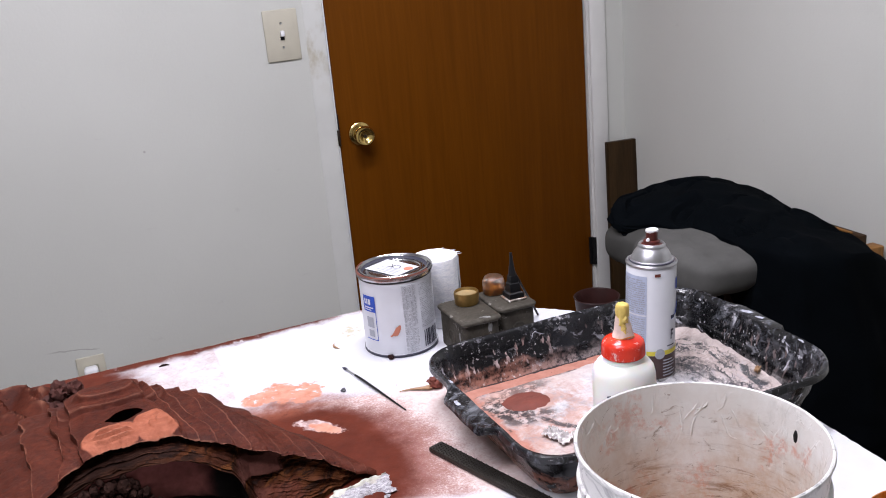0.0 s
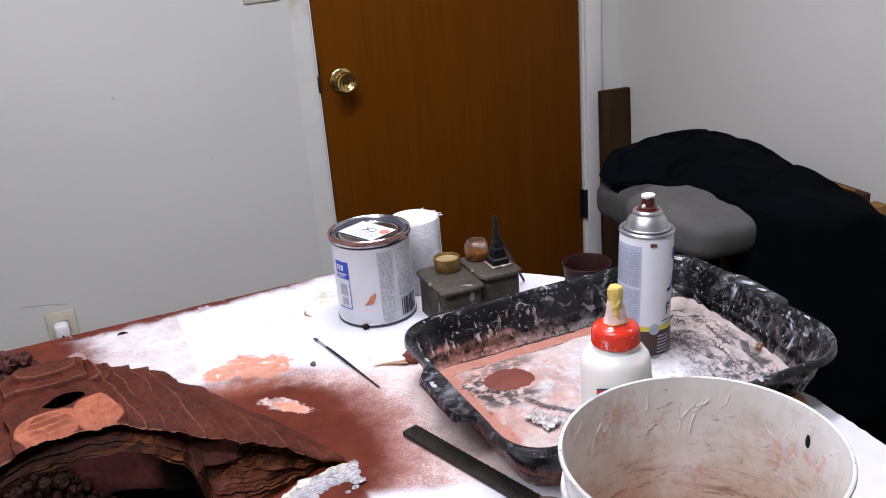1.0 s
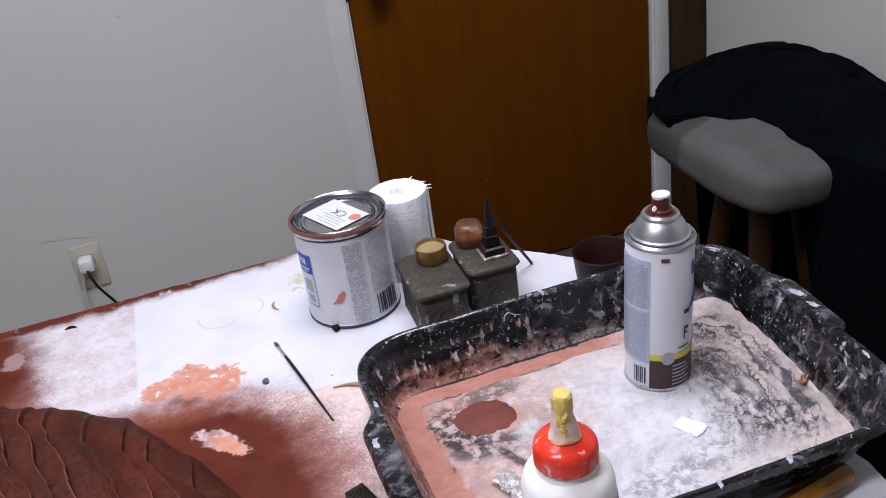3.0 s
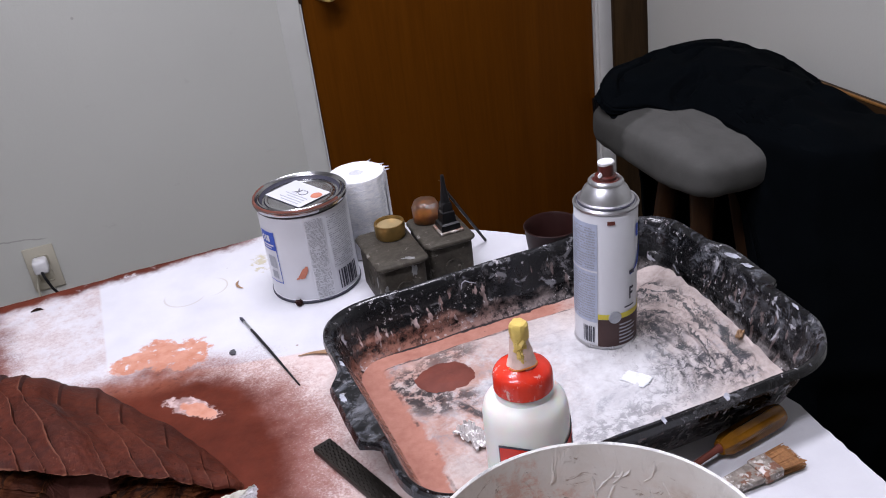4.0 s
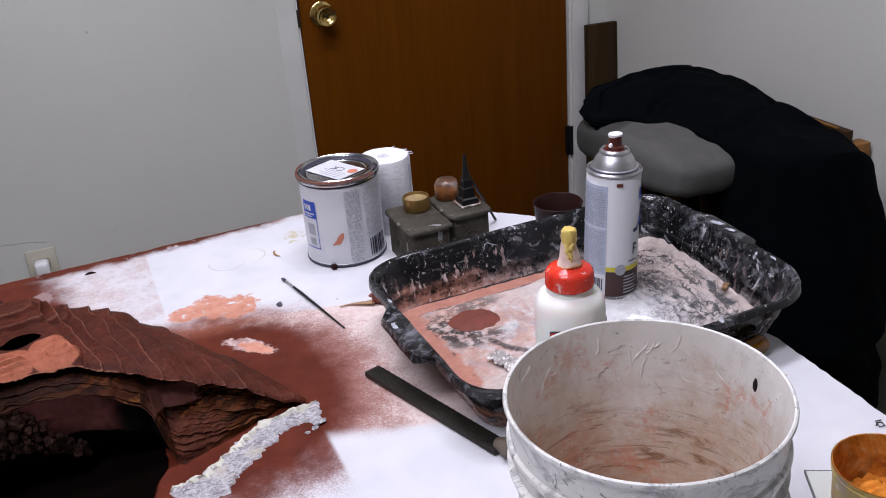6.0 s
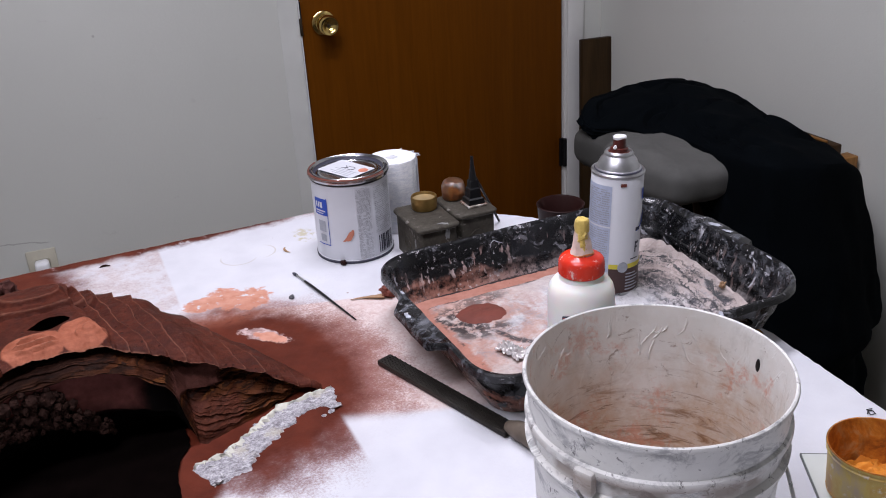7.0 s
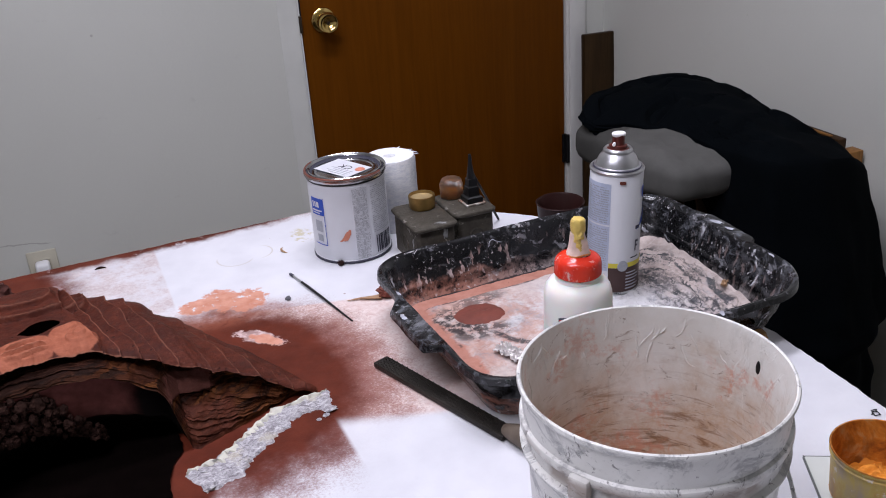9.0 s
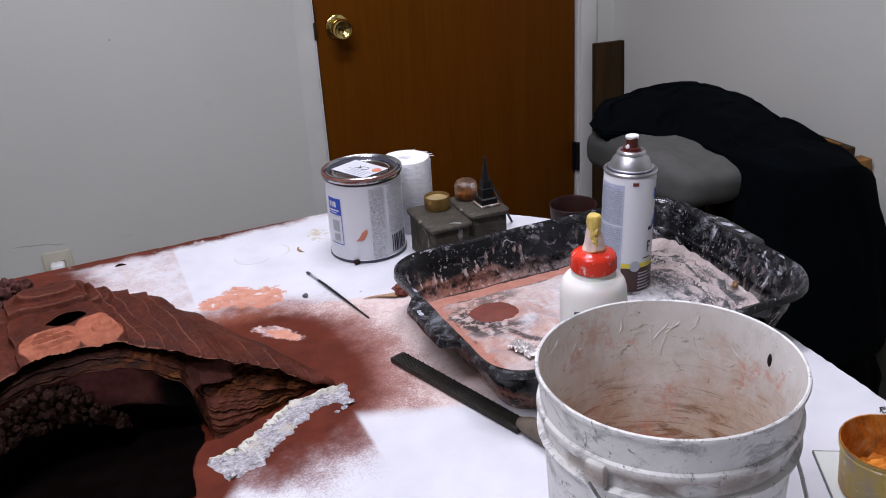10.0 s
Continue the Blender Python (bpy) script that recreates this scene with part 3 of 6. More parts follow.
GLUEW = plain("glue_white", (0.74, 0.735, 0.695), 0.32, var=0.03, scale=15, bump=0.04)
GLUEW.node_tree.nodes["Principled BSDF"].inputs["Subsurface Weight"].default_value = 0.35
GLUEW.node_tree.nodes["Principled BSDF"].inputs["Subsurface Scale"].default_value = 0.01
def smeared_cap():
    k = Mat("smeared_red_plastic", 0.25)
    c = k.ramp(k.noise(60, 4), (0.3, (0.56, 0.022, 0.010)), (0.7, (0.68, 0.045, 0.018)))
    smear = k.mul(k.step(k.noise(210, 5, 0.7, k.scaled(1, 1, 0.7), 0.6), 0.52, 0.64), k.step(k.noise(55, 3), 0.47, 0.58))
    c = k.mix(k.mul(smear, 0.75), c, (0.75, 0.60, 0.55))
    k.colour(c)
    k.rough(k.add(0.2, k.mul(smear, 0.35)))
    k.bump(k.add(smear, k.mul(k.noise(150, 4), 0.6)), 0.45, 0.0012)
    return k.m


SMEARCAP = smeared_cap()
REDCAP = plain("red_cap_plastic", (0.62, 0.03, 0.012), 0.28, var=0.1, scale=60, bump=0.1)
AMBER = plain("dried_yellow_glue", (0.60, 0.44, 0.12), 0.3, var=0.2, scale=120, bump=0.5)
ORANGEGLUE = plain("orange_dried_glue", (0.50, 0.16, 0.03), 0.4, var=0.25, scale=120, bump=0.5)
NOZZLE = plain("clouded_nozzle", (0.66, 0.50, 0.44), 0.35, var=0.2, scale=150, bump=0.3)
def crusty_metal():
    k = Mat("crusty_grey_metal", 0.6, 0.1, 0.2)
    c = k.ramp(k.add(k.mul(k.noise(30, 6, 0.7), 0.6), k.mul(k.noise(150, 4), 0.4)), (0.3, (0.022, 0.018, 0.013)), (0.55, (0.058, 0.051, 0.040)), (0.75, (0.11, 0.10, 0.082)))
    crust = k.step(k.noise(55, 6, 0.7, None, 0.5), 0.60, 0.66)
    c = k.mix(k.mul(crust, 0.7), c, (0.30, 0.28, 0.25))
    rust = k.step(k.noise(22, 5), 0.56, 0.68)
    k.colour(k.mix(k.mul(rust, 0.4), c, (0.10, 0.055, 0.03)))
    k.bump(k.add(k.noise(80, 6, 0.7), crust), 0.6, 0.0015)
    return k.m


BOXGREY = crusty_metal()
def gauze():
    k = Mat("white_gauze", 0.95, 0, 0.1)
    n = k.noise(240, 3, 0.6, k.scaled(0.55, 0.55, 1.5), 0.3)
    k.colour(k.ramp(n, (0.35, (0.64, 0.655, 0.70)), (0.6, (0.78, 0.78, 0.79))))
    k.bump(n, 0.6, 0.0016)
    return k.m


GAUZE = gauze()
# near-black colour that stands for the dark inside the cave
CAVEDARK = plain("near_black_cave_dark", (0.0022, 0.0014, 0.0013), 0.95, var=0.3, scale=60, bump=0.4, spec=0.0)
CUPBROWN = plain("dark_brown_plastic", (0.021, 0.007, 0.006), 0.5, var=0.2, scale=60, spec=0.12)
JACKET = fabric("black_cloth", (0.0017, 0.0024, 0.0032), spec=0.02)


def cushion_cloth():
    k = Mat("grey_cloth", 0.85, 0, 0.15)
    n = k.noise(14, 5, 0.65)
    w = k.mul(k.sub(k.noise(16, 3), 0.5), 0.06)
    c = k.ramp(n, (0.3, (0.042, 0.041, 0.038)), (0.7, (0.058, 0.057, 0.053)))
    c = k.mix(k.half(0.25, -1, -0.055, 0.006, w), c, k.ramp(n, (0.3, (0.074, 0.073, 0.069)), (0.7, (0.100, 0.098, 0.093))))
    k.colour(c)
    k.bump(k.add(k.noise(500, 2), k.mul(k.noise(25, 4), 1.5)), 0.3, 0.001)
    return k.m


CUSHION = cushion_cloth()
DARKLUMP = plain("dark_grey_lump", (0.10, 0.10, 0.11), 0.7, var=0.2, scale=90)
BOARDW = wood("dark_stained_board", (0.013, 0.0068, 0.0024), (0.044, 0.024, 0.0090), 14, 14, 1)
PANELW = wood("brown_panel_wood", (0.020, 0.010, 0.004), (0.050, 0.025, 0.010), 14, 1, 14)
OAKW = wood("orange_wood", (0.16, 0.07, 0.018), (0.30, 0.15, 0.05), 14, 14, 2)
STOOLW = wood("stool_wood", (0.022, 0.010, 0.005), (0.05, 0.022, 0.009), 14, 14, 1)
FLOORM = wood("floor_wood", (0.06, 0.045, 0.035), (0.11, 0.085, 0.065), 2, 14, 14, 0.6)
CEILM = plain("ceiling_paint", (0.7, 0.7, 0.69), 0.8, var=0.04, scale=60, bump=0.3)
RASPH = plain("worn_grip", (0.11, 0.085, 0.065), 0.6, var=0.3, scale=60, bump=0.3)
RASPM = plain("rasp_steel", (0.030, 0.026, 0.022), 0.45, 0.6, 0.3, 220, 0.6)
HANDLEW = plain("tan_handle", (0.36, 0.22, 0.12), 0.5, var=0.2, scale=60)
AMBERH = plain("amber_handle", (0.19, 0.078, 0.006), 0.2, var=0.4, scale=40, bump=0.1)
BRISTLE = plain("bristle", (0.25, 0.115, 0.045), 0.8, var=0.3, scale=300, bump=0.4)
def stained_metal():
    k = Mat("stained_ferrule", 0.5, 0.25, 0.3)
    c = k.ramp(k.noise(130, 4, 0.6), (0.35, (0.16, 0.135, 0.115)), (0.65, (0.34, 0.30, 0.265)))
    c = k.mix(k.mul(k.step(k.noise(75, 4, 0.6), 0.50, 0.56), 0.85), c, (0.19, 0.070, 0.035))
    c = k.mix(k.mul(k.step(k.noise(95, 5, 0.65, k.scaled(1, 1, 1, (0.3, 0, 0))), 0.54, 0.59), 0.9), c, (0.58, 0.55, 0.52))
    k.colour(c)
    k.bump(k.noise(120, 5), 0.4, 0.001)
    return k.m


FERRULE = stained_metal()
def crust():
    k = Mat("plaster_white", 0.85, 0, 0.15)
    n = k.noise(190, 6, 0.74, k.scaled(0.8, 1.5, 1), 1.0)
    grey = k.ramp(n, (0.36, (0.17, 0.155, 0.165)), (0.50, (0.37, 0.355, 0.375)), (0.64, (0.60, 0.585, 0.60)))
    stain = k.step(k.noise(26, 4, 0.6), 0.56, 0.66)
    k.colour(k.mix(k.mul(stain, 0.5), grey, (0.55, 0.50, 0.38)))
    k.bump(k.add(n, k.mul(k.noise(60, 4), 0.8)), 0.9, 0.002)
    return k.m


PLASTER = crust()
DABGREY = plain("grey_plaster_dab", (0.20, 0.20, 0.195), 0.7, var=0.3, scale=120, bump=0.6)
SPLASH = plain("pale_splash", (0.36, 0.37, 0.42), 0.6, var=0.3, scale=120, bump=0.6)
PLASTERC = plain("plaster_cream", (0.56, 0.545, 0.47), 0.75, var=0.15, scale=60, bump=0.6)
ORANGE = plain("orange_pigment", (0.62, 0.22, 0.02), 0.7, var=0.3, scale=40, bump=0.8)
def tub_paint():
    k = Mat("tub_yellowed", 0.45)
    n = k.noise(24, 5, 0.65, k.scaled(1, 1, 0.5))
    c = k.ramp(n, (0.36, (0.40, 0.31, 0.21)), (0.47, (0.50, 0.37, 0.10)), (0.58, (0.46, 0.26, 0.05)), (0.68, (0.30, 0.17, 0.08)))
    k.colour(k.mix(k.step(k.noise(60, 5, 0.7), 0.58, 0.66), c, (0.58, 0.52, 0.42)))
    k.bump(k.noise(90, 4), 0.15, 0.001)
    return k.m


TUBW = tub_paint()


def tub_inside():
    k = Mat("tub_orange_stain", 0.5)
    n = k.noise(34, 6, 0.7, None, 0.6)
    c = k.ramp(n, (0.34, (0.12, 0.035, 0.008)), (0.46, (0.36, 0.115, 0.014)), (0.56, (0.52, 0.20, 0.025)), (0.68, (0.50, 0.33, 0.16)))
    spill = k.step(k.noise(15, 5, 0.65, None, 0.4), 0.50, 0.58)
    c = k.mix(k.mul(spill, 0.7), c, (0.17, 0.060, 0.014))
    k.colour(c)
    k.bump(k.noise(120, 5), 0.3, 0.001)
    return k.m


TUBIN = tub_inside()
TILEM = plain("pale_tile", (0.55, 0.57, 0.54), 0.18, var=0.04, scale=30, bump=0.03)
FOIL = plain("crumpled_foil", (0.72, 0.69, 0.68), 0.28, 0.55, 0.12, 90, 0.2)
GREENEDGE = plain("dark_tile_edge", (0.10, 0.11, 0.10), 0.4)
JARGLASS = Mat("clouded_jar", 0.35)
JARGLASS.b.inputs["Transmission Weight"].default_value = 1.0
JARGLASS.colour((0.72, 0.66, 0.61)).bump(JARGLASS.noise(90, 4), 0.4)
JARGLASS = JARGLASS.m
GLOW = bpy.data.materials.new("lamp_diffuser")
GLOW.use_nodes = True
GLOW.node_tree.nodes["Principled BSDF"].inputs["Emission Color"].default_value = (0.95, 0.98, 1, 1)
GLOW.node_tree.nodes["Principled BSDF"].inputs["Emission Strength"].default_value = 4.0


# ---- mesh helpers ----
def mesh_of(name, bm, material, smooth=True):
    me = bpy.data.meshes.new(name)
    bmesh.ops.recalc_face_normals(bm, faces=bm.faces[:])
    bm.to_mesh(me)
    bm.free()
    for mt in material if isinstance(material, list) else [material]:
        me.materials.append(mt)
    if smooth:
        me.polygons.foreach_set("use_smooth", [True] * len(me.polygons))
        me.set_sharp_from_angle(angle=radians(38))
    return me


def thing(name, at, label, category, group="", rz=0.0, kind=""):
    ob = new(name)
    ob.empty_display_size = 0.02
    ob.matrix_world = pose(*at, 0, 0, rz)
    return tagged(ob, label, category, group, kind)


def part(name, bm, material, parent, label="", smooth=True, m=None):
    ob = new(name, mesh_of(name, bm, material, smooth))
    ob.parent = parent
    if m is not None:
        ob.matrix_basis = m
    if label:
        ob["label"] = label
    return ob


def solo(name, bm, material, label, category, kind="", smooth=True, m=None, group=""):
    ob = new(name, mesh_of(name, bm, material, smooth))
    if m is not None:
        ob.matrix_world = m
    return tagged(ob, label, category, group, kind)


def box(x0, x1, y0, y1, z0, z1, bevel=0.0, seg=2, bm=None):
    bm2 = bmesh.new()
    bmesh.ops.create_cube(bm2, size=1, matrix=Matrix.LocRotScale(((x0 + x1) / 2, (y0 + y1) / 2, (z0 + z1) / 2), None, (x1 - x0, y1 - y0, z1 - z0)))
    if bevel:
        bmesh.ops.bevel(bm2, geom=bm2.edges[:], offset=bevel, segments=seg, profile=0.5, affect="EDGES")
    if bm is None:
        return bm2
    me = bpy.data.meshes.new("t")
    bm2.to_mesh(me)
    bm2.free()
    bm.from_mesh(me)
    bpy.data.meshes.remove(me)
    return bm


def lathe(profile, n=48, a0=0.0, a1=2 * math.pi, wob=None):
    """A surface of revolution about z from (radius, height) pairs; open unless it closes on the axis."""
    bm = bmesh.new()
    closed = abs(a1 - a0 - 2 * math.pi) < 1e-6
    cols = n if closed else n + 1
    rings = []
    for r, z in profile:
        if r < 1e-6:
            rings.append([bm.verts.new((0, 0, z))] * cols)
        else:
            ring = []
            for i in range(cols):
                a = a0 + (a1 - a0) * i / n
                d = wob(a, z) if wob else 0
                ring.append(bm.verts.new(((r + d) * math.cos(a), (r + d) * math.sin(a), z)))
            rings.append(ring)
    for p, q in zip(rings, rings[1:]):
        for i in range(n):
            j = (i + 1) % cols
            f = []
            for v in (p[i], p[j], q[j], q[i]):
                if v not in f:
                    f.append(v)
            if len(f) > 2:
                bm.faces.new(f)
    return bm


def tube(pts, r, n=10, ends=True):
    """A round rod along points; r is a number or one for each point."""
    bm = bmesh.new()
    rs = r if isinstance(r, (list, tuple)) else [r] * len(pts)
    P = [Vector(p) for p in pts]
    rings, up = [], None
    for i, p in enumerate(P):
        d = (P[min(i + 1, len(P) - 1)] - P[max(i - 1, 0)]).normalized()
        if up is None:
            up = d.orthogonal().normalized()
        up = (up - d * up.dot(d)).normalized()
        side = d.cross(up)
        rings.append([bm.verts.new(p + (up * math.cos(2 * math.pi * k / n) + side * math.sin(2 * math.pi * k / n)) * rs[i]) for k in range(n)])
    for a, b in zip(rings, rings[1:]):
        for k in range(n):
            bm.faces.new((a[k], a[(k + 1) % n], b[(k + 1) % n], b[k]))
    if ends:
        bm.faces.new(rings[0][::-1])
        bm.faces.new(rings[-1])
    return bm


def grid(nu, nv, fn, wrap=False):
    """A sheet of quads: fn(u, v) with u and v from 0 to 1. fn may return None for a hole."""
    bm = bmesh.new()
    V = [[bm.verts.new(fn(i / nu, j / nv)) for j in range(nv + 1)] for i in range(nu + (0 if wrap else 1))]
    for i in range(nu):
        k = (i + 1) % len(V)
        for j in range(nv):
            bm.faces.new((V[i][j], V[k][j], V[k][j + 1], V[i][j + 1]))
    return bm


def curve_at(x, *pts):
    """A smooth line through (x, value) pairs in rising x."""
    if x <= pts[0][0]:
        return pts[0][1]
    for (a, va), (b, vb) in zip(pts, pts[1:]):
        if x <= b:
            t = (x - a) / (b - a)
            return va + (vb - va) * t
    return pts[-1][1]


def fbm(p, s, o=4):
    return noise.fractal(Vector(p) * s, 0.6, 2.0, o)


def skin(r, a0, a1, z0, z1, n=16, lift=0.0006):
    """A bent label on a round body, from angle a0 to a1 in degrees."""
    return lathe([(r + lift, z0), (r + lift, z1)], n, radians(a0), radians(a1))


# ---- room ----
DX0, DX1, DTOP = 0.762, 1.537, 2.04
st = dict(kind="structure", smooth=False)
wall = box(LEFT_X - 0.1, DX0 - 0.012, WALL_Y, WALL_Y + 0.11, 0, CEIL)
box(DX1 + 0.012, WALL_X + 0.1, WALL_Y, WALL_Y + 0.11, 0, CEIL, bm=wall)
box(DX0 - 0.012, DX1 + 0.012, WALL_Y, WALL_Y + 0.11, DTOP + 0.012, CEIL, bm=wall)
solo("wall_north", wall, WALL, "off-white painted wall with small scuffs and dents", "wall", **st)
solo("wall_east", box(WALL_X, WALL_X + 0.1, REAR_Y - 0.1, WALL_Y, 0, CEIL), WALL, "off-white painted wall behind the stool", "wall", **st)
solo("wall_west", box(LEFT_X - 0.1, LEFT_X, REAR_Y - 0.1, WALL_Y, 0, CEIL), WALL, "plain off-white painted wall", "wall", **st)
solo("wall_south", box(LEFT_X, WALL_X, REAR_Y - 0.1, REAR_Y, 0, CEIL), WALL, "plain off-white painted wall", "wall", **st)
solo("floor", box(LEFT_X - 0.1, WALL_X + 0.1, REAR_Y - 0.1, WALL_Y + 0.11, -0.05, 0), FLOORM, "dark wooden floor", "floor", **st)
solo("ceiling", box(LEFT_X - 0.1, WALL_X + 0.1, REAR_Y - 0.1, WALL_Y + 0.11, CEIL, CEIL + 0.05), CEILM, "plain white ceiling", "ceiling", **st)


def ceiling_lamp(x, y):
    t = thing("ceiling_lamp", (x, y, CEIL), "long white ceiling lamp with a bright diffuser", "lamp", "ceiling lamps")
    part("housing", box(-0.5, 0.5, -0.16, 0.16, -0.04, 0, 0.008), WHITEP, t)
    part("diffuser", box(-0.47, 0.47, -0.135, 0.135, -0.062, -0.041, 0.008), GLOW, t, "bright milky diffuser")


ceiling_lamp(0.52, 1.18)
ceiling_lamp(-0.30, 0.46)

# door frame: jambs, casing with a rounded edge
frame_bm = box(DX0 - 0.0115, DX0 - 0.001, WALL_Y - 0.001, WALL_Y + 0.109, 0, DTOP + 0.01)
box(DX1 + 0.001, DX1 + 0.0115, WALL_Y - 0.001, WALL_Y + 0.109, 0, DTOP + 0.01, bm=frame_bm)
box(DX0 - 0.001, DX1 + 0.001, WALL_Y - 0.001, WALL_Y + 0.109, DTOP + 0.002, DTOP + 0.011, bm=frame_bm)
door_frame = thing("door_frame", (0, 0, 0), "white painted door frame, scuffed brown beside the latch", "door frame", kind="structure")
part("jamb", frame_bm, TRIM, door_frame, smooth=False)


def casing_paint():
    k = Mat("casing_paint", 0.4)
    c = k.ramp(k.noise(8, 4), (0.3, (0.565, 0.57, 0.54)), (0.7, (0.62, 0.625, 0.595)))
    dirt = k.mul(k.step(k.noise(18, 5, 0.65, k.scaled(1, 1, 0.6)), 0.42, 0.66), k.mul(k.step(k.math("ABSOLUTE", k.sub(k.z, 1.10)), 0.16, 0.02), 0.75))
    k.colour(k.mix(dirt, c, (0.36, 0.31, 0.20)))
    k.bump(k.noise(60, 4), 0.1, 0.001)
    return k.m


CASING = casing_paint()
CASE_EDGE = ((-0.058, 0.0010), (-0.056, -0.0006), (-0.048, -0.0022), (-0.036, -0.0050), (-0.022, -0.0078), (-0.012, -0.0088), (-0.0075, -0.0080), (-0.006, -0.0055), (-0.006, 0.0010))
part("casing", grid(len(CASE_EDGE) - 1, 12, lambda u, v: (DX0 + CASE_EDGE[round(u * 8)][0], WALL_Y + CASE_EDGE[round(u * 8)][1], (DTOP + 0.06) * v)), CASING, door_frame)
part("strike_plate", box(DX0 - 0.0055, DX0 + 0.0022, WALL_Y - 0.0050, WALL_Y + 0.004, 0.815, 0.858, 0.001), DARKPLATE, door_frame, "tarnished dark strike plate")
part("casing", box(DX1 + 0.006, DX1 + 0.060, WALL_Y - 0.013, WALL_Y - 0.0015, 0, DTOP + 0.06, 0.005), TRIM, door_frame)
part("casing", box(DX0 - 0.005, DX1 + 0.005, WALL_Y - 0.013, WALL_Y - 0.0015, DTOP + 0.006, DTOP + 0.06, 0.005), TRIM, door_frame)

door = thing("door_1", (0, 0, 0), "closed flush brown wooden door with a brass knob", "door", kind="structure")
part("door_leaf", box(DX0 + 0.003, DX1 - 0.003, WALL_Y + 0.008, WALL_Y + 0.043, 0.008, DTOP - 0.003, 0.002), DOOR, door)
knob = lathe([(0, 0.0505), (0.006, 0.0505), (0.0095, 0.0520), (0.0150, 0.0570), (0.0190, 0.0605), (0.0225, 0.0608), (0.0255, 0.0575), (0.0268, 0.050), (0.0262, 0.042), (0.022, 0.034), (0.0135, 0.027), (0.012, 0.016), (0.0150, 0.0135), (0.0200, 0.0130), (0.0225, 0.0100), (0.0260, 0.0098), (0.031, 0.0065), (0.0325, 0.002), (0.0325, 0.0)], 48)
part("door_knob", knob, BRASS, door, "polished brass round knob on a round rose", m=pose(0.822, WALL_Y + 0.008, 0.839, 90, 0, 0))
part("lock_button", lathe([(0, 0.0545), (0.0035, 0.0543), (0.0045, 0.0530), (0.0045, 0.0495)], 20), DARKPLATE, door, "dark lock button in the knob", m=pose(0.822, WALL_Y + 0.008, 0.839, 90, 0, 0))
part("latch_plate", box(DX0 - 0.0005, DX0 + 0.0025, WALL_Y - 0.002, WALL_Y + 0.03, 0.83, 0.90), BLACKP, door, "dark latch plate")
for hz in (0.357, 1.78):
    hb = tube([(DX1 + 0.0005, WALL_Y - 0.006, hz - 0.044), (DX1 + 0.0005, WALL_Y - 0.006, hz + 0.044)], 0.0062, 12)
    box(DX1 - 0.012, DX1 + 0.0005, WALL_Y + 0.0005, WALL_Y + 0.0075, hz - 0.044, hz + 0.044, bm=hb)
    part("hinge", hb, BLACKP, door, "dark metal butt hinge")

base_bm = box(LEFT_X, DX0 - 0.062, WALL_Y - 0.012, WALL_Y - 0.0015, 0, 0.085, 0.003)
solo("baseboard", base_bm, TRIM, "white painted baseboard", "baseboard", kind="structure")

# switch and socket
sw = thing("light_switch", (0.643, WALL_Y, 1.122), "oversized ivory light switch plate with one toggle", "light switch")
part("plate", box(-0.0445, 0.0445, -0.006, -0.0005, -0.0645, 0.0645, 0.003), IVORY, sw)
part("toggle", box(-0.005, 0.005, -0.018, -0.0055, -0.002, 0.012, 0.002), WHITEP, sw, "small pale toggle")
for z in (-0.030, 0.030):
    part("screw", lathe([(0, 0.0012), (0.003, 0.001), (0.0034, 0)], 12), STEEL, sw, m=pose(0, -0.006, z, 90, 0, 0))
part("slot", box(-0.0052, 0.0052, -0.0072, -0.0058, -0.012, -0.003), BLACKP, sw, "dark toggle slot")

so = thing("wall_socket", (0.031, WALL_Y, 0.322), "ivory wall socket plate with a plug in it", "socket")
part("plate", box(-0.035, 0.035, -0.006, -0.0005, -0.057, 0.057, 0.003), IVORY, so)
part("outlet_face", box(-0.017, 0.017, -0.008, -0.0055, -0.034, -0.006, 0.004), IVORY, so)
part("outlet_face", box(-0.017, 0.017, -0.008, -0.0055, 0.006, 0.034, 0.004), IVORY, so)
plug = thing("power_plug", (0.029, WALL_Y - 0.008, 0.337), "white power plug with a black cable in the socket", "plug")
part("body", box(-0.017, 0.017, -0.036, -0.0005, -0.016, 0.020, 0.008, 3), WHITEP, plug)
part("cable", tube([(0.0, -0.034, -0.008), (0.004, -0.045, -0.02), (0.012, -0.045, -0.05), (0.034, -0.035, -0.10), (0.07, -0.03, -0.17), (0.11, -0.025, -0.24), (0.14, -0.02, -0.326)], 0.0033, 8), BLACKP, plug, "black power cable")
part("cable", tube([(-0.012, -0.012, -0.020), (-0.022, -0.014, -0.05), (-0.028, -0.013, -0.12), (-0.03, -0.013, -0.326)], 0.0026, 8), IVORY, plug, "thin pale cable")

# ---- corner: boards, stool, jacket ----
solo("leaning_board", box(-0.05, 0.05, -0.010, 0.010, 0, 0.705, 0.0025), BOARDW, "dark-stained wooden board leaning in the corner", "board", m=pose(1.600, 2.335, 0.0, -3, 1.2, 0))
pn = thing("wooden_panel", (1.640, 1.425, 0), "brown wooden panel leaning against the wall behind the stool", "panel")
part("panel_face", box(-0.050, -0.026, 0.0, 0.40, 0.0, 0.647, 0.003), PANELW, pn)
part("edge_strip", box(-0.025, 0.012, -0.012, 0.02, 0.0, 0.618, 0.003), OAKW, pn, "paler orange wood strip at the end")
part("top_strip", box(-0.0505, -0.0440, 0.021, 0.40, 0.6475, 0.6515, 0.0010), OAKW, pn, "thin tan top edge")

stool = thing("bar_stool", (1.187, 1.485, 0), "wooden stool with a worn grey padded seat", "stool")


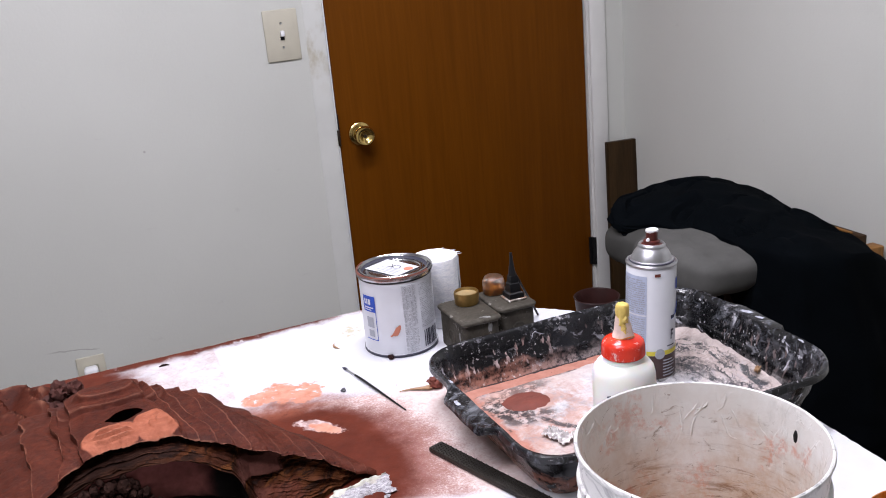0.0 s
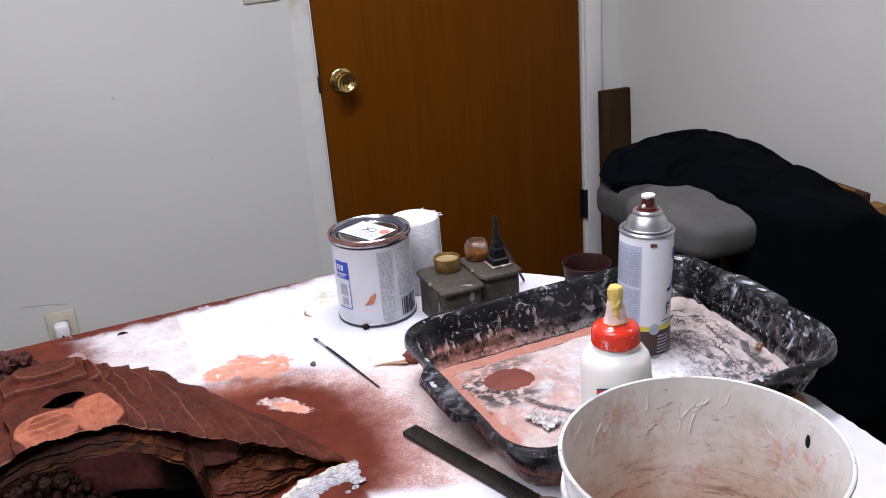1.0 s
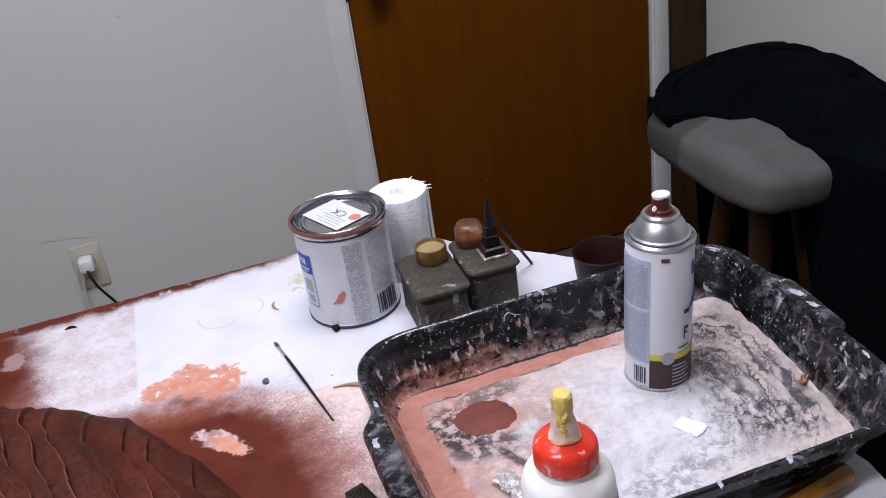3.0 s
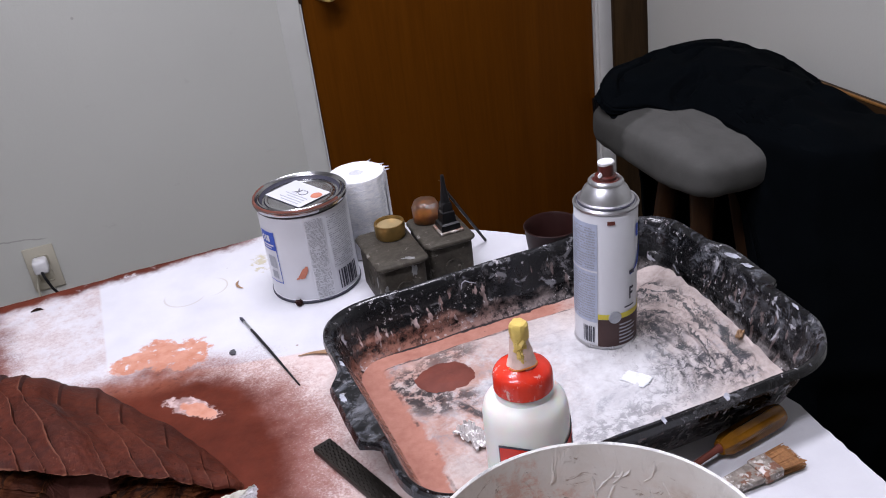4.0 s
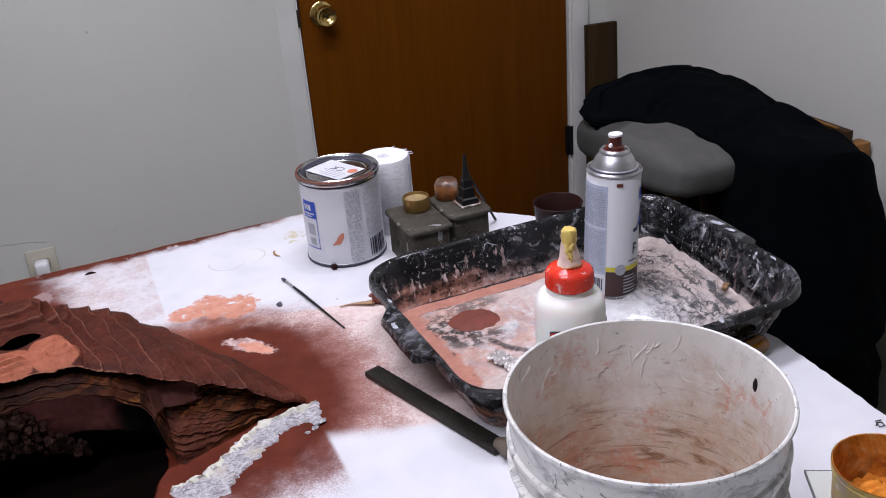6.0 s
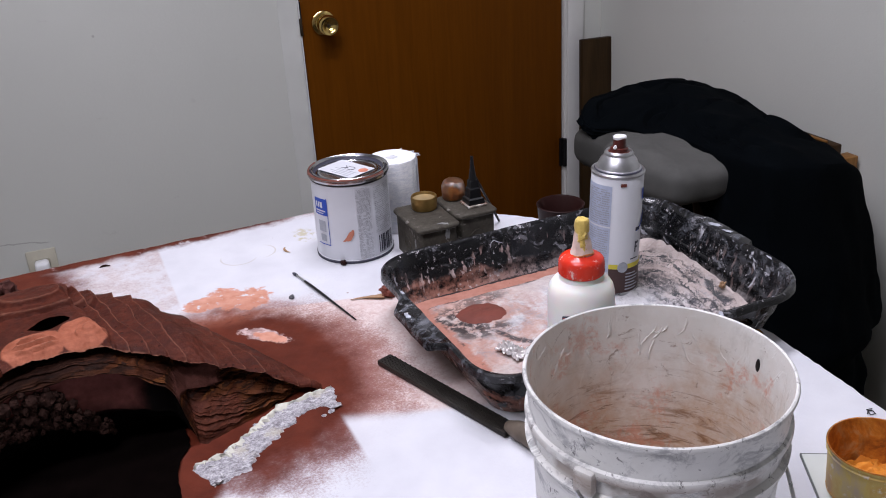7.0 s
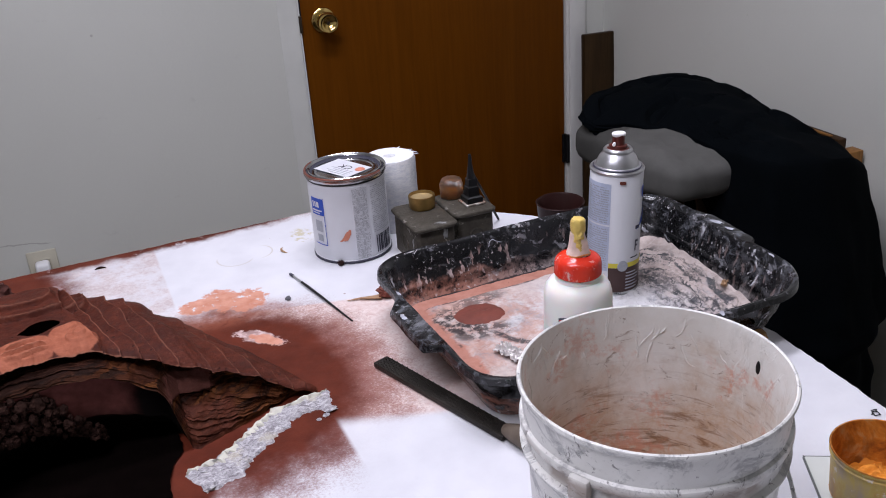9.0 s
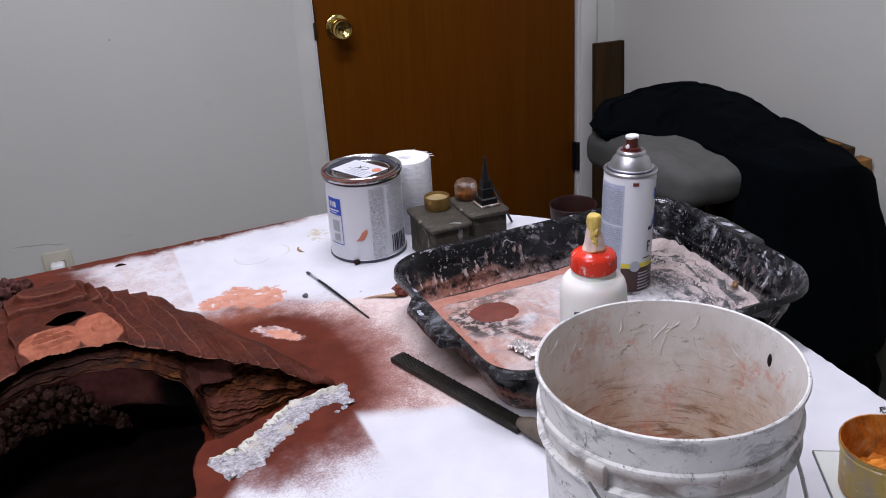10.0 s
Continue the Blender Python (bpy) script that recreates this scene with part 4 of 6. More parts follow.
def cushion_fn(u, v):
    """A worn pad: blunt and thick at the near end, slimmer at the far one."""
    a, b = 2 * math.pi * u, math.pi * (v - 0.5)
    sg = lambda c, p: math.copysign(abs(c) ** p, c)
    cb = abs(math.cos(b)) ** 0.42
    x = 0.092 * sg(math.cos(a), 0.42) * cb
    y = 0.180 * sg(math.sin(a), 0.42) * cb
    z = 0.048 * sg(math.sin(b), 0.62)
    near = (0.180 - y) / 0.36
    if z < 0:
        z *= 0.74 + 0.20 * near
    else:
        z *= 1.0 - 0.10 * near
    x *= 0.90 + 0.10 * near
    z += 0.005 * fbm((x, y, 3), 9) + 0.0015 * fbm((x, y, z), 30)
    return (x, y, z)


part("seat", grid(80, 48, cushion_fn, True), CUSHION, stool, "grey upholstered seat, lighter towards the near end", m=pose(-0.004, 0.004, 0.674, 0, 0, 3))
part("seat_board", box(-0.035, 0.070, -0.10, 0.06, 0.616, 0.634, 0.004), STOOLW, stool, m=pose(0, 0, 0, 0, 0, 6))
for sx, sy in ((-1, -1), (1, -1), (-1, 1), (1, 1)):
    part("leg", tube([(sx * 0.036 + 0.026, sy * 0.045 - 0.03, 0.616), (sx * 0.085 + 0.034, sy * 0.13 - 0.03, 0.0)], [0.02, 0.017], 10), STOOLW, stool)
for sy in (-1, 1):
    part("stretcher", tube([(-0.036, sy * 0.099 - 0.03, 0.22), (0.098, sy * 0.099 - 0.03, 0.22)], 0.011, 8), STOOLW, stool)


def jacket_fn(u, v):
    """v from the crown outwards and down; u round the crown."""
    a = 2 * math.pi * u
    deg = math.degrees(a)
    R = curve_at(deg, (0, 0.21), (45, 0.165), (75, 0.135), (113, 0.125), (150, 0.160), (176, 0.195), (190, 0.20), (200, 0.145), (232, 0.125), (246, 0.17), (254, 0.27), (262, 0.36), (275, 0.385), (293, 0.385), (306, 0.385), (318, 0.34), (332, 0.285), (360, 0.21))
    hang = curve_at(deg, (0, 0.70), (95, 0.5), (120, 0.05), (165, 0.014), (240, 0.012), (250, 0.10), (258, 0.70), (360, 0.70))
    rest = curve_at(deg, (0, 0.722), (40, 0.753), (90, 0.755), (150, 0.752), (185, 0.734), (225, 0.720), (250, 0.720), (275, 0.718), (292, 0.690), (306, 0.644), (320, 0.620), (342, 0.664), (360, 0.722))
    fold = 0.5 + 0.5 * math.sin(a * 13 + 2.2 * fbm((math.cos(a), math.sin(a), 1), 1.2))
    vt = 0.45
    px, py = R * math.cos(a), R * math.sin(a)
    if v <= vt:
        k = v / vt
        r = R * k
        x, y = r * math.cos(a), r * math.sin(a)
        z = 0.766 + (rest - 0.766) * k ** 2.2
        crease = abs(fbm((x * 0.8 + y * 0.5, y * 1.6 - x * 0.6, 2), 6, 2))
        z += (0.012 * fbm((x, y, 0), 7, 2) - 0.020 * max(0, 0.14 - crease) / 0.14 * 0.6) * min(1, 3 * k) * min(1, 4 * (1 - k) + 0.3)
    else:
        k = (v - vt) / (1 - vt)
        soft = 1 - math.exp(-k * 7)
        near = max(0.0, math.cos(a - radians(298))) ** 2
        r = R + (0.012 + 0.020 * fold * k ** 0.5 + 0.085 * near * min(1, k * 1.6) ** 0.8) * soft * min(1, hang * 5)
        z = rest - hang * k - 0.006 * soft
        z += 0.010 * fbm((px, py, 0), 7, 2) * (1 - k)
        r += 0.010 * fbm((math.cos(a) * 2, math.sin(a) * 2, k * 2), 2.2) * soft
        tuck = min(1.0, max(0.0, (0.36 - z) / 0.06))
        r -= 0.05 * tuck * tuck * (3 - 2 * tuck) * max(0.0, math.cos(a - radians(335)))
    x = min(1.30 + r * math.cos(a), WALL_X - 0.085)
    y = 1.60 + r * math.sin(a)
    return (x, y, max(z, 0.004))


jk = thing("jacket", (1.30, 1.60, 0), "black cloth jacket thrown over the stool, hanging to the floor", "jacket")
jb = part("body", grid(200, 90, lambda u, v: tuple(p - q for p, q in zip(jacket_fn(u, v), (1.30, 1.60, 0))), True), JACKET, jk)
jb.modifiers.new("thickness", "SOLIDIFY").thickness = 0.003


def sleeve_fn(u, v):
    """A limp sleeve lying over the top, flattened, its end towards the cushion's tip."""
    a = 2 * math.pi * u
    x, y = 0.02 - 0.19 * v, 0.03 - 0.02 * v + 0.02 * math.sin(v * 3)
    w = min(1, v * 4 + 0.1) * (0.038 - 0.012 * v) + 0.003 * math.sin(v * 19)
    h = (0.010 + 0.003 * fbm((v, 0, 0), 5)) * min(1, v * 4)
    return (x + 0.006 * fbm((v, u, 1), 4), y + w * math.cos(a), 0.743 - 0.022 * v ** 1.5 + h * math.sin(a))


part("sleeve", grid(32, 50, sleeve_fn, True), JACKET, jk, "flattened black sleeve")


def collar_fn(u, v):
    a = radians(20 + 120 * u)
    r = 0.07 + 0.028 * v
    return (0.05 + r * math.cos(a), 0.02 + r * math.sin(a), 0.730 + 0.010 * math.sin(math.pi * v) * math.sin(math.pi * u) + 0.002 * fbm((u, v, 4), 6))


part("collar", grid(40, 12, collar_fn), JACKET, jk, "turned-down black collar").modifiers.new("thickness", "SOLIDIFY").thickness = 0.004

# ---- work table ----
OUT = [(-0.5, 1.362), (0.06, 1.373), (0.32, 1.378), (0.565, 1.381), (0.711, 1.234), (0.758, 1.187), (0.815, 1.120), (0.806, 0.85), (0.828, 0.755), (0.819, 0.60), (0.818, 0.04), (-0.5, 0.04)]


def table_top():
    bm = bmesh.new()
    ring = []
    for (x0, y0), (x1, y1) in zip(OUT, OUT[1:] + OUT[:1]):
        n = max(2, int(math.hypot(x1 - x0, y1 - y0) / 0.008))
        for i in range(n):
            x, y = x0 + (x1 - x0) * i / n, y0 + (y1 - y0) * i / n
            j = 0.0014 * fbm((x, y, 0), 28) + 0.0014 * fbm((x, y, 4), 110)
            ring.append((x + j, y + j))
    cx, cy = 0.2, 0.7
    top = [bm.verts.new((x + (cx - x) * 0.004, y + (cy - y) * 0.004, TABLE)) for x, y in ring]
    rim = [bm.verts.new((x, y, TABLE - 0.004)) for x, y in ring]
    low = [bm.verts.new((x, y, TABLE - 0.028)) for x, y in ring]
    for a, b in ((top, rim), (rim, low)):
        for i in range(len(ring)):
            k = (i + 1) % len(ring)
            bm.faces.new((a[i], a[k], b[k], b[i]))
    bm.faces.new(top)
    bm.faces.new(low[::-1])
    return bm


tb = thing("work_table", (0, 0, 0), "white-painted work table with red-brown overspray", "table")
part("tabletop", table_top(), TABLEM, tb, smooth=False)
for x, y in ((-0.42, 0.12), (0.74, 0.12), (-0.42, 1.28), (0.58, 1.22)):
    part("leg", tube([(x, y, TABLE - 0.028), (x, y, 0)], 0.018, 12), BLACKP, tb)

# ---- rock arch ----
LIP_Y = ((-0.14, 0.74), (-0.06, 0.775), (0.0, 0.825), (0.03, 0.862), (0.06, 0.893), (0.14, 0.895), (0.21, 0.889), (0.283, 0.890), (0.321, 0.888), (0.343, 0.890), (0.357, 0.896))
LIP_Z = ((-0.14, 0.765), (-0.08, 0.805), (-0.03, 0.842), (0.014, 0.860), (0.05, 0.868), (0.137, 0.868), (0.21, 0.832), (0.25, 0.815), (0.283, 0.795), (0.321, 0.768), (0.334, 0.760), (0.342, 0.753))
TOP_Y = ((-0.14, 0.98), (0.0, 1.03), (0.11, 1.032), (0.18, 1.0), (0.224, 1.004), (0.266, 0.990), (0.283, 0.972), (0.313, 0.932), (0.334, 0.902), (0.342, 0.894))
TOP_Z = ((-0.14, 0.79), (-0.05, 0.842), (0.0, 0.860), (0.035, 0.8635), (0.055, 0.8705), (0.11, 0.8700), (0.179, 0.850), (0.224, 0.814), (0.266, 0.796), (0.283, 0.787), (0.313, 0.770), (0.334, 0.758), (0.342, 0.753))
BACK_Y = ((-0.14, 1.08), (0.1, 1.12), (0.2, 1.122), (0.238, 1.112), (0.276, 1.066), (0.302, 1.018), (0.322, 0.960), (0.342, 0.896))
FOOT_Y = ((-0.14, 0.73), (-0.06, 0.765), (-0.02, 0.80), (0.03, 0.86), (0.06, 0.876), (0.19, 0.868), (0.213, 0.846), (0.25, 0.862), (0.286, 0.884), (0.327, 0.902), (0.357, 0.902))


def saw(s):
    f = s - math.floor(s)
    return f


def rise(d, w=0.02):
    return min(1.0, max(0.0, d / w))


def ring_steps(x, y, cx, cy, rx, ry, lims, h, turn=0.0, wob=0.14, seed=0):
    """Stepped contours round a centre."""
    c, s = math.cos(radians(turn)), math.sin(radians(turn))
    dx, dy = (x - cx) * c + (y - cy) * s, (y - cy) * c - (x - cx) * s
    e = (abs(dx / rx) ** 2.6 + abs(dy / ry) ** 2.6) ** (1 / 2.6) + wob * fbm((x, y, seed), 24, 1)
    return h * sum(rise(lim - e, 0.09) for lim in lims)


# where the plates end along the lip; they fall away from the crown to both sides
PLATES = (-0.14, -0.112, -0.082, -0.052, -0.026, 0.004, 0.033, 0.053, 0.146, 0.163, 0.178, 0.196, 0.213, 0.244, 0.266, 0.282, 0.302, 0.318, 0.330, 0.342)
ARCH_Z = ((-0.14, 0.757), (-0.09, 0.800), (-0.05, 0.815), (-0.007, 0.829), (0.05, 0.846), (0.10, 0.850), (0.131, 0.849), (0.163, 0.836), (0.182, 0.819), (0.195, 0.795), (0.203, 0.768), (0.207, 0.754))


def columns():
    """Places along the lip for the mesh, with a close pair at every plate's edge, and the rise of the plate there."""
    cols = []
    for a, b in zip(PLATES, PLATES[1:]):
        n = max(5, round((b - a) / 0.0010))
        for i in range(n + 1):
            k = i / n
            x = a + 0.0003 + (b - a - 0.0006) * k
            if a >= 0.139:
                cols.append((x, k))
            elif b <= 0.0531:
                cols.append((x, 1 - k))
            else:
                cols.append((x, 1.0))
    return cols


def slant(x, y):
    """The plates' edges sweep back from the lip towards the crown, in a slack S."""
    k = min(1.0, max(0.0, (y - 0.886) / 0.145))
    w = (0.022 * k + 0.020 * k * k * (3 - 2 * k)) * (0.40 if x < 0.1 else min(1.0, max(0.0, (0.372 - x) / 0.075)))
    return (w + (0.0065 if x > 0.1 else 0.0120) * fbm((x * 2.0, y * 0.9, 7), 15, 2) + 0.0012 * fbm((x * 0.8, y, 9), 70, 2)) * min(1, max(0, abs(x - 0.097) - 0.02) / 0.03)


def crown(x, y):
    """Nested contours on the crown."""
    if not 0.03 < x < 0.17:
        return 0.0
    z = ring_steps(x, y, 0.082, 1.003, 0.060, 0.032, (1.0, 0.58), 0.0062, 6, 0.14, 2)
    left = ring_steps(x, y, 0.081, 0.908, 0.030, 0.0230, (1.0,), 0.0026, 8, 0.08, 3)
    z += max(left, ring_steps(x, y, 0.124, 0.915, 0.0240, 0.0265, (1.0,), 0.0022, 0, 0.08, 3))
    # thin overlapping layers, rising away from the lip
    e = math.hypot((x - 0.082) / 0.022, (y - 0.9085) / 0.0155) + 0.16 * fbm((x, y, 4), 30, 1)
    if e < 1:
        s = (y - 0.892 - 0.10 * (x - 0.08) + 0.0028 * fbm((x * 0.7, y * 0.7, 6), 40, 1)) / 0.0082
        z += (0.0004 + 0.0050 * (1 - saw(s)) * min(1.0, saw(s) / 0.20)) * min(1.0, (1 - e) * 4)
    z += ring_steps(x, y, 0.131, 0.917, 0.0125, 0.0150, (1.0, 0.5), 0.0018, -20, 0.25, 5)
    return z


def rock_point(x0, f, zone, k):
    """zone 0 the back, 1 the top, 2 the streaked face under the lip, 3 the inside of the cave; k from 0 to 1 in each."""
    ly, lz = curve_at(x0, *LIP_Y), curve_at(x0, *LIP_Z)
    xs = x0 - slant(x0, 1.02) * min(1.0, max(0.0, (0.31 - x0) / 0.08))
    ty, tz = curve_at(xs, *TOP_Y), curve_at(xs, *TOP_Z)
    by, fy = curve_at(xs, *BACK_Y), curve_at(x0, *FOOT_Y)
    bottom = min(curve_at(x0, *ARCH_Z), lz - 0.010)
    bottom = max(bottom, TABLE - 0.002)
    cave = -0.138 < x0 < 0.2065
    flat = min(1, max(0, (lz - TABLE) / 0.03))
    f2 = f if zone < 2 else f * max(0.0, 1 - k * 7) + 0.5 * min(1.0, k * 7)
    if zone == 3:
        f2 = 0.5
    f = f2
    ragged = 0.0040 * (f - 0.5) + 0.0035 * fbm((x0, 0, 0), 60, 3)
    ly -= ragged * flat
    step = 0.0076 * (f ** 1.3 - 1) * flat
    if zone == 0:
        y = by + (ty - by) * k
        z = TABLE - 0.002 + (tz + step * k - TABLE + 0.002) * math.sin(k * math.pi / 2) ** 0.8
        x = x0 - slant(x0, ty)
    elif zone == 1:
        y = ty + (ly - ty) * k
        z = tz + (lz - tz) * k + 0.006 * math.sin(math.pi * k)
        x = x0 - slant(x0, y)
        z += step * (1 - 0.5 * min(1.0, max(0.0, (k - 0.8) / 0.2))) * (0.8 + 0.4 * fbm((x0 * 0.2, y, 4), 14, 2)) + crown(x, y) * min(1, (1 - k) * 12)
        z -= 0.0025 * max(0, k - 0.96) / 0.04
    elif zone == 2:
        x = x0 - slant(x0, ly)
        step *= 0.45
        deep = min(1, max(0, (lz - bottom) / 0.022)) * (1 if x0 < 0.21 else max(0.35, 1 - (x0 - 0.21) / 0.08))
        z = lz - 0.0025 + step + (bottom - lz + 0.0025 - step) * k
        recess = 0.033 * deep * min(1, k * 7) ** 0.7
        y = ly + (fy - ly) * k + recess * (1 - 0.85 * k)
        lean = min(1.0, max(0.0, (x0 - 0.185) / 0.03))
        bed = k * 3.4 + 0.7 * fbm((x0 * 0.5, 0, 0), 10, 2) + 4 * x0 - 7 * lean * (x0 - 0.185)
        shelf = saw(bed)
        shelf = shelf ** 1.5 * min(1, (1 - shelf) / 0.18)
        fine = noise.fractal(Vector((x0 * 6 + k * 1.2, k * 17 + x0 * 6 - 26 * lean * (x0 - 0.185), 0)), 0.7, 2.0, 4)
        fade = min(1, k * 6) * flat * min(1, (1 - k) * 8 + (0.25 if cave else 0))
        rough = 0.004 * fbm((x0, z, 8), 26, 2)
        slab = rise(0.0115 - abs(z + 0.15 * (x0 - 0.215) - 0.806 + rough), 0.0025) * rise(0.027 - abs(x0 - 0.216 + rough), 0.006)
        foot = rise(0.787 - z + rough + 0.25 * (x0 - 0.228), 0.004) * rise(0.028 - abs(x0 - 0.228), 0.008)
        y -= fade * (0.0062 * shelf * (1 - slab) * (1 - 0.5 * foot) + 0.0034 * fine * (1 - 0.75 * slab) + 0.010 * fbm((x0, y, z), 12, 3) + 0.0075 * slab + 0.0060 * foot)
        z += fade * 0.002 * fbm((x0, y, z + 3), 20, 3)
    else:
        x = x0 - slant(x0, ly) * (1 - k)
        if cave:
            z = bottom + 0.003 * math.sin(min(1, k * 6) * math.pi) + (TABLE - 0.002 - bottom) * k
            y = fy + 0.005 * min(1, k * 8) + 0.004 * k + 0.060 * max(0.0, k - 0.48) ** 0.8 + 0.004 * fbm((x0, k * 0.1, 2), 18, 3)
        else:
            y, z = fy + 0.03 * k, TABLE - 0.002
    z += (0.0016 if zone == 2 else 0.0005) * fbm((x, y, z), 40) + 0.0016 * fbm((x, y, z), 13)
    return (x, y, z)


def rock_mesh():
    bm = bmesh.new()
    rows = [(0, i / 24) for i in range(24)] + [(1, i / 130) for i in range(130)] + [(2, i / 80) for i in range(80)] + [(3, i / 40) for i in range(41)]
    cols = columns()
    V = [[bm.verts.new(rock_point(x, f, zone, k)) for zone, k in rows] for x, f in cols]
    for a, b, (xa, fa), (xb, fb) in zip(V, V[1:], cols, cols[1:]):
        rimmed = 1 if max(fa, fb) > 0.999 and min(fa, fb) < 0.999 and abs(fa - fb) < 0.5 else 0
        for j in range(len(rows) - 1):
            if 24 <= j < 154:
                c = (a[j].co + b[j + 1].co) / 2
                e = abs((c.x - 0.0955) / 0.0185) ** 1.5 + abs((c.y - 0.9455 - 0.20 * (c.x - 0.0955)) / 0.0112) ** 1.5 + 0.16 * fbm(c, 55, 2)
                if e < 1:
                    continue
            face = bm.faces.new((a[j], b[j], b[j + 1], a[j + 1]))
            if 20 <= j < 157:
                face.material_index = rimmed
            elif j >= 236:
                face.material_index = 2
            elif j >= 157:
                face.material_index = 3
    return bm


arch = thing("rock_arch", (0, 0, 0), "red-brown sculpted rock arch with layered ledges and a peach patch", "sculpture")
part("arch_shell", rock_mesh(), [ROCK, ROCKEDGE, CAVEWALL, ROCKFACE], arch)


def cave_floor_fn(u, v):
    y = 0.772 + 0.004 * fbm((u * 0.2, 5, 0), 30) + 0.03 * (1 - u) ** 3 * (1 - v) + 0.226 * v
    x = -0.11 + (0.11 + curve_at(y, (0.56, 0.168), (0.784, 0.175), (0.809, 0.177), (0.833, 0.184), (0.852, 0.196), (0.88, 0.196)) + 0.002 * fbm((y, 0, 0), 40)) * u
    return (x, y, TABLE + 0.0025 + 0.002 * fbm((x, y, 0), 30))


part("cave_floor", grid(60, 50, cave_floor_fn), CAVEDARK, arch, "near-black sheet standing for the dark of the cave floor")


def boulder(seed, r):
    bm = bmesh.new()
    bmesh.ops.create_icosphere(bm, subdivisions=3, radius=r)
    for v in bm.verts:
        p = v.co / r
        v.co *= 1 + 0.36 * fbm(p + Vector((seed * 7, 0, 0)), 1.2) + 0.22 * fbm(p + Vector((0, seed * 5, 0)), 3.5) - 0.10 * abs(fbm(p + Vector((3, seed, 0)), 6))
        v.co.z *= 0.8
    return bm


stones = [solo("lava_stone", boulder(s, 0.0080), LAVA, "dark brown rough lava stone in the cave", "stone", group="stones in the cave", m=pose(0.02 + 0.02 * s, 0.93, 0.765)) for s in range(4)]
rnd = random.Random(5)
placed = []
for i in range(4000):
    x = rnd.uniform(-0.115, 0.132)
    arch_z = curve_at(x, *ARCH_Z)
    top = arch_z - 0.002 if x < 0.085 else arch_z - 0.002 - (x - 0.085) * 1.3
    t = rnd.uniform(min(0.8, 0.46 + 3.0 * max(0.0, 0.06 - x)), 1)
    z = 0.764 + (top - 0.766) * t
    q = (arch_z - z) / (arch_z - TABLE)
    y = curve_at(x, *FOOT_Y) + 0.004 + 0.040 * max(0.0, q - 0.48) ** 0.8 - 0.002 - 0.006 * (1 - t) + rnd.uniform(-0.004, 0.003)
    size = rnd.choice((0.34, 0.40, 0.45, 0.5, 0.55, 0.65, 0.75, 0.95))
    if all((x - a) ** 2 + (y - b) ** 2 + (z - c) ** 2 > (0.0062 * (size + q)) ** 2 for a, b, c, q in placed) and len(placed) < 270:
        placed.append((x, y, z, size))
        copy_thing(stones[i % 4], pose(x, y, z, rnd.uniform(0, 360), rnd.uniform(0, 360), rnd.uniform(0, 360)) @ Matrix.Scale(size, 4))


def mound_fn(u, v):
    x, y = -0.30 + 0.335 * u, 1.10 + 0.235 * v
    e = min(1, u * 6) * min(1, (1 - u) * 9) * min(1, v * 6) * min(1, (1 - v) * 7)
    z = TABLE - 0.002 + e * (0.050 - 0.030 * u + 0.016 * fbm((x, y, 0), 12, 3) + 0.008 * saw((x + 0.5 * y + 0.012 * fbm((x, y, 3), 10, 2)) / 0.045))
    return (x, y, max(z, TABLE - 0.002))


solo("rock_piece", grid(90, 60, mound_fn), ROCK, "low red-brown sculpted rock piece on the table", "sculpture")
red_stones = [solo("lava_stone", boulder(31 + q, 0.0115), REDSTONE, "reddish brown lava stone on the table edge", "stone", group="stones on the table edge", m=pose(0.014 + 0.016 * q, 1.258 + 0.006 * q, TABLE + 0.0085, 40 * q, 20, 70 * q)) for q in range(3)]
for q, (x, y, z, size) in enumerate(((0.020, 1.276, 0.0090, 1.05), (0.040, 1.283, 0.009, 0.95), (0.020, 1.266, 0.027, 1.15), (0.040, 1.272, 0.025, 1.0), (0.004, 1.246, 0.011, 1.1), (-0.002, 1.264, 0.012, 1.1))):
    copy_thing(red_stones[q % 3], pose(x, y, TABLE + z, 50 * q, 35 * q, 80 * q) @ Matrix.Scale(size, 4))


CRUST_X = ((0.0, 0.350), (0.10, 0.333), (0.30, 0.297), (0.52, 0.267), (0.75, 0.234), (1.0, 0.197))
CRUST_Y = ((0.0, 0.868), (0.10, 0.872), (0.30, 0.865), (0.52, 0.841), (0.75, 0.812), (1.0, 0.796))
CRUST_W = ((0.0, 0.022), (0.08, 0.017), (0.16, 0.0135), (0.35, 0.0165), (0.6, 0.0165), (0.75, 0.019), (0.88, 0.023), (1.0, 0.020))


def crust_at(u, v):
    """A place on the plaster: u along it, v from the rock's foot outwards."""
    x, y = curve_at(u, *CRUST_X), curve_at(u, *CRUST_Y)
    dx = curve_at(min(1, u + 0.06), *CRUST_X) - curve_at(max(0, u - 0.06), *CRUST_X)
    dy = curve_at(min(1, u + 0.06), *CRUST_Y) - curve_at(max(0, u - 0.06), *CRUST_Y)
    n = math.hypot(dx, dy)
    w = curve_at(u, *CRUST_W) + 0.0045 * fbm((u * 4, 1.0 if v > 0.5 else 0.0, 0), 3, 3)
    d = (v - 0.5) * 2 * w
    return x - dy / n * d, y + dx / n * d


def plaster_fn(u, v):
    x, y = crust_at(u, v)
    edge = min(v, 1 - v, u * 3, (1 - u) * 3)
    j = 0.0040 * fbm((x, y, 1), 60, 3) * (1 if edge < 0.12 else 0.3)
    e = min(1, edge * 9)
    z = TABLE - 0.001 + e * (0.0024 + 0.0016 * abs(fbm((x * 0.8, y * 1.6, 0), 60)) + 0.0010 * fbm((x, y, 0), 170))
    return (x + j, y - j, z)


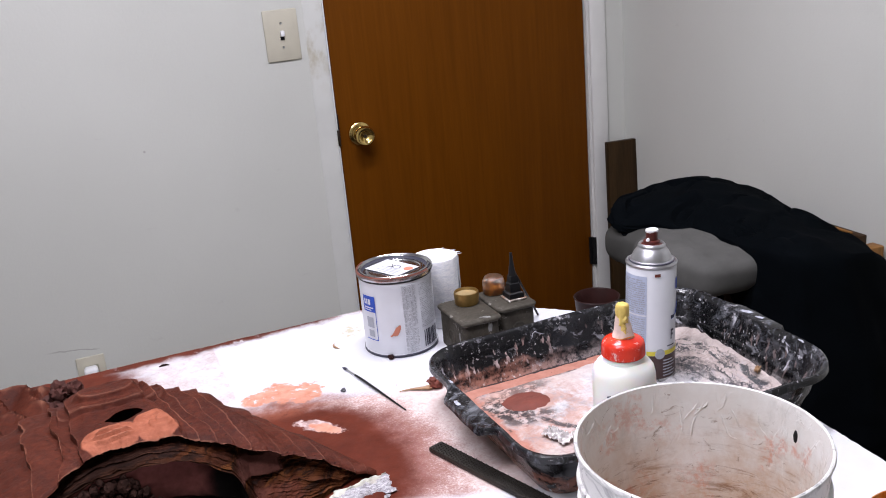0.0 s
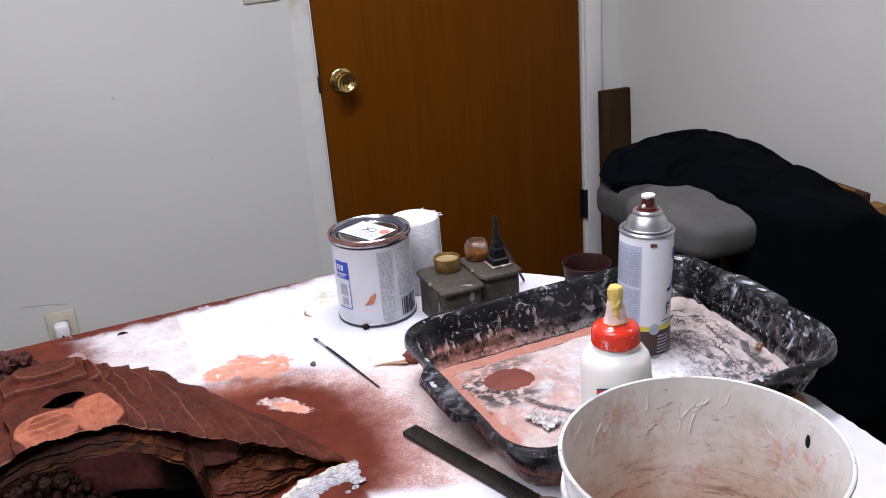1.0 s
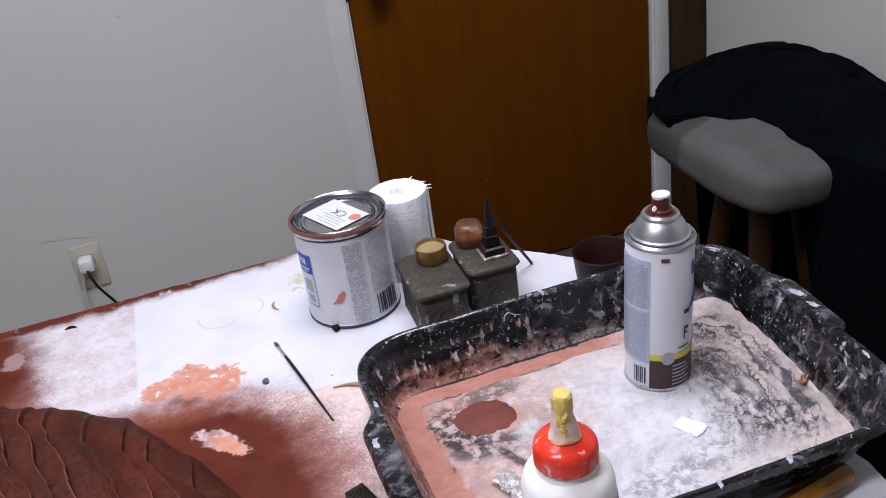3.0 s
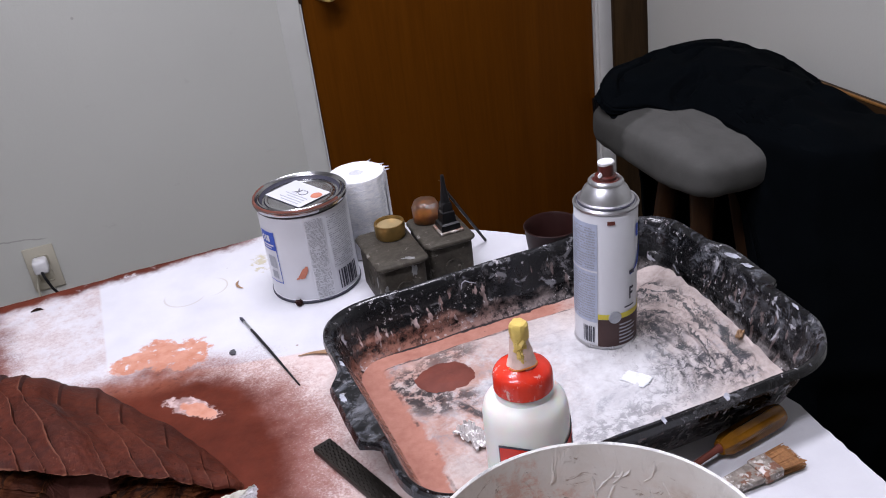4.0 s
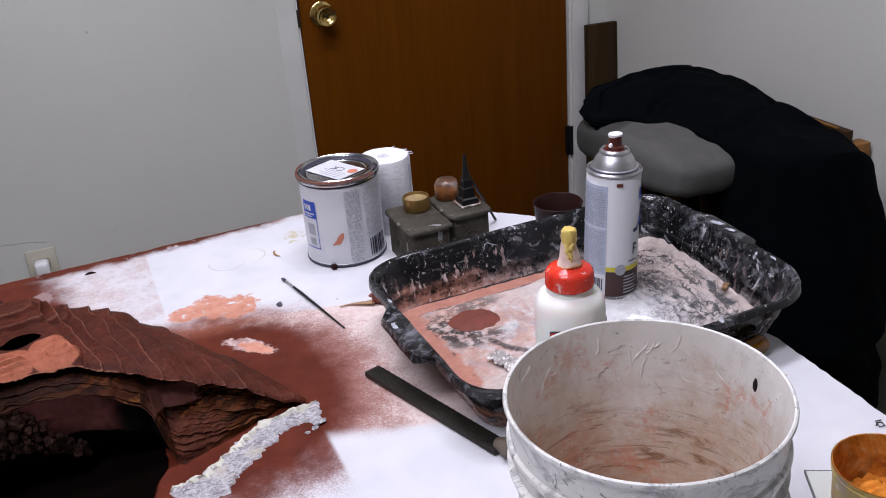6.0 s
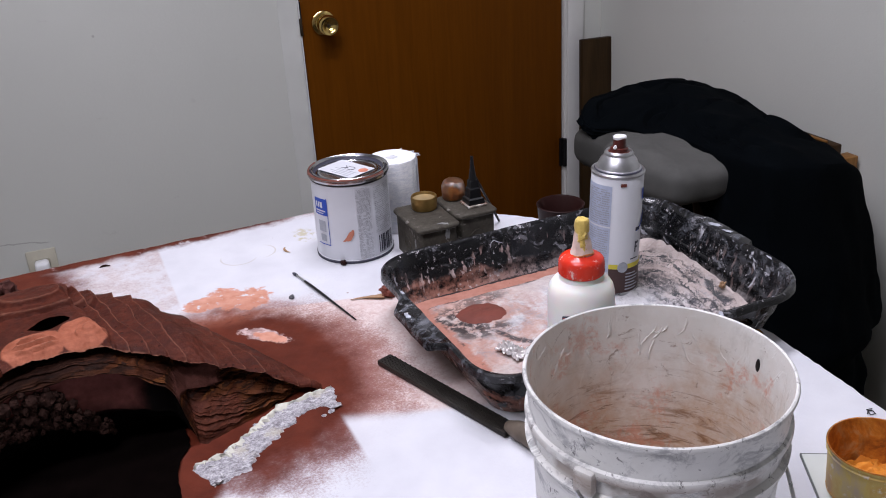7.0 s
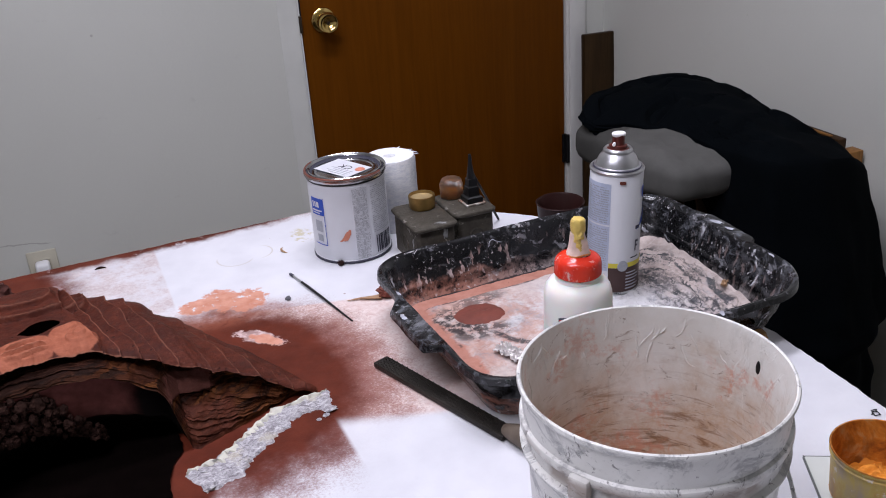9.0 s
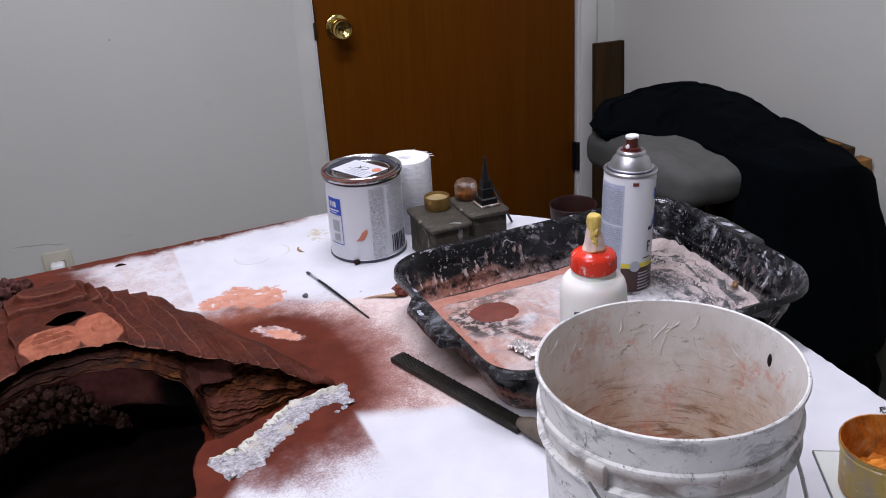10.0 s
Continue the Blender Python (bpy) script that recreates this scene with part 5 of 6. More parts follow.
def ridge_fn(u, v):
    """The thick cream lip where the plaster met the rock."""
    s = 0.02 + 0.96 * u
    w = max(0.05, 0.15 + 0.26 * fbm((s * 11, 0, 2), 1, 4)) * min(1, u * 10, (1 - u) * 10)
    x, y = crust_at(s, 0.06 + w * (2 * v - 0.6))
    return (x + 0.003 * fbm((x, y, 4), 60), y + 0.003 * fbm((x, y, 8), 60), TABLE - 0.001 + math.sin(math.pi * v) * (0.0050 + 0.0028 * fbm((x, y, 0), 45, 3)))


ps = thing("plaster_scrap", (0, 0, 0), "ragged white dried plaster along the foot of the rock", "plaster")
part("plaster_bed", grid(170, 44, plaster_fn), PLASTER, ps)
part("plaster_ridge", grid(150, 12, ridge_fn), PLASTERC, ps, "thick cream-coloured edge")
for u, v, r in ((0.02, 0.9, 0.0055), (0.05, 1.15, 0.003), (0.95, 0.8, 0.006), (0.90, 0.25, 0.005), (0.16, 1.6, 0.0022)):
    x, y = crust_at(u, v)
    part("crumb", boulder(int(u * 100 + v * 10), r), PLASTER, ps, m=pose(x, y, TABLE + 0.3 * r) @ Matrix.Diagonal((1.2, 1, 0.5, 1)))

# ---- plaster tray ----
tray = thing("plaster_tray", (0.6640, 0.8850, TABLE), "black plastic tray splashed with white and pink plaster", "tray", rz=1.3)


def rounded(hx, hy, radii, nc=14, ns=26):
    """A rectangle with a radius of its own at each corner, as points in turn."""
    pts = []
    corners = ((1, 1, 0), (-1, 1, 90), (-1, -1, 180), (1, -1, 270))
    for q, (sx, sy, a0) in enumerate(corners):
        r = radii[q]
        cx, cy = sx * (hx - r), sy * (hy - r)
        arc = [(cx + r * math.cos(radians(a0 + 90 * i / nc)), cy + r * math.sin(radians(a0 + 90 * i / nc))) for i in range(nc + 1)]
        pts += arc
        nx, ny, na = corners[(q + 1) % 4]
        r2 = radii[(q + 1) % 4]
        ex, ey = nx * (hx - r2) + r2 * math.cos(radians(na)), ny * (hy - r2) + r2 * math.sin(radians(na))
        x0, y0 = arc[-1]
        pts += [(x0 + (ex - x0) * i / ns, y0 + (ey - y0) * i / ns) for i in range(1, ns)]
    return pts


TRAY_X, TRAY_Y, TRAY_R = 0.2115, 0.1580, (0.040, 0.056, 0.050, 0.064)


def tray_ring(inset):
    pts = rounded(TRAY_X - inset, TRAY_Y - inset, [max(0.02, r - inset * 0.7) for r in TRAY_R])
    return [(x - (0.004 + 0.012 * max(0.0, 0.04 - y) / 0.2 if x > 0.12 else 0.0), y) for x, y in pts]


def ledge(y, mid, half):
    return 1 / (1 + math.exp((abs(y - mid) - half) / 0.0022))


def tray_mesh():
    bm = bmesh.new()
    rings = []
    lev = ((0.0360, 0.0040), (0.0290, 0.0050), (0.0245, 0.010), (0.0200, 0.022), (0.0185, 0.027), (0.0165, 0.0285), (0.0135, 0.040), (0.0100, 0.056), (0.0080, 0.0608), (0.0055, 0.0632), (0.0020, 0.0640), (0.0, 0.0625), (-0.0008, 0.0560), (0.0012, 0.0550), (0.0085, 0.0570), (0.0120, 0.045), (0.0185, 0.026), (0.0230, 0.014), (0.0290, 0.0010))
    for q, (inset, z) in enumerate(lev):
        ring = []
        for x, y in tray_ring(inset):
            z2 = z
            left, right = ledge(y, -0.007, 0.052) * (x < -0.15), ledge(y, 0.013, 0.047) * (x > 0.15)
            if 10 <= q <= 13:
                x += -0.0150 * left + 0.0130 * right
                z2 -= (0.0050 * left + 0.0030 * right) * (1.5 if q == 11 else 1.0)
            elif q == 9:
                z2 -= 0.0035 * left + 0.0015 * right
            if 6 <= q <= 14:
                z2 += 0.0012 * fbm((x, y, 0), 12)
                x += 0.0010 * fbm((x, y, 3), 9)
                y += 0.0012 * fbm((x, y, 6), 9)
            ring.append(bm.verts.new((x, y, z2)))
        rings.append(ring)
    n = len(rings[0])
    for a, b in zip(rings, rings[1:]):
        for i in range(n):
            k = (i + 1) % n
            bm.faces.new((a[i], a[k], b[k], b[i]))
    bm.faces.new(rings[-1])
    return bm


part("tray_shell", tray_mesh(), TRAY, tray)


def splat_fn(seed, size):
    """A flat ragged splash, longer than wide."""
    def fn(u, v):
        a = 2 * math.pi * u
        e = max(0.25, 1 + 0.45 * fbm((math.cos(a), math.sin(a), seed), 1.3) + 0.15 * fbm((math.cos(a), math.sin(a), seed), 3))
        r = size * v * e
        return (0.45 * r * math.cos(a), 1.1 * r * math.sin(a), 0.0007 * (1 - v ** 3) + 0.0004 * fbm((r * 90 * math.cos(a), r * 90 * math.sin(a), seed), 1))
    return fn


part("stuck_thread", tube([(-0.050, 0.1468, 0.046), (-0.048, 0.1472, 0.053), (-0.044, 0.1476, 0.055), (-0.039, 0.1474, 0.0515), (-0.032, 0.1470, 0.0485), (-0.024, 0.1470, 0.0480)], 0.0006, 6), SPLASH, tray, "pale dried thread of plaster")
rt = random.Random(21)
for x, y, z, r in ((-0.2205, 0.012, 0.0600, 0.006), (-0.2070, 0.058, 0.0640, 0.004), (0.2085, 0.030, 0.0620, 0.008), (0.2080, 0.006, 0.0620, 0.006), (0.1950, -0.080, 0.0640, 0.005), (0.0, -0.156, 0.0640, 0.004), (0.06, -0.156, 0.0640, 0.005)):
    part("plaster_splash", grid(40, 5, splat_fn(rt.randint(1, 90), r), True), SPLASH, tray, "pale dried plaster splash", m=pose(x, y, z, 0, 0, rt.uniform(-25, 25)))


def tray_floor_mesh():
    """Rings of the tray's own outline, closer and closer; the slab stands proud of the gutter, scraped in ridges at one end."""
    bm = bmesh.new()
    outer = tray_ring(0.0270)
    rows = []
    m = 100
    for j in range(m + 1):
        f = 1 - j / m
        ring = []
        for x0, y0 in outer:
            x, y = x0 * f, y0 * f
            inside = min(1, max(0, (0.158 + x + 0.006 * fbm((y, 0, 0), 20)) / 0.004)) * min(1, max(0, (0.1075 - y + 0.005 * fbm((x, 0, 0), 20)) / 0.004))
            z = 0.0060 + 0.0016 * inside + (0.0016 * fbm((x, y, 0), 26, 6) + 0.0009 * fbm((x, y, 5), 80, 4)) * (0.3 + 0.7 * inside)
            q = (abs((x + 0.03) / 0.20) ** 3 + abs(y / 0.14) ** 3) ** (1 / 3)
            end = min(1, max(0, (x - 0.07) / 0.03)) * min(1, max(0, (y + 0.10) / 0.03)) * inside
            z += 0.0016 * end * math.sin(q * 120 + 4 * fbm((x, y, 8), 18, 2))
            z += 0.012 * max(0, x - 0.145) / 0.04 * max(0, min(1, (y + 0.08) / 0.06)) * max(0, f - 0.8) / 0.2
            ring.append(bm.verts.new((x, y, z)))
        rows.append(ring)
    n = len(outer)
    for a, b in zip(rows, rows[1:-1]):
        for i in range(n):
            k = (i + 1) % n
            bm.faces.new((a[i], a[k], b[k], b[i]))
    for v in rows[-1]:
        bm.verts.remove(v)
    bm.faces.new(rows[-2])
    return bm


part("plaster_floor", tray_floor_mesh(), TRAYF, tray, "thin dried plaster, white with pink along two sides")


def pat_fn(u, v):
    a = 2 * math.pi * u
    r = v * (1 + 0.09 * fbm((math.cos(a), math.sin(a), 0), 1.6) + 0.03 * fbm((math.cos(a), math.sin(a), 5), 5))
    return (0.0305 * r * math.cos(a), 0.0245 * r * math.sin(a), 0.0035 * (1 - v ** 4) + 0.0008 * fbm((r * math.cos(a), r * math.sin(a), 1), 3))


solo("paint_puddle", grid(48, 12, pat_fn, True), REDBROWN, "puddle of red-brown paint drying in the tray", "paint", m=pose(0.556, 0.944, TABLE + 0.0075, 0, 0, -12))


def flake_fn(sx, sy, s, lift):
    return lambda u, v: ((u - 0.5) * sx * (1 + 0.25 * fbm((v, s, 0), 2)), (v - 0.5) * sy * (1 + 0.25 * fbm((u, s, 2), 2)), lift * (0.6 + fbm((u, v, s), 4)))


def flake(name, at, sx, sy, s, lift, mt, label, cat, rz=0):
    ob = solo(name, grid(14, 14, flake_fn(sx, sy, s, lift)), mt, label, cat, m=pose(*at, 0, 0, rz))
    ob.modifiers.new("thickness", "SOLIDIFY").thickness = 0.0008


solo("foil_scrap", grid(34, 46, lambda u, v: ((u - 0.5) * (0.020 + 0.008 * fbm((v, 3, 0), 4)), (v - 0.5) * (0.036 + 0.008 * fbm((u, 3, 2), 4)), 0.0030 + 0.0080 * abs(fbm((u * 0.7, v, 5), 5, 2)) + 0.0016 * fbm((u, v, 9), 11, 2))), FOIL, "crumpled silvery foil scrap in the tray", "foil", m=pose(0.545, 0.846, TABLE + 0.0075, 0, 0, 20), smooth=False)
flake("plaster_chip", (0.715, 0.850, TABLE + 0.008), 0.018, 0.026, 8, 0.0012, GAUZE, "small white plaster chip in the tray", "chip", 30)
flake("rust_chip", (0.835, 0.855, TABLE + 0.012), 0.014, 0.006, 5, 0.004, HANDLEW, "tiny rust-coloured chip in the tray", "chip", 40)
solo("dried_curl", grid(24, 6, lambda u, v: ((u - 0.5) * 0.042, (v - 0.5) * (0.0015 + 0.008 * u ** 1.4) + 0.002 * math.sin(5 * u), 0.0012 + 0.004 * (2 * v - 1) ** 2 * u + 0.0006 * fbm((u, v, 0), 5))), HANDLEW, "curled tan paint peeling on the table", "paint", m=pose(0.452, 1.060, TABLE, 0, 0, -18)).modifiers.new("thickness", "SOLIDIFY").thickness = 0.0008


def crescent(x, y, r, a0, a1, mt):
    """A thin curled paring lying on the table."""
    pts = [(r * math.cos(radians(a0 + (a1 - a0) * i / 12)), r * math.sin(radians(a0 + (a1 - a0) * i / 12)), 0.0010 + 0.0008 * math.sin(math.pi * i / 12)) for i in range(13)]
    solo("bark_curl", tube(pts, [0.0003 + 0.0014 * math.sin(math.pi * i / 12) for i in range(13)], 6), mt, "thin dark curled paring lying on the table", "paring", m=pose(x, y, TABLE), group="curled parings")


crescent(0.412, 1.259, 0.014, 135, 235, HANDLEW)
crescent(0.160, 1.322, 0.014, 55, 120, LAVA)
for x, y, r, mt in ((0.479, 1.056, 0.0105, REDBROWN), (0.458, 1.172, 0.0048, CUPBROWN), (0.368, 1.110, 0.0034, DARKLUMP)):
    solo("paint_lump", boulder(int(x * 100), r), mt, "small dried lump of paint on the table", "lump", m=pose(x, y, TABLE + r * 0.7), group="paint lumps")

# ---- spray can ----
sc = thing("spray_can", (0.725, 0.924, TABLE + 0.0065), "white spray paint can with a red-stained nozzle, in the tray", "spray can")
sc.matrix_world = pose(0.729, 0.934, TABLE + 0.0065, 0, 2.0, 0) @ Matrix.Diagonal((0.945, 0.945, 0.978, 1))
R = 0.0325
part("body", lathe([(0.0, 0.004), (0.028, 0.002), (0.0315, 0.0), (0.0325, 0.003), (R, 0.006), (R, 0.1495), (0.031, 0.1525)], 56), CANWHITE, sc)
part("bottom_rim", lathe([(0.0322, -0.0005), (0.0336, 0.0015), (0.0328, 0.0042)], 56), STEEL, sc)
part("shoulder", lathe([(0.0315, 0.1515), (0.0333, 0.153), (0.0336, 0.1550), (0.0322, 0.1568), (0.0302, 0.1555), (0.0288, 0.1562), (0.0286, 0.1585), (0.0262, 0.1590), (0.0250, 0.1630), (0.0225, 0.1685), (0.0190, 0.1725), (0.0170, 0.1745)], 56), DOMESTEEL, sc, "bare steel domed shoulder")
part("dome_ring", lathe([(0.0288, 0.1560), (0.0296, 0.1566), (0.0296, 0.1576), (0.0286, 0.1582)], 56), INK, sc, "dark ring under the dome")
part("cup_rim", lathe([(0.0168, 0.1738), (0.0180, 0.1745), (0.0181, 0.1762), (0.0172, 0.1775), (0.0158, 0.1790), (0.0142, 0.1786), (0.0132, 0.1770)], 40), DOMESTEEL, sc, "steel rim of the valve cup")
part("valve_cup", lathe([(0.0136, 0.1772), (0.0120, 0.1785), (0.0, 0.1795)], 40), DARKRED, sc, "paint-crusted valve cup")
part("nozzle", lathe([(0.0112, 0.1785), (0.0110, 0.1818), (0.0080, 0.1830), (0.0074, 0.1940)], 28), DARKRED, sc, "red-stained spray nozzle")
part("nozzle_top", lathe([(0.0074, 0.1925), (0.0080, 0.1935), (0.0081, 0.1955), (0.0072, 0.1966), (0.0035, 0.1960), (0, 0.1960)], 28, wob=lambda a, z: 0.0007 * math.cos(2 * a)), WHITEP, sc, "white nozzle top")
part("nozzle_face", boulder(4, 0.0042), WHITEP, sc, "unstained white side of the nozzle", m=pose(-0.0082, -0.0035, 0.1838) @ Matrix.Diagonal((0.6, 0.6, 0.75, 1)))
part("side_panel", skin(R, 152, 226, 0.032, 0.143, 24), PALEBLUE, sc, "pale blue panel of fine print")
part("band", skin(R, 227, 352, 0.0365, 0.0425, 24, 0.0008), YELLOW, sc, "yellow band")
part("foot_label", skin(R, 227, 352, 0.004, 0.0363, 24, 0.0007), MAROON, sc, "dark maroon foot of the label")
part("seal", lathe([(0, 0.0012), (0.0066, 0.001), (0.0070, 0)], 20), GREYSPOT, sc, "grey round seal", m=pose((R + 0.0003) * math.cos(radians(258)), (R + 0.0003) * math.sin(radians(258)), 0.0385, 90, 0, 258 + 90))
part("paint_drop", skin(R, 243, 256, 0.1430, 0.1470, 8, 0.0012), REDBROWN, sc, "dab of red-brown paint")
# slanting blue brush-stroke and the dark letters beside it
def swoosh(u, v):
    a = radians(288 + 40 * u)
    z = 0.084 + 0.022 * u ** 1.6 + (v - 0.5) * (0.001 + 0.022 * u ** 2.4)
    return ((R + 0.0009) * math.cos(a), (R + 0.0009) * math.sin(a), z)


part("blue_stroke", grid(20, 3, swoosh), BLUE, sc, "dark blue slanting printed stroke")
part("print_mark", skin(R, 304, 314, 0.122, 0.136, 8, 0.0009), BLUE, sc)
for a0, a1, z0, z1 in ((286, 300, 0.084, 0.0885), (287, 290.5, 0.056, 0.070), (290.5, 298, 0.0670, 0.070), (290.5, 296, 0.0615, 0.0640), (276, 300, 0.0475, 0.0490)):
    part("print_mark", skin(R, a0, a1, z0, z1, 8, 0.0009), INK, sc)
part("print_bar", skin(R, 152, 226, 0.0900, 0.0920, 16, 0.0012), CANWHITE, sc)
for k in range(6):
    part("print_bar", skin(R, 266, 300 + 6 * math.sin(k * 2.2), 0.0075 + 0.0042 * k, 0.0092 + 0.0042 * k, 8, 0.0011), GREYSPOT, sc)
for k in range(6):
    part("barcode_bar", skin(R, 198 + 4 * k, 199.6 + 4 * k + (k % 2), 0.008, 0.027, 3, 0.001), INK, sc)

# ---- paint can ----
pc = thing("paint_can", (0.4905, 1.2170, TABLE), "small white-labelled metal paint can with a paint-stained lid", "paint can")
R = 0.0525
part("body", lathe([(0, 0.004), (0.049, 0.003), (0.0515, 0.0), (0.0535, 0.0015), (0.0535, 0.004), (R, 0.005), (R, 0.113), (0.0515, 0.115)], 72), CANPAPER, pc)
part("bottom_rim", lathe([(0.0518, -0.0003), (0.0541, 0.001), (0.0541, 0.0036), (0.0528, 0.0046)], 72), INK, pc, "dark bottom seam")
# dark strip that puts in the shade of the groove beside the lid
part("rim_shadow", lathe([(0.0514, 0.1185), (0.0505, 0.1172), (0.0499, 0.1180)], 72), INK, pc, "dark ring for the shade between rim and lid")
part("top_rim", lathe([(0.0520, 0.1135), (0.0548, 0.1145), (0.0556, 0.117), (0.0556, 0.1195), (0.0545, 0.1215), (0.0528, 0.1205), (0.0515, 0.118), (0.0495, 0.117)], 72), CANMETAL, pc, "metal rim")
part("rim_paint", lathe([(0.0557, 0.1185), (0.0551, 0.1210), (0.0540, 0.1222), (0.0524, 0.1212)], 72, radians(130), radians(310)), RIMSTAIN, pc, "red-brown paint round the rim")
part("lid", lathe([(0.0500, 0.1165), (0.0498, 0.1205), (0.0485, 0.1215), (0.0470, 0.1200), (0.0460, 0.1175), (0.0448, 0.1160), (0.0425, 0.1158), (0.0412, 0.1172), (0.0385, 0.1174), (0.0372, 0.1162), (0.0, 0.1166)], 72), CANMETAL, pc, "dented metal lid")
part("lid_ring", lathe([(0.0470, 0.1202), (0.0462, 0.1182), (0.0450, 0.1168), (0.0446, 0.1164)], 72), INK, pc, "dark ring inside the lid edge")
part("lid_sticker", box(-0.0230, 0.0230, -0.0325, 0.0325, 0.1173, 0.1178, 0.0), CANPAPER, pc, "white sticker with handwriting", m=pose(-0.002, 0.003, 0, 0, 0, 25), smooth=False)
part("paint_spot", lathe([(0, 0.1188), (0.0062, 0.1186), (0.0070, 0.1179)], 20), PEACH, pc, "peach paint sample dot", m=pose(0.016, -0.016, 0))
tx = bpy.data.curves.new("handwriting", "FONT")
tx.body, tx.size, tx.extrude, tx.offset = "CK", 0.017, 0.0002, -0.00035
to = new("handwriting", tx)
to.parent, to.matrix_basis = pc, pose(0.0125, -0.0045, 0.1181, 0, 0, 115)
to.data.materials.append(INK)
for k in range(4):
    part("print_bar", box(-0.019 + 0.0046 * k, -0.0178 + 0.0046 * k, -0.024, 0.008 + 0.008 * (k % 2), 0.1179, 0.1181), GREYSPOT, pc, m=pose(-0.002, 0.003, 0, 0, 0, 25), smooth=False)
# black strip drawn as the shade below the rim
part("rim_shadow_groove", lathe([(0.0524, 0.1112), (0.0532, 0.1116), (0.0536, 0.1136), (0.0526, 0.1142)], 72), BLACKP, pc, "black ring for the shade under the rim")
blk = part("blue_block", skin(R, 188, 214, 0.068, 0.092, 12, 0.0008), BLUE, pc, "blue printed block")
for a0, a1, z0, z1 in ((192, 195, 0.079, 0.087), (197, 199.5, 0.079, 0.087), (201, 206, 0.079, 0.087), (191, 211, 0.0735, 0.0755), (191, 207, 0.0705, 0.0718)):
    part("print_mark", skin(R, a0, a1, z0, z1, 6, 0.0011), CANPAPER, blk)
part("frame_line", skin(R, 214, 215, 0.026, 0.093, 3, 0.0009), BLUE, pc)
part("frame_line", skin(R, 188, 215, 0.025, 0.0262, 10, 0.0009), BLUE, pc)
part("picture", skin(R, 194, 209, 0.044, 0.060, 8, 0.0008), GREYSPOT, pc, "small grey printed picture")
part("picture", skin(R, 196, 208, 0.030, 0.040, 8, 0.0008), GREYSPOT, pc, "small grey printed picture")


def print_rows(r, a0, a1, z0, z1, rows, seed, lift, fill=0.75):
    """Rows of short bars standing for unreadable small print, on a round body."""
    bm, rg = bmesh.new(), random.Random(seed)
    dz = (z1 - z0) / rows
    for q in range(rows):
        a, z = a0 + rg.uniform(0, 1.5), z0 + dz * q
        while a < a1 - 1:
            b = min(a1, a + rg.uniform(1.0, 5.5))
            if rg.random() < fill:
                n = 3
                lo = [bm.verts.new(((r + lift) * math.cos(radians(a + (b - a) * i / n)), (r + lift) * math.sin(radians(a + (b - a) * i / n)), z)) for i in range(n + 1)]
                hi = [bm.verts.new((v.co.x, v.co.y, z + dz * 0.5)) for v in lo]
                for i in range(n):
                    bm.faces.new((lo[i], lo[i + 1], hi[i + 1], hi[i]))
            a = b + rg.uniform(0.5, 1.4)
    return bm


tagged(part("small_print", print_rows(R, 259, 281, 0.007, 0.108, 66, 2, 0.0011, 0.85), PRINTGREY, pc, "stripe of tiny grey print", smooth=False), kind="stuff")
tagged(part("small_print", print_rows(R, 287, 326, 0.039, 0.106, 26, 4, 0.0008, 0.9), PRINTGREY, pc, "block of small grey print", smooth=False), kind="stuff")
part("stripe", skin(R, 257.5, 282.5, 0.006, 0.108, 12, 0.0006), CANWHITE, pc, "white stripe under the small print")
for k in range(9):
    part("barcode_bar", skin(R, 291 + 3.8 * k, 292.7 + 3.8 * k + 0.8 * (k % 3), 0.009, 0.034, 3, 0.001), INK, pc)


def can_dab(u, v):
    w = 0.0010 + 0.0085 * math.sin(math.pi * min(1, u * 0.75 + 0.10)) ** 2 * u + 0.0012 * fbm((u, v, 2), 5)
    a = radians(236 + 17 * u)
    return ((R + 0.0011) * math.cos(a), (R + 0.0011) * math.sin(a), 0.034 + 0.013 * u ** 1.3 + (v - 0.5) * 2 * w)


part("paint_dab", grid(16, 4, can_dab), PEACH, pc, "peach paint dab with a thin tail")

tagged(part("small_print", print_rows(0.0325, 157, 222, 0.036, 0.088, 18, 11, 0.0010, 0.9), GREYSPOT, sc, "rows of tiny grey print", smooth=False), kind="stuff")
tagged(part("small_print", print_rows(0.0325, 157, 222, 0.094, 0.140, 16, 12, 0.0010, 0.9), GREYSPOT, sc, "rows of tiny grey print", smooth=False), kind="stuff")

# ---- gauze roll ----
gr = thing("gauze_roll", (0.571, 1.264, TABLE), "roll of white plaster gauze standing on end", "gauze roll")
part("roll", lathe([(0.007, 0.0), (0.034, 0.0), (0.0355, 0.003), (0.0355, 0.103), (0.0335, 0.1062), (0.020, 0.1075), (0.008, 0.106), (0.0055, 0.099), (0.0055, 0.05)], 56, wob=lambda a, z: 0.0006 * math.sin(40 * z * 30) + 0.0012 * fbm((math.cos(a), math.sin(a), z * 20), 2.0)), GAUZE, gr)
part("loose_end", grid(10, 20, lambda u, v: ((0.0362 + 0.004 * u * u) * math.cos(radians(20 - 55 * (1 - u))), (0.0362 + 0.004 * u * u) * math.sin(radians(20 - 55 * (1 - u))), 0.002 + 0.100 * v - 0.003 * u * v)), GAUZE, gr, "loose frayed end")

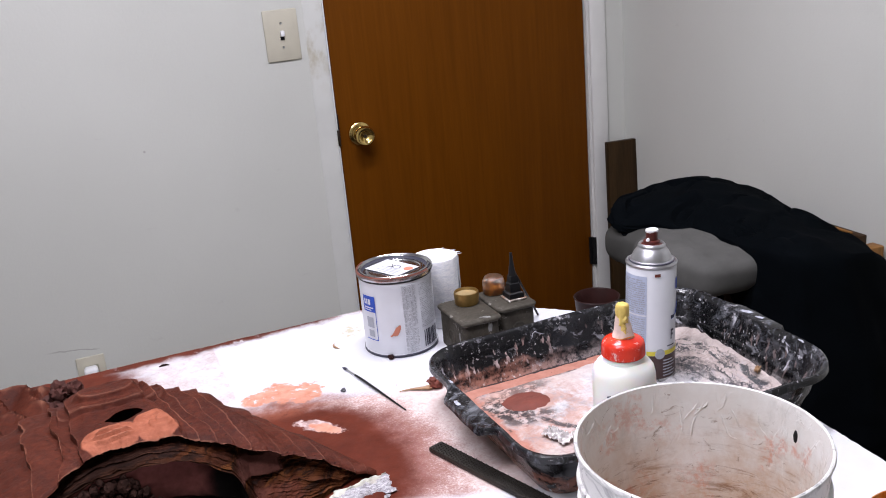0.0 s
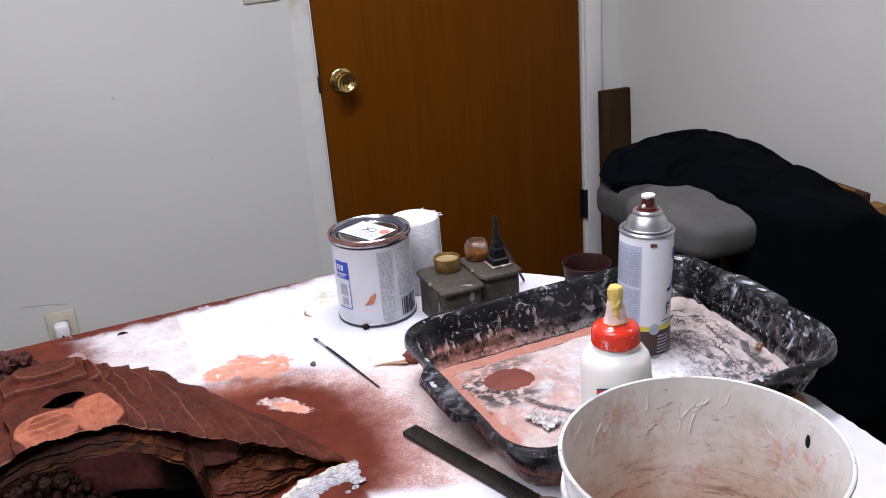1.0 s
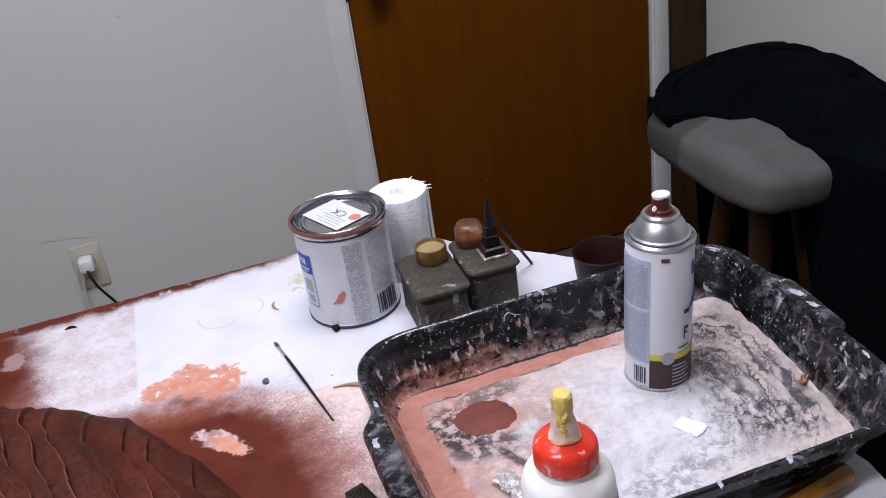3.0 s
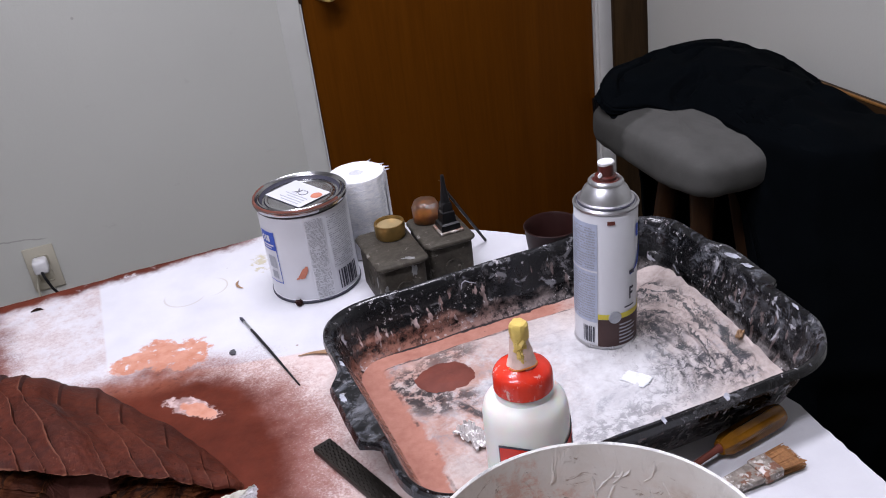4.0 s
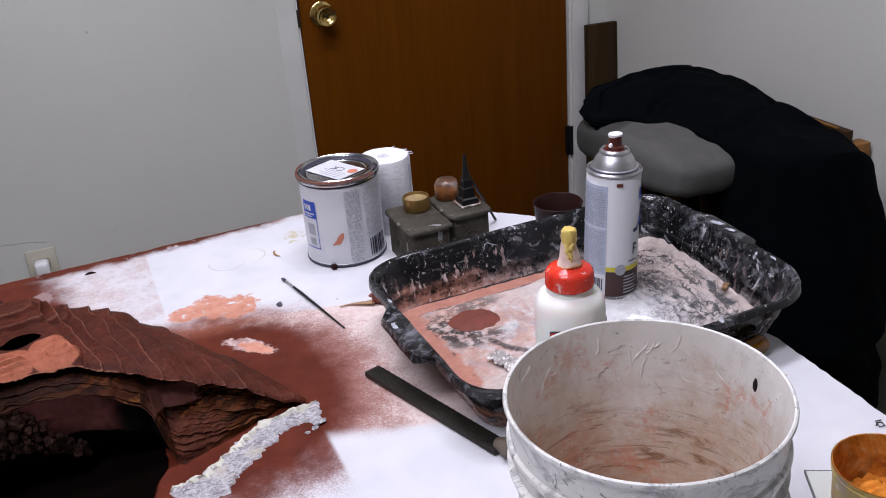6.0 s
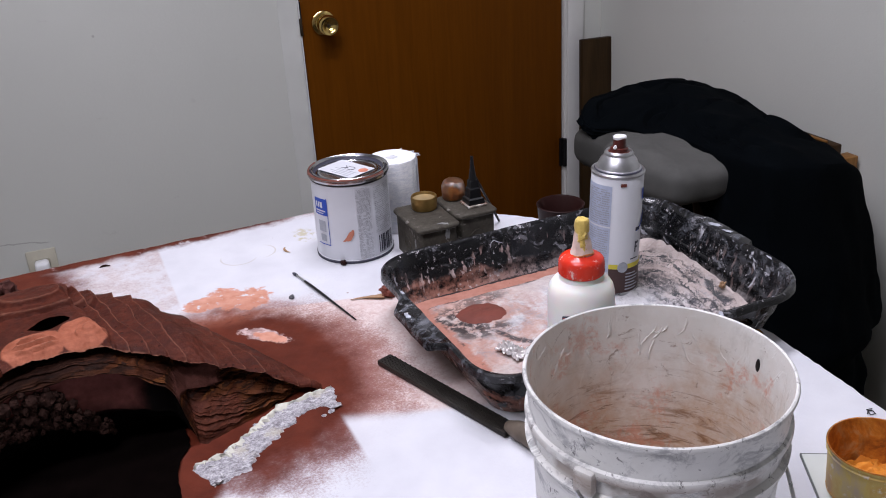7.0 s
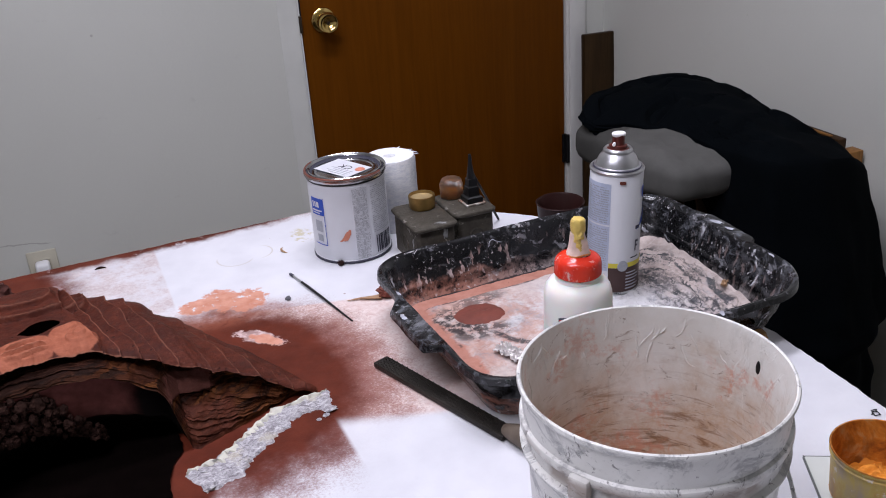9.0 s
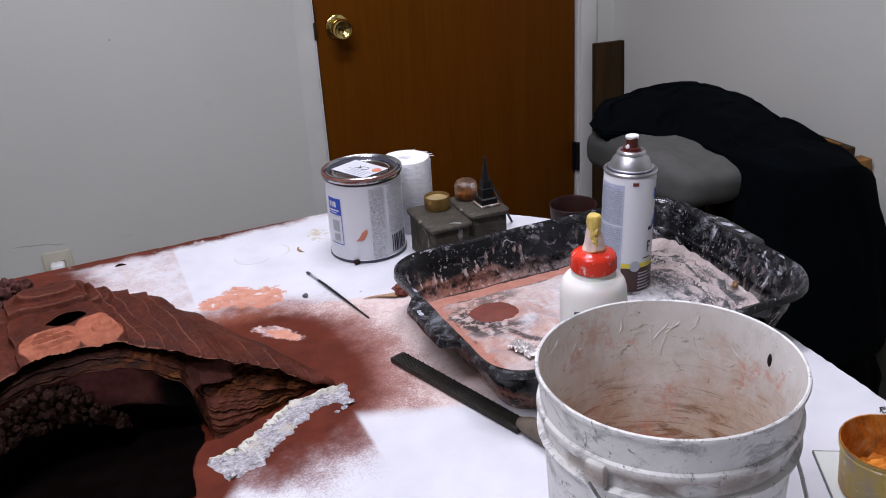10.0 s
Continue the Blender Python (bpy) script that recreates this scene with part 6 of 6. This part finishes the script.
rg_ = random.Random(14)
for i in range(7):
    a, h = radians(rg_.uniform(-30, 50)), rg_.uniform(0.0015, 0.004)
    x, y = 0.033 * math.cos(a), 0.033 * math.sin(a)
    part("loose_thread", tube([(x, y, 0.102), (x * 1.05 + rg_.uniform(-0.002, 0.002), y * 1.05, 0.1045 + h * 0.6), (x * 1.14 + rg_.uniform(-0.004, 0.004), y * 1.14 + rg_.uniform(-0.004, 0.004), 0.1035 + h)], [0.0012, 0.0009, 0.0004], 5), GAUZE, gr)

# ---- grey metal boxes with caps ----


def slab(hx, hy, z0, z1, r, soft=0.001):
    """An upright block with rounded corners in plan and softened, slightly dented edges."""
    rings = [(hx - soft, hy - soft, z0), (hx, hy, z0 + soft), (hx, hy, z1 - soft), (hx - soft * 0.4, hy - soft * 0.4, z1 - soft * 0.35), (hx - soft * 1.3, hy - soft * 1.3, z1)]
    bm, V = bmesh.new(), []
    for ax, ay, z in rings:
        ring = []
        for q, (cx, cy) in enumerate(((1, 1), (-1, 1), (-1, -1), (1, -1))):
            for i in range(7):
                a = radians(90 * q + 15 * i)
                x, y = cx * (ax - r) + r * math.cos(a), cy * (ay - r) + r * math.sin(a)
                j = 0.0009 * fbm((x, y, z), 60)
                ring.append(bm.verts.new((x + j, y - j, z + 0.5 * j)))
        V.append(ring)
    for a, c in zip(V, V[1:]):
        for i in range(28):
            bm.faces.new((a[i], a[(i + 1) % 28], c[(i + 1) % 28], c[i]))
    bm.faces.new(V[0][::-1])
    bm.faces.new(V[-1])
    return bm


def utility_box(x0, x1, y0, y1, h, label):
    w, d = x1 - x0, y1 - y0
    t = thing("metal_box", ((x0 + x1) / 2, (y0 + y1) / 2, TABLE), label, "metal box", "grey metal boxes")
    part("body", slab(w / 2 - 0.004, d / 2 - 0.004, 0, h - 0.004, 0.006), BOXGREY, t)
    part("lip", slab(w / 2, d / 2, h - 0.0065, h, 0.009, 0.0022), BOXGREY, t, "overhanging edge of the top")
    part("knockout", lathe([(0.0085, 0), (0.0092, 0.0008), (0.0104, 0.0008), (0.0110, 0)], 28), BOXGREY, t, "round knockout", m=pose(0, -d / 2 + 0.0036, h * 0.42, 90, 0, 0))
    part("knockout", lathe([(0.0085, 0), (0.0092, 0.0008), (0.0104, 0.0008), (0.0110, 0)], 28), BOXGREY, t, "round knockout", m=pose(-w / 2 + 0.0036, 0.0, h * 0.42, 0, -90, 0))
    return t


crusty = utility_box(0.538, 0.600, 1.094, 1.190, 0.060, "dull grey plaster-spotted metal box under a brass cap")
for x, y, z, r, rx, rz in ((0.012, -0.0446, 0.046, 0.0075, 90, 0), (-0.022, -0.0446, 0.030, 0.0055, 90, 0), (-0.0276, -0.030, 0.036, 0.006, 90, -90), (0.010, -0.0400, 0.0602, 0.007, 0, 60)):
    part("plaster_dab", grid(32, 5, splat_fn(int(1000 * r + 9 * x), r), True), DABGREY, crusty, "pale plaster dab", m=pose(x, y, z, rx, 0, rz))
utility_box(0.604, 0.664, 1.112, 1.196, 0.060, "dull grey metal box upside down with a black nozzle on it")
cp = thing("brass_cap", (0.578, 1.166, TABLE + 0.0602), "round brass-coloured cap lying on a metal box", "cap")
part("ring", lathe([(0.0165, 0.0), (0.0175, 0.002), (0.0182, 0.0155), (0.0176, 0.018), (0.0160, 0.018), (0.0150, 0.0150)], 40), plain("tarnished_brass", (0.40, 0.26, 0.09), 0.38, 0.9, 0.3, 70, 0.2), cp)
part("disc", lathe([(0.0155, 0.0145), (0.012, 0.0150), (0.0, 0.0154)], 40), plain("gold_disc", (0.55, 0.42, 0.22), 0.4, 0.6, 0.15, 50), cp, "dull gold disc")
nz = thing("black_nozzle", (0.642, 1.144, TABLE + 0.0602), "stepped black plastic nozzle standing on a metal box", "nozzle")
part("base_plate", box(-0.0145, 0.0145, -0.0145, 0.0145, 0, 0.003, 0.001), FERRULE, nz, "crusted square foot")
part("stem", lathe([(0.0165, 0.0032), (0.0158, 0.0100), (0.0118, 0.0115), (0.0105, 0.0240), (0.0088, 0.0252), (0.0078, 0.0350), (0.0062, 0.0362)], 4), BLACKP, nz, m=pose(0, 0, 0, 0, 0, 45))
part("tip", lathe([(0.0056, 0.035), (0.0042, 0.046), (0.0028, 0.056), (0.0020, 0.069), (0, 0.0695)], 20), BLACKP, nz)
jr = thing("clouded_jar", (0.628, 1.180, TABLE + 0.0602), "small clouded jar with amber residue on a metal box", "jar")
part("residue", lathe([(0, 0.001), (0.0148, 0.001), (0.0154, 0.002), (0.0150, 0.010), (0, 0.011)], 32), plain("amber_residue", (0.26, 0.085, 0.012), 0.35, var=0.2, scale=80), jr, "amber residue")
part("glass", lathe([(0.0158, 0.0005), (0.0160, 0.018), (0.0138, 0.0250), (0.009, 0.0275), (0.0, 0.0270)], 32, wob=lambda a, z: 0.0018 * fbm((math.cos(a) * 1.5, math.sin(a) * 1.5, z * 90), 1.6) if z > 0.012 else 0), JARGLASS, jr, "clouded glass")
solo("black_stick", tube([(0.650, 1.160, TABLE + 0.100), (0.706, 1.196, TABLE + 0.002)], 0.0018, 8), BLACKP, "thin black stick leaning on the nozzle", "stick")

cup = thing("brown_cup", (0.756, 1.104, TABLE), "small empty dark brown plastic cup", "cup")
part("wall", lathe([(0, 0.002), (0.026, 0.001), (0.0275, 0.003), (0.0325, 0.049), (0.0335, 0.0505), (0.0325, 0.0515), (0.0305, 0.049), (0.0262, 0.006), (0, 0.005)], 48), CUPBROWN, cup)

# ---- glue bottle ----
gl = thing("glue_bottle", (0.528, 0.684, TABLE + 0.0045), "white glue bottle with a red cap and a yellowed tip", "glue bottle")
gl.matrix_world = pose(0.531, 0.684, TABLE + 0.0045) @ Matrix.Diagonal((1, 1, 1.03, 1))
R = 0.0293
part("body", lathe([(0, 0.002), (0.025, 0.0), (0.0275, 0.003), (R, 0.008), (R, 0.147), (0.0289, 0.1535), (0.0275, 0.1590), (0.0245, 0.1632), (0.0195, 0.1660), (0.0178, 0.172)], 64), GLUEW, gl)
part("cap", lathe([(0.0188, 0.1700), (0.0200, 0.1712), (0.0198, 0.1800), (0.0192, 0.1828), (0.0178, 0.1848), (0.0150, 0.1862), (0.0085, 0.1888)], 160, wob=lambda a, z: 0.00007 * math.sin(40 * a) if 0.169 < z < 0.183 else 0), SMEARCAP, gl, "red screw cap smeared with dried glue")
part("spout", lathe([(0.0098, 0.1882), (0.0092, 0.1900), (0.0082, 0.1930), (0.0074, 0.1985), (0.0062, 0.2035), (0.0054, 0.2075)], 32, wob=lambda a, z: 0.0013 * fbm((math.cos(a), math.sin(a), z * 40), 1.5)), NOZZLE, gl, "cloudy pinkish spout")
part("spout_tip", lathe([(0.0048, 0.2060), (0.0062, 0.2072), (0.0064, 0.2120), (0.0060, 0.2172), (0.0048, 0.2186), (0, 0.2184)], 28, wob=lambda a, z: 0.0010 * fbm((math.cos(a), math.sin(a), z * 60), 1.1)), AMBER, gl, "tip crusted with yellow dried glue")
for a, z, r in ((236, 0.2030, 0.0036), (250, 0.1985, 0.0032), (262, 0.2050, 0.0030), (228, 0.2068, 0.0028), (255, 0.1945, 0.0024)):
    q = 0.0054 + (0.2075 - z) * 0.16
    part("glue_drip", boulder(int(a), r), AMBER, gl, "yellow lump of dried glue", m=pose(q * math.cos(radians(a)), q * math.sin(radians(a)), z, 0, 0, a) @ Matrix.Diagonal((0.6, 0.9, 1.5, 1)))

part("dried_scrap", tube([(0.0102 * math.cos(radians(t)), 0.0102 * math.sin(radians(t)), 0.1890 + 0.0008 * math.sin(radians(3 * t))) for t in range(195, 350, 12)], 0.0006, 8), ORANGEGLUE, gl, "orange dried scrap round the spout")


def label_band(z0, z1, lift, a0=206, a1=352):
    """A label field whose edges climb to one side."""
    def fn(u, v):
        a = radians(a0 + (a1 - a0) * u)
        return ((R + lift) * math.cos(a), (R + lift) * math.sin(a), z0 + (z1 - z0) * v + 0.004 + 0.004 * math.sin(7 * u + 0.4))
    return grid(32, 1, fn)


part("label_outline", label_band(0.068, 0.1350, 0.0005), INK, gl, "black outline of the label")
part("label_field", label_band(0.1205, 0.1335, 0.0008, 208, 350), REDCAP, gl, "red label field")
part("label_paper", label_band(0.070, 0.119, 0.0008, 208, 350), GLUEW, gl, "white label field")
for k in range(7):
    part("print_mark", label_band(0.096 + 0.0020 * k, 0.114 + 0.0020 * k, 0.0011, 212 + 18 * k, 222 + 18 * k), INK, gl)

# ---- bucket ----
bk = thing("bucket", (0.502, 0.533, TABLE), "white plastic bucket, dirty and stained brown inside", "bucket")
prof = [(0, 0.004), (0.080, 0.002), (0.0835, 0.0), (0.0850, 0.003), (0.0905, 0.118), (0.0925, 0.1195), (0.0955, 0.121), (0.0958, 0.1235), (0.0915, 0.126), (0.0912, 0.137), (0.0950, 0.139), (0.0960, 0.142), (0.0952, 0.1455), (0.0930, 0.147), (0.0945, 0.1695), (0.0962, 0.1705), (0.0970, 0.1728), (0.0964, 0.1748), (0.0952, 0.1756), (0.0940, 0.1748)]
part("bucket_wall", lathe(prof, 96), BUCKET, bk)
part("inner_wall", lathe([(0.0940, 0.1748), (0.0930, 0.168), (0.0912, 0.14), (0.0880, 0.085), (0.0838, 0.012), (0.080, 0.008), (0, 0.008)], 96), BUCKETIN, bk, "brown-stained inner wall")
for a in (206, 16):
    ear = box(-0.0005, 0.0075, -0.008, 0.008, 0.125, 0.145, 0.003)
    part("ear", ear, BUCKET, bk, "moulded handle ear", m=pose(0.0925 * math.cos(radians(a)), 0.0925 * math.sin(radians(a)), 0.0, 0, 0, a))
bail = [((0.106 + 0.004 * math.sin(math.pi * k / 24)) * math.cos(radians(206 + 170 * k / 24)), (0.106 + 0.004 * math.sin(math.pi * k / 24)) * math.sin(radians(206 + 170 * k / 24)), 0.134 - 0.115 * math.sin(math.pi * k / 24)) for k in range(25)]
part("bail", tube(bail, 0.0017, 8), STEEL, bk, "wire carrying handle hanging down")
part("wall_spot", lathe([(0, 0.0012), (0.0024, 0.001), (0.0032, 0)], 16), BLACKP, bk, "dark spot on the inner wall", m=pose(0.0918, -0.002, 0.150, 0, -90, 0) @ Matrix.Diagonal((1.9, 0.72, 1, 1)))
rd = random.Random(3)
for i in range(22):
    a, z, h = rd.uniform(20, 165), rd.uniform(0.138, 0.172), rd.choice((-90, -80, -70, -105, -60, -125))
    steps, pts, bend = rd.randint(5, 11), [], rd.uniform(-7, 7)
    for k in range(steps):
        rr_ = 0.0914 + (z - 0.14) * 0.064
        pts.append((rr_ * math.cos(radians(a)), rr_ * math.sin(radians(a)), z))
        h += bend + rd.uniform(-20, 20)
        a += math.degrees(0.0027 * math.cos(radians(h)) / rr_)
        z = min(0.172, z + 0.0027 * math.sin(radians(h)))
    part("dried_run", tube(pts, [0.0004] + [rd.uniform(0.0005, 0.0013) for _ in range(steps - 2)] + [0.0005], 6), BUCKETIN, bk)

# ---- tools and small things ----
rs = thing("rasp", (0.418, 0.909, TABLE), "dark steel rasp with a worn grey-brown handle lying on the table", "rasp", rz=math.degrees(math.atan2(-0.187, 0.063)))
part("blade", box(0, 0.195, -0.0095, 0.0095, 0.001, 0.007, 0.0012), RASPM, rs)
teeth = bmesh.new()
for i in range(44):
    for j in range(5):
        x, y = 0.006 + 0.0042 * i, -0.0072 + 0.0036 * j + 0.0012 * (i % 2)
        v = [teeth.verts.new(q) for q in ((x, y - 0.0011, 0.0069), (x + 0.0026, y, 0.0069), (x, y + 0.0011, 0.0069), (x + 0.0005, y, 0.0086))]
        for f in ((0, 1, 3), (1, 2, 3), (2, 0, 3)):
            teeth.faces.new([v[q] for q in f])
tagged(part("teeth", teeth, RASPM, rs, smooth=False), kind="stuff")
part("handle", tube([(0.190, 0, 0.008), (0.203, 0, 0.010), (0.225, 0, 0.0115), (0.27, 0, 0.0115), (0.285, 0, 0.010)], [0.006, 0.0095, 0.0112, 0.0105, 0.006], 14), RASPH, rs, "worn grey-brown handle")

pb = thing("fine_paintbrush", (0.388, 1.180, TABLE), "thin black-handled paintbrush lying on the table", "paintbrush", rz=math.degrees(math.atan2(-0.166, 0.033)))
part("handle", tube([(0.036, 0, 0.0030), (0.055, 0, 0.0034), (0.09, 0, 0.0032), (0.169, 0, 0.0020)], [0.0015, 0.0018, 0.0017, 0.0009], 10), BLACKP, pb)
part("ferrule", tube([(0.012, 0, 0.0026), (0.037, 0, 0.0030)], [0.0013, 0.0016], 10), STEEL, pb, "bright metal ferrule")
part("bristles", tube([(0.0, 0, 0.0014), (0.006, 0, 0.0024), (0.0125, 0, 0.0026)], [0.0006, 0.0022, 0.002], 8), INK, pb, "dark fine bristles")

sd = thing("screwdriver", (0.795, 0.7435, TABLE), "screwdriver with a fluted amber plastic handle", "screwdriver", rz=math.degrees(math.atan2(-0.016, -0.085)))
sd.matrix_world = sd.matrix_world @ Matrix.Scale(0.86, 4)
hm = tube([(0, 0, 0.0135), (0.002, 0, 0.0135), (0.010, 0, 0.0135), (0.060, 0, 0.0135), (0.078, 0, 0.0135), (0.086, 0, 0.0135)], [0.005, 0.0105, 0.0132, 0.0125, 0.0115, 0.0075], 24)
for v in hm.verts:
    d = Vector((0, v.co.y, v.co.z - 0.0135))
    a = math.atan2(d.z, d.y)
    k = 1 - 0.24 * (0.5 + 0.5 * math.cos(6 * a)) * (0.005 < v.co.x < 0.08)
    v.co.y, v.co.z = d.y * k, 0.0135 + d.z * k
part("handle", hm, AMBERH, sd)
part("shaft", tube([(0.086, 0, 0.0135), (0.092, 0, 0.0135), (0.17, 0, 0.006)], [0.005, 0.0033, 0.0033], 10), REDBROWN, sd, "paint-stained shaft")

fb = thing("flat_paintbrush", (0.775, 0.700, TABLE), "short flat paintbrush with tan bristles and a stained ferrule", "paintbrush", rz=math.degrees(math.atan2(-0.006, -0.07)))
fb.matrix_world = fb.matrix_world @ Matrix.Scale(0.87, 4)
bb = bmesh.new()
rb = random.Random(8)
for i in range(420):
    y, z = rb.uniform(-0.0135, 0.0135), rb.uniform(0.003, 0.0105)
    s, L = 1.15, rb.uniform(-0.001, 0.005)
    w = 0.00045
    va = [bb.verts.new(q) for q in ((0.026, y - w, z), (0.026, y + w, z), (L, y * s + w * 0.5 + rb.uniform(-0.001, 0.001), z * 0.9), (L, y * s - w * 0.5, z * 0.9 + 0.0007))]
    bb.faces.new(va)
box(0.004, 0.028, -0.0125, 0.0125, 0.003, 0.0100, 0.002, bm=bb)
part("bristles", bb, BRISTLE, fb, "splayed tan bristles")
part("ferrule", box(0.0255, 0.047, -0.0140, 0.0140, 0.0015, 0.0120, 0.002), FERRULE, fb, "pale stained metal ferrule")
hb = box(0.0465, 0.115, -0.0125, 0.0125, 0.0025, 0.0110, 0.003)
for v in hb.verts:
    if v.co.x > 0.09:
        v.co.y *= 0.55
part("handle", hb, FERRULE, fb, "paint-spattered handle")

tl = thing("glass_tile", (0.695, 0.575, TABLE), "thin pale glass tile with a dark edge lying on the table", "tile", rz=-29)
part("pane", box(0.0015, 0.112, -0.122, -0.0015, 0.0005, 0.0038, 0.0006), TILEM, tl)
part("edge", box(0.0006, 0.0013, -0.122, 0.0, 0.0003, 0.0036), GREENEDGE, tl, "dark ground edge")
part("edge", box(0.0014, 0.112, -0.0013, -0.0006, 0.0003, 0.0036), GREENEDGE, tl, "dark ground edge")

tu = thing("pigment_tub", (0.708, 0.505, TABLE + 0.004), "round tub of orange powder pigment with a stained rim", "tub")
part("tub_wall", lathe([(0, 0.002), (0.034, 0.0), (0.0365, 0.003), (0.0388, 0.0405), (0.0402, 0.0415), (0.0404, 0.0430), (0.0394, 0.0440), (0.0396, 0.0460), (0.0408, 0.0470), (0.0409, 0.0485)], 64), TUBW, tu)
part("tub_lining", lathe([(0.0406, 0.0485), (0.0402, 0.0493), (0.0394, 0.0490), (0.0355, 0.006), (0, 0.005)], 64), TUBIN, tu, "orange-stained rim and inner wall")


def powder_fn(u, v):
    a, r = 2 * math.pi * u, 0.0368 * v
    x, y = r * math.cos(a), r * math.sin(a)
    return (x, y, 0.010 + 0.011 * fbm((x, y, 0), 30, 4) + 0.006 * (x / 0.037) - 0.008 * (y / 0.037))


part("powder", grid(96, 40, powder_fn, True), ORANGE, tu, "loose orange powder")

sq = [(0.0, 0.0, 0.001), (0.004, 0.003, 0.0012), (0.008, 0.001, 0.001), (0.006, -0.004, 0.0014), (0.001, -0.003, 0.001), (0.003, 0.004, 0.0022), (0.010, 0.004, 0.001)]
solo("wire_scrap", tube(sq, 0.0006, 6), BLACKP, "tiny curled scrap of dark wire on the table", "wire", m=pose(0.797, 0.594, TABLE))
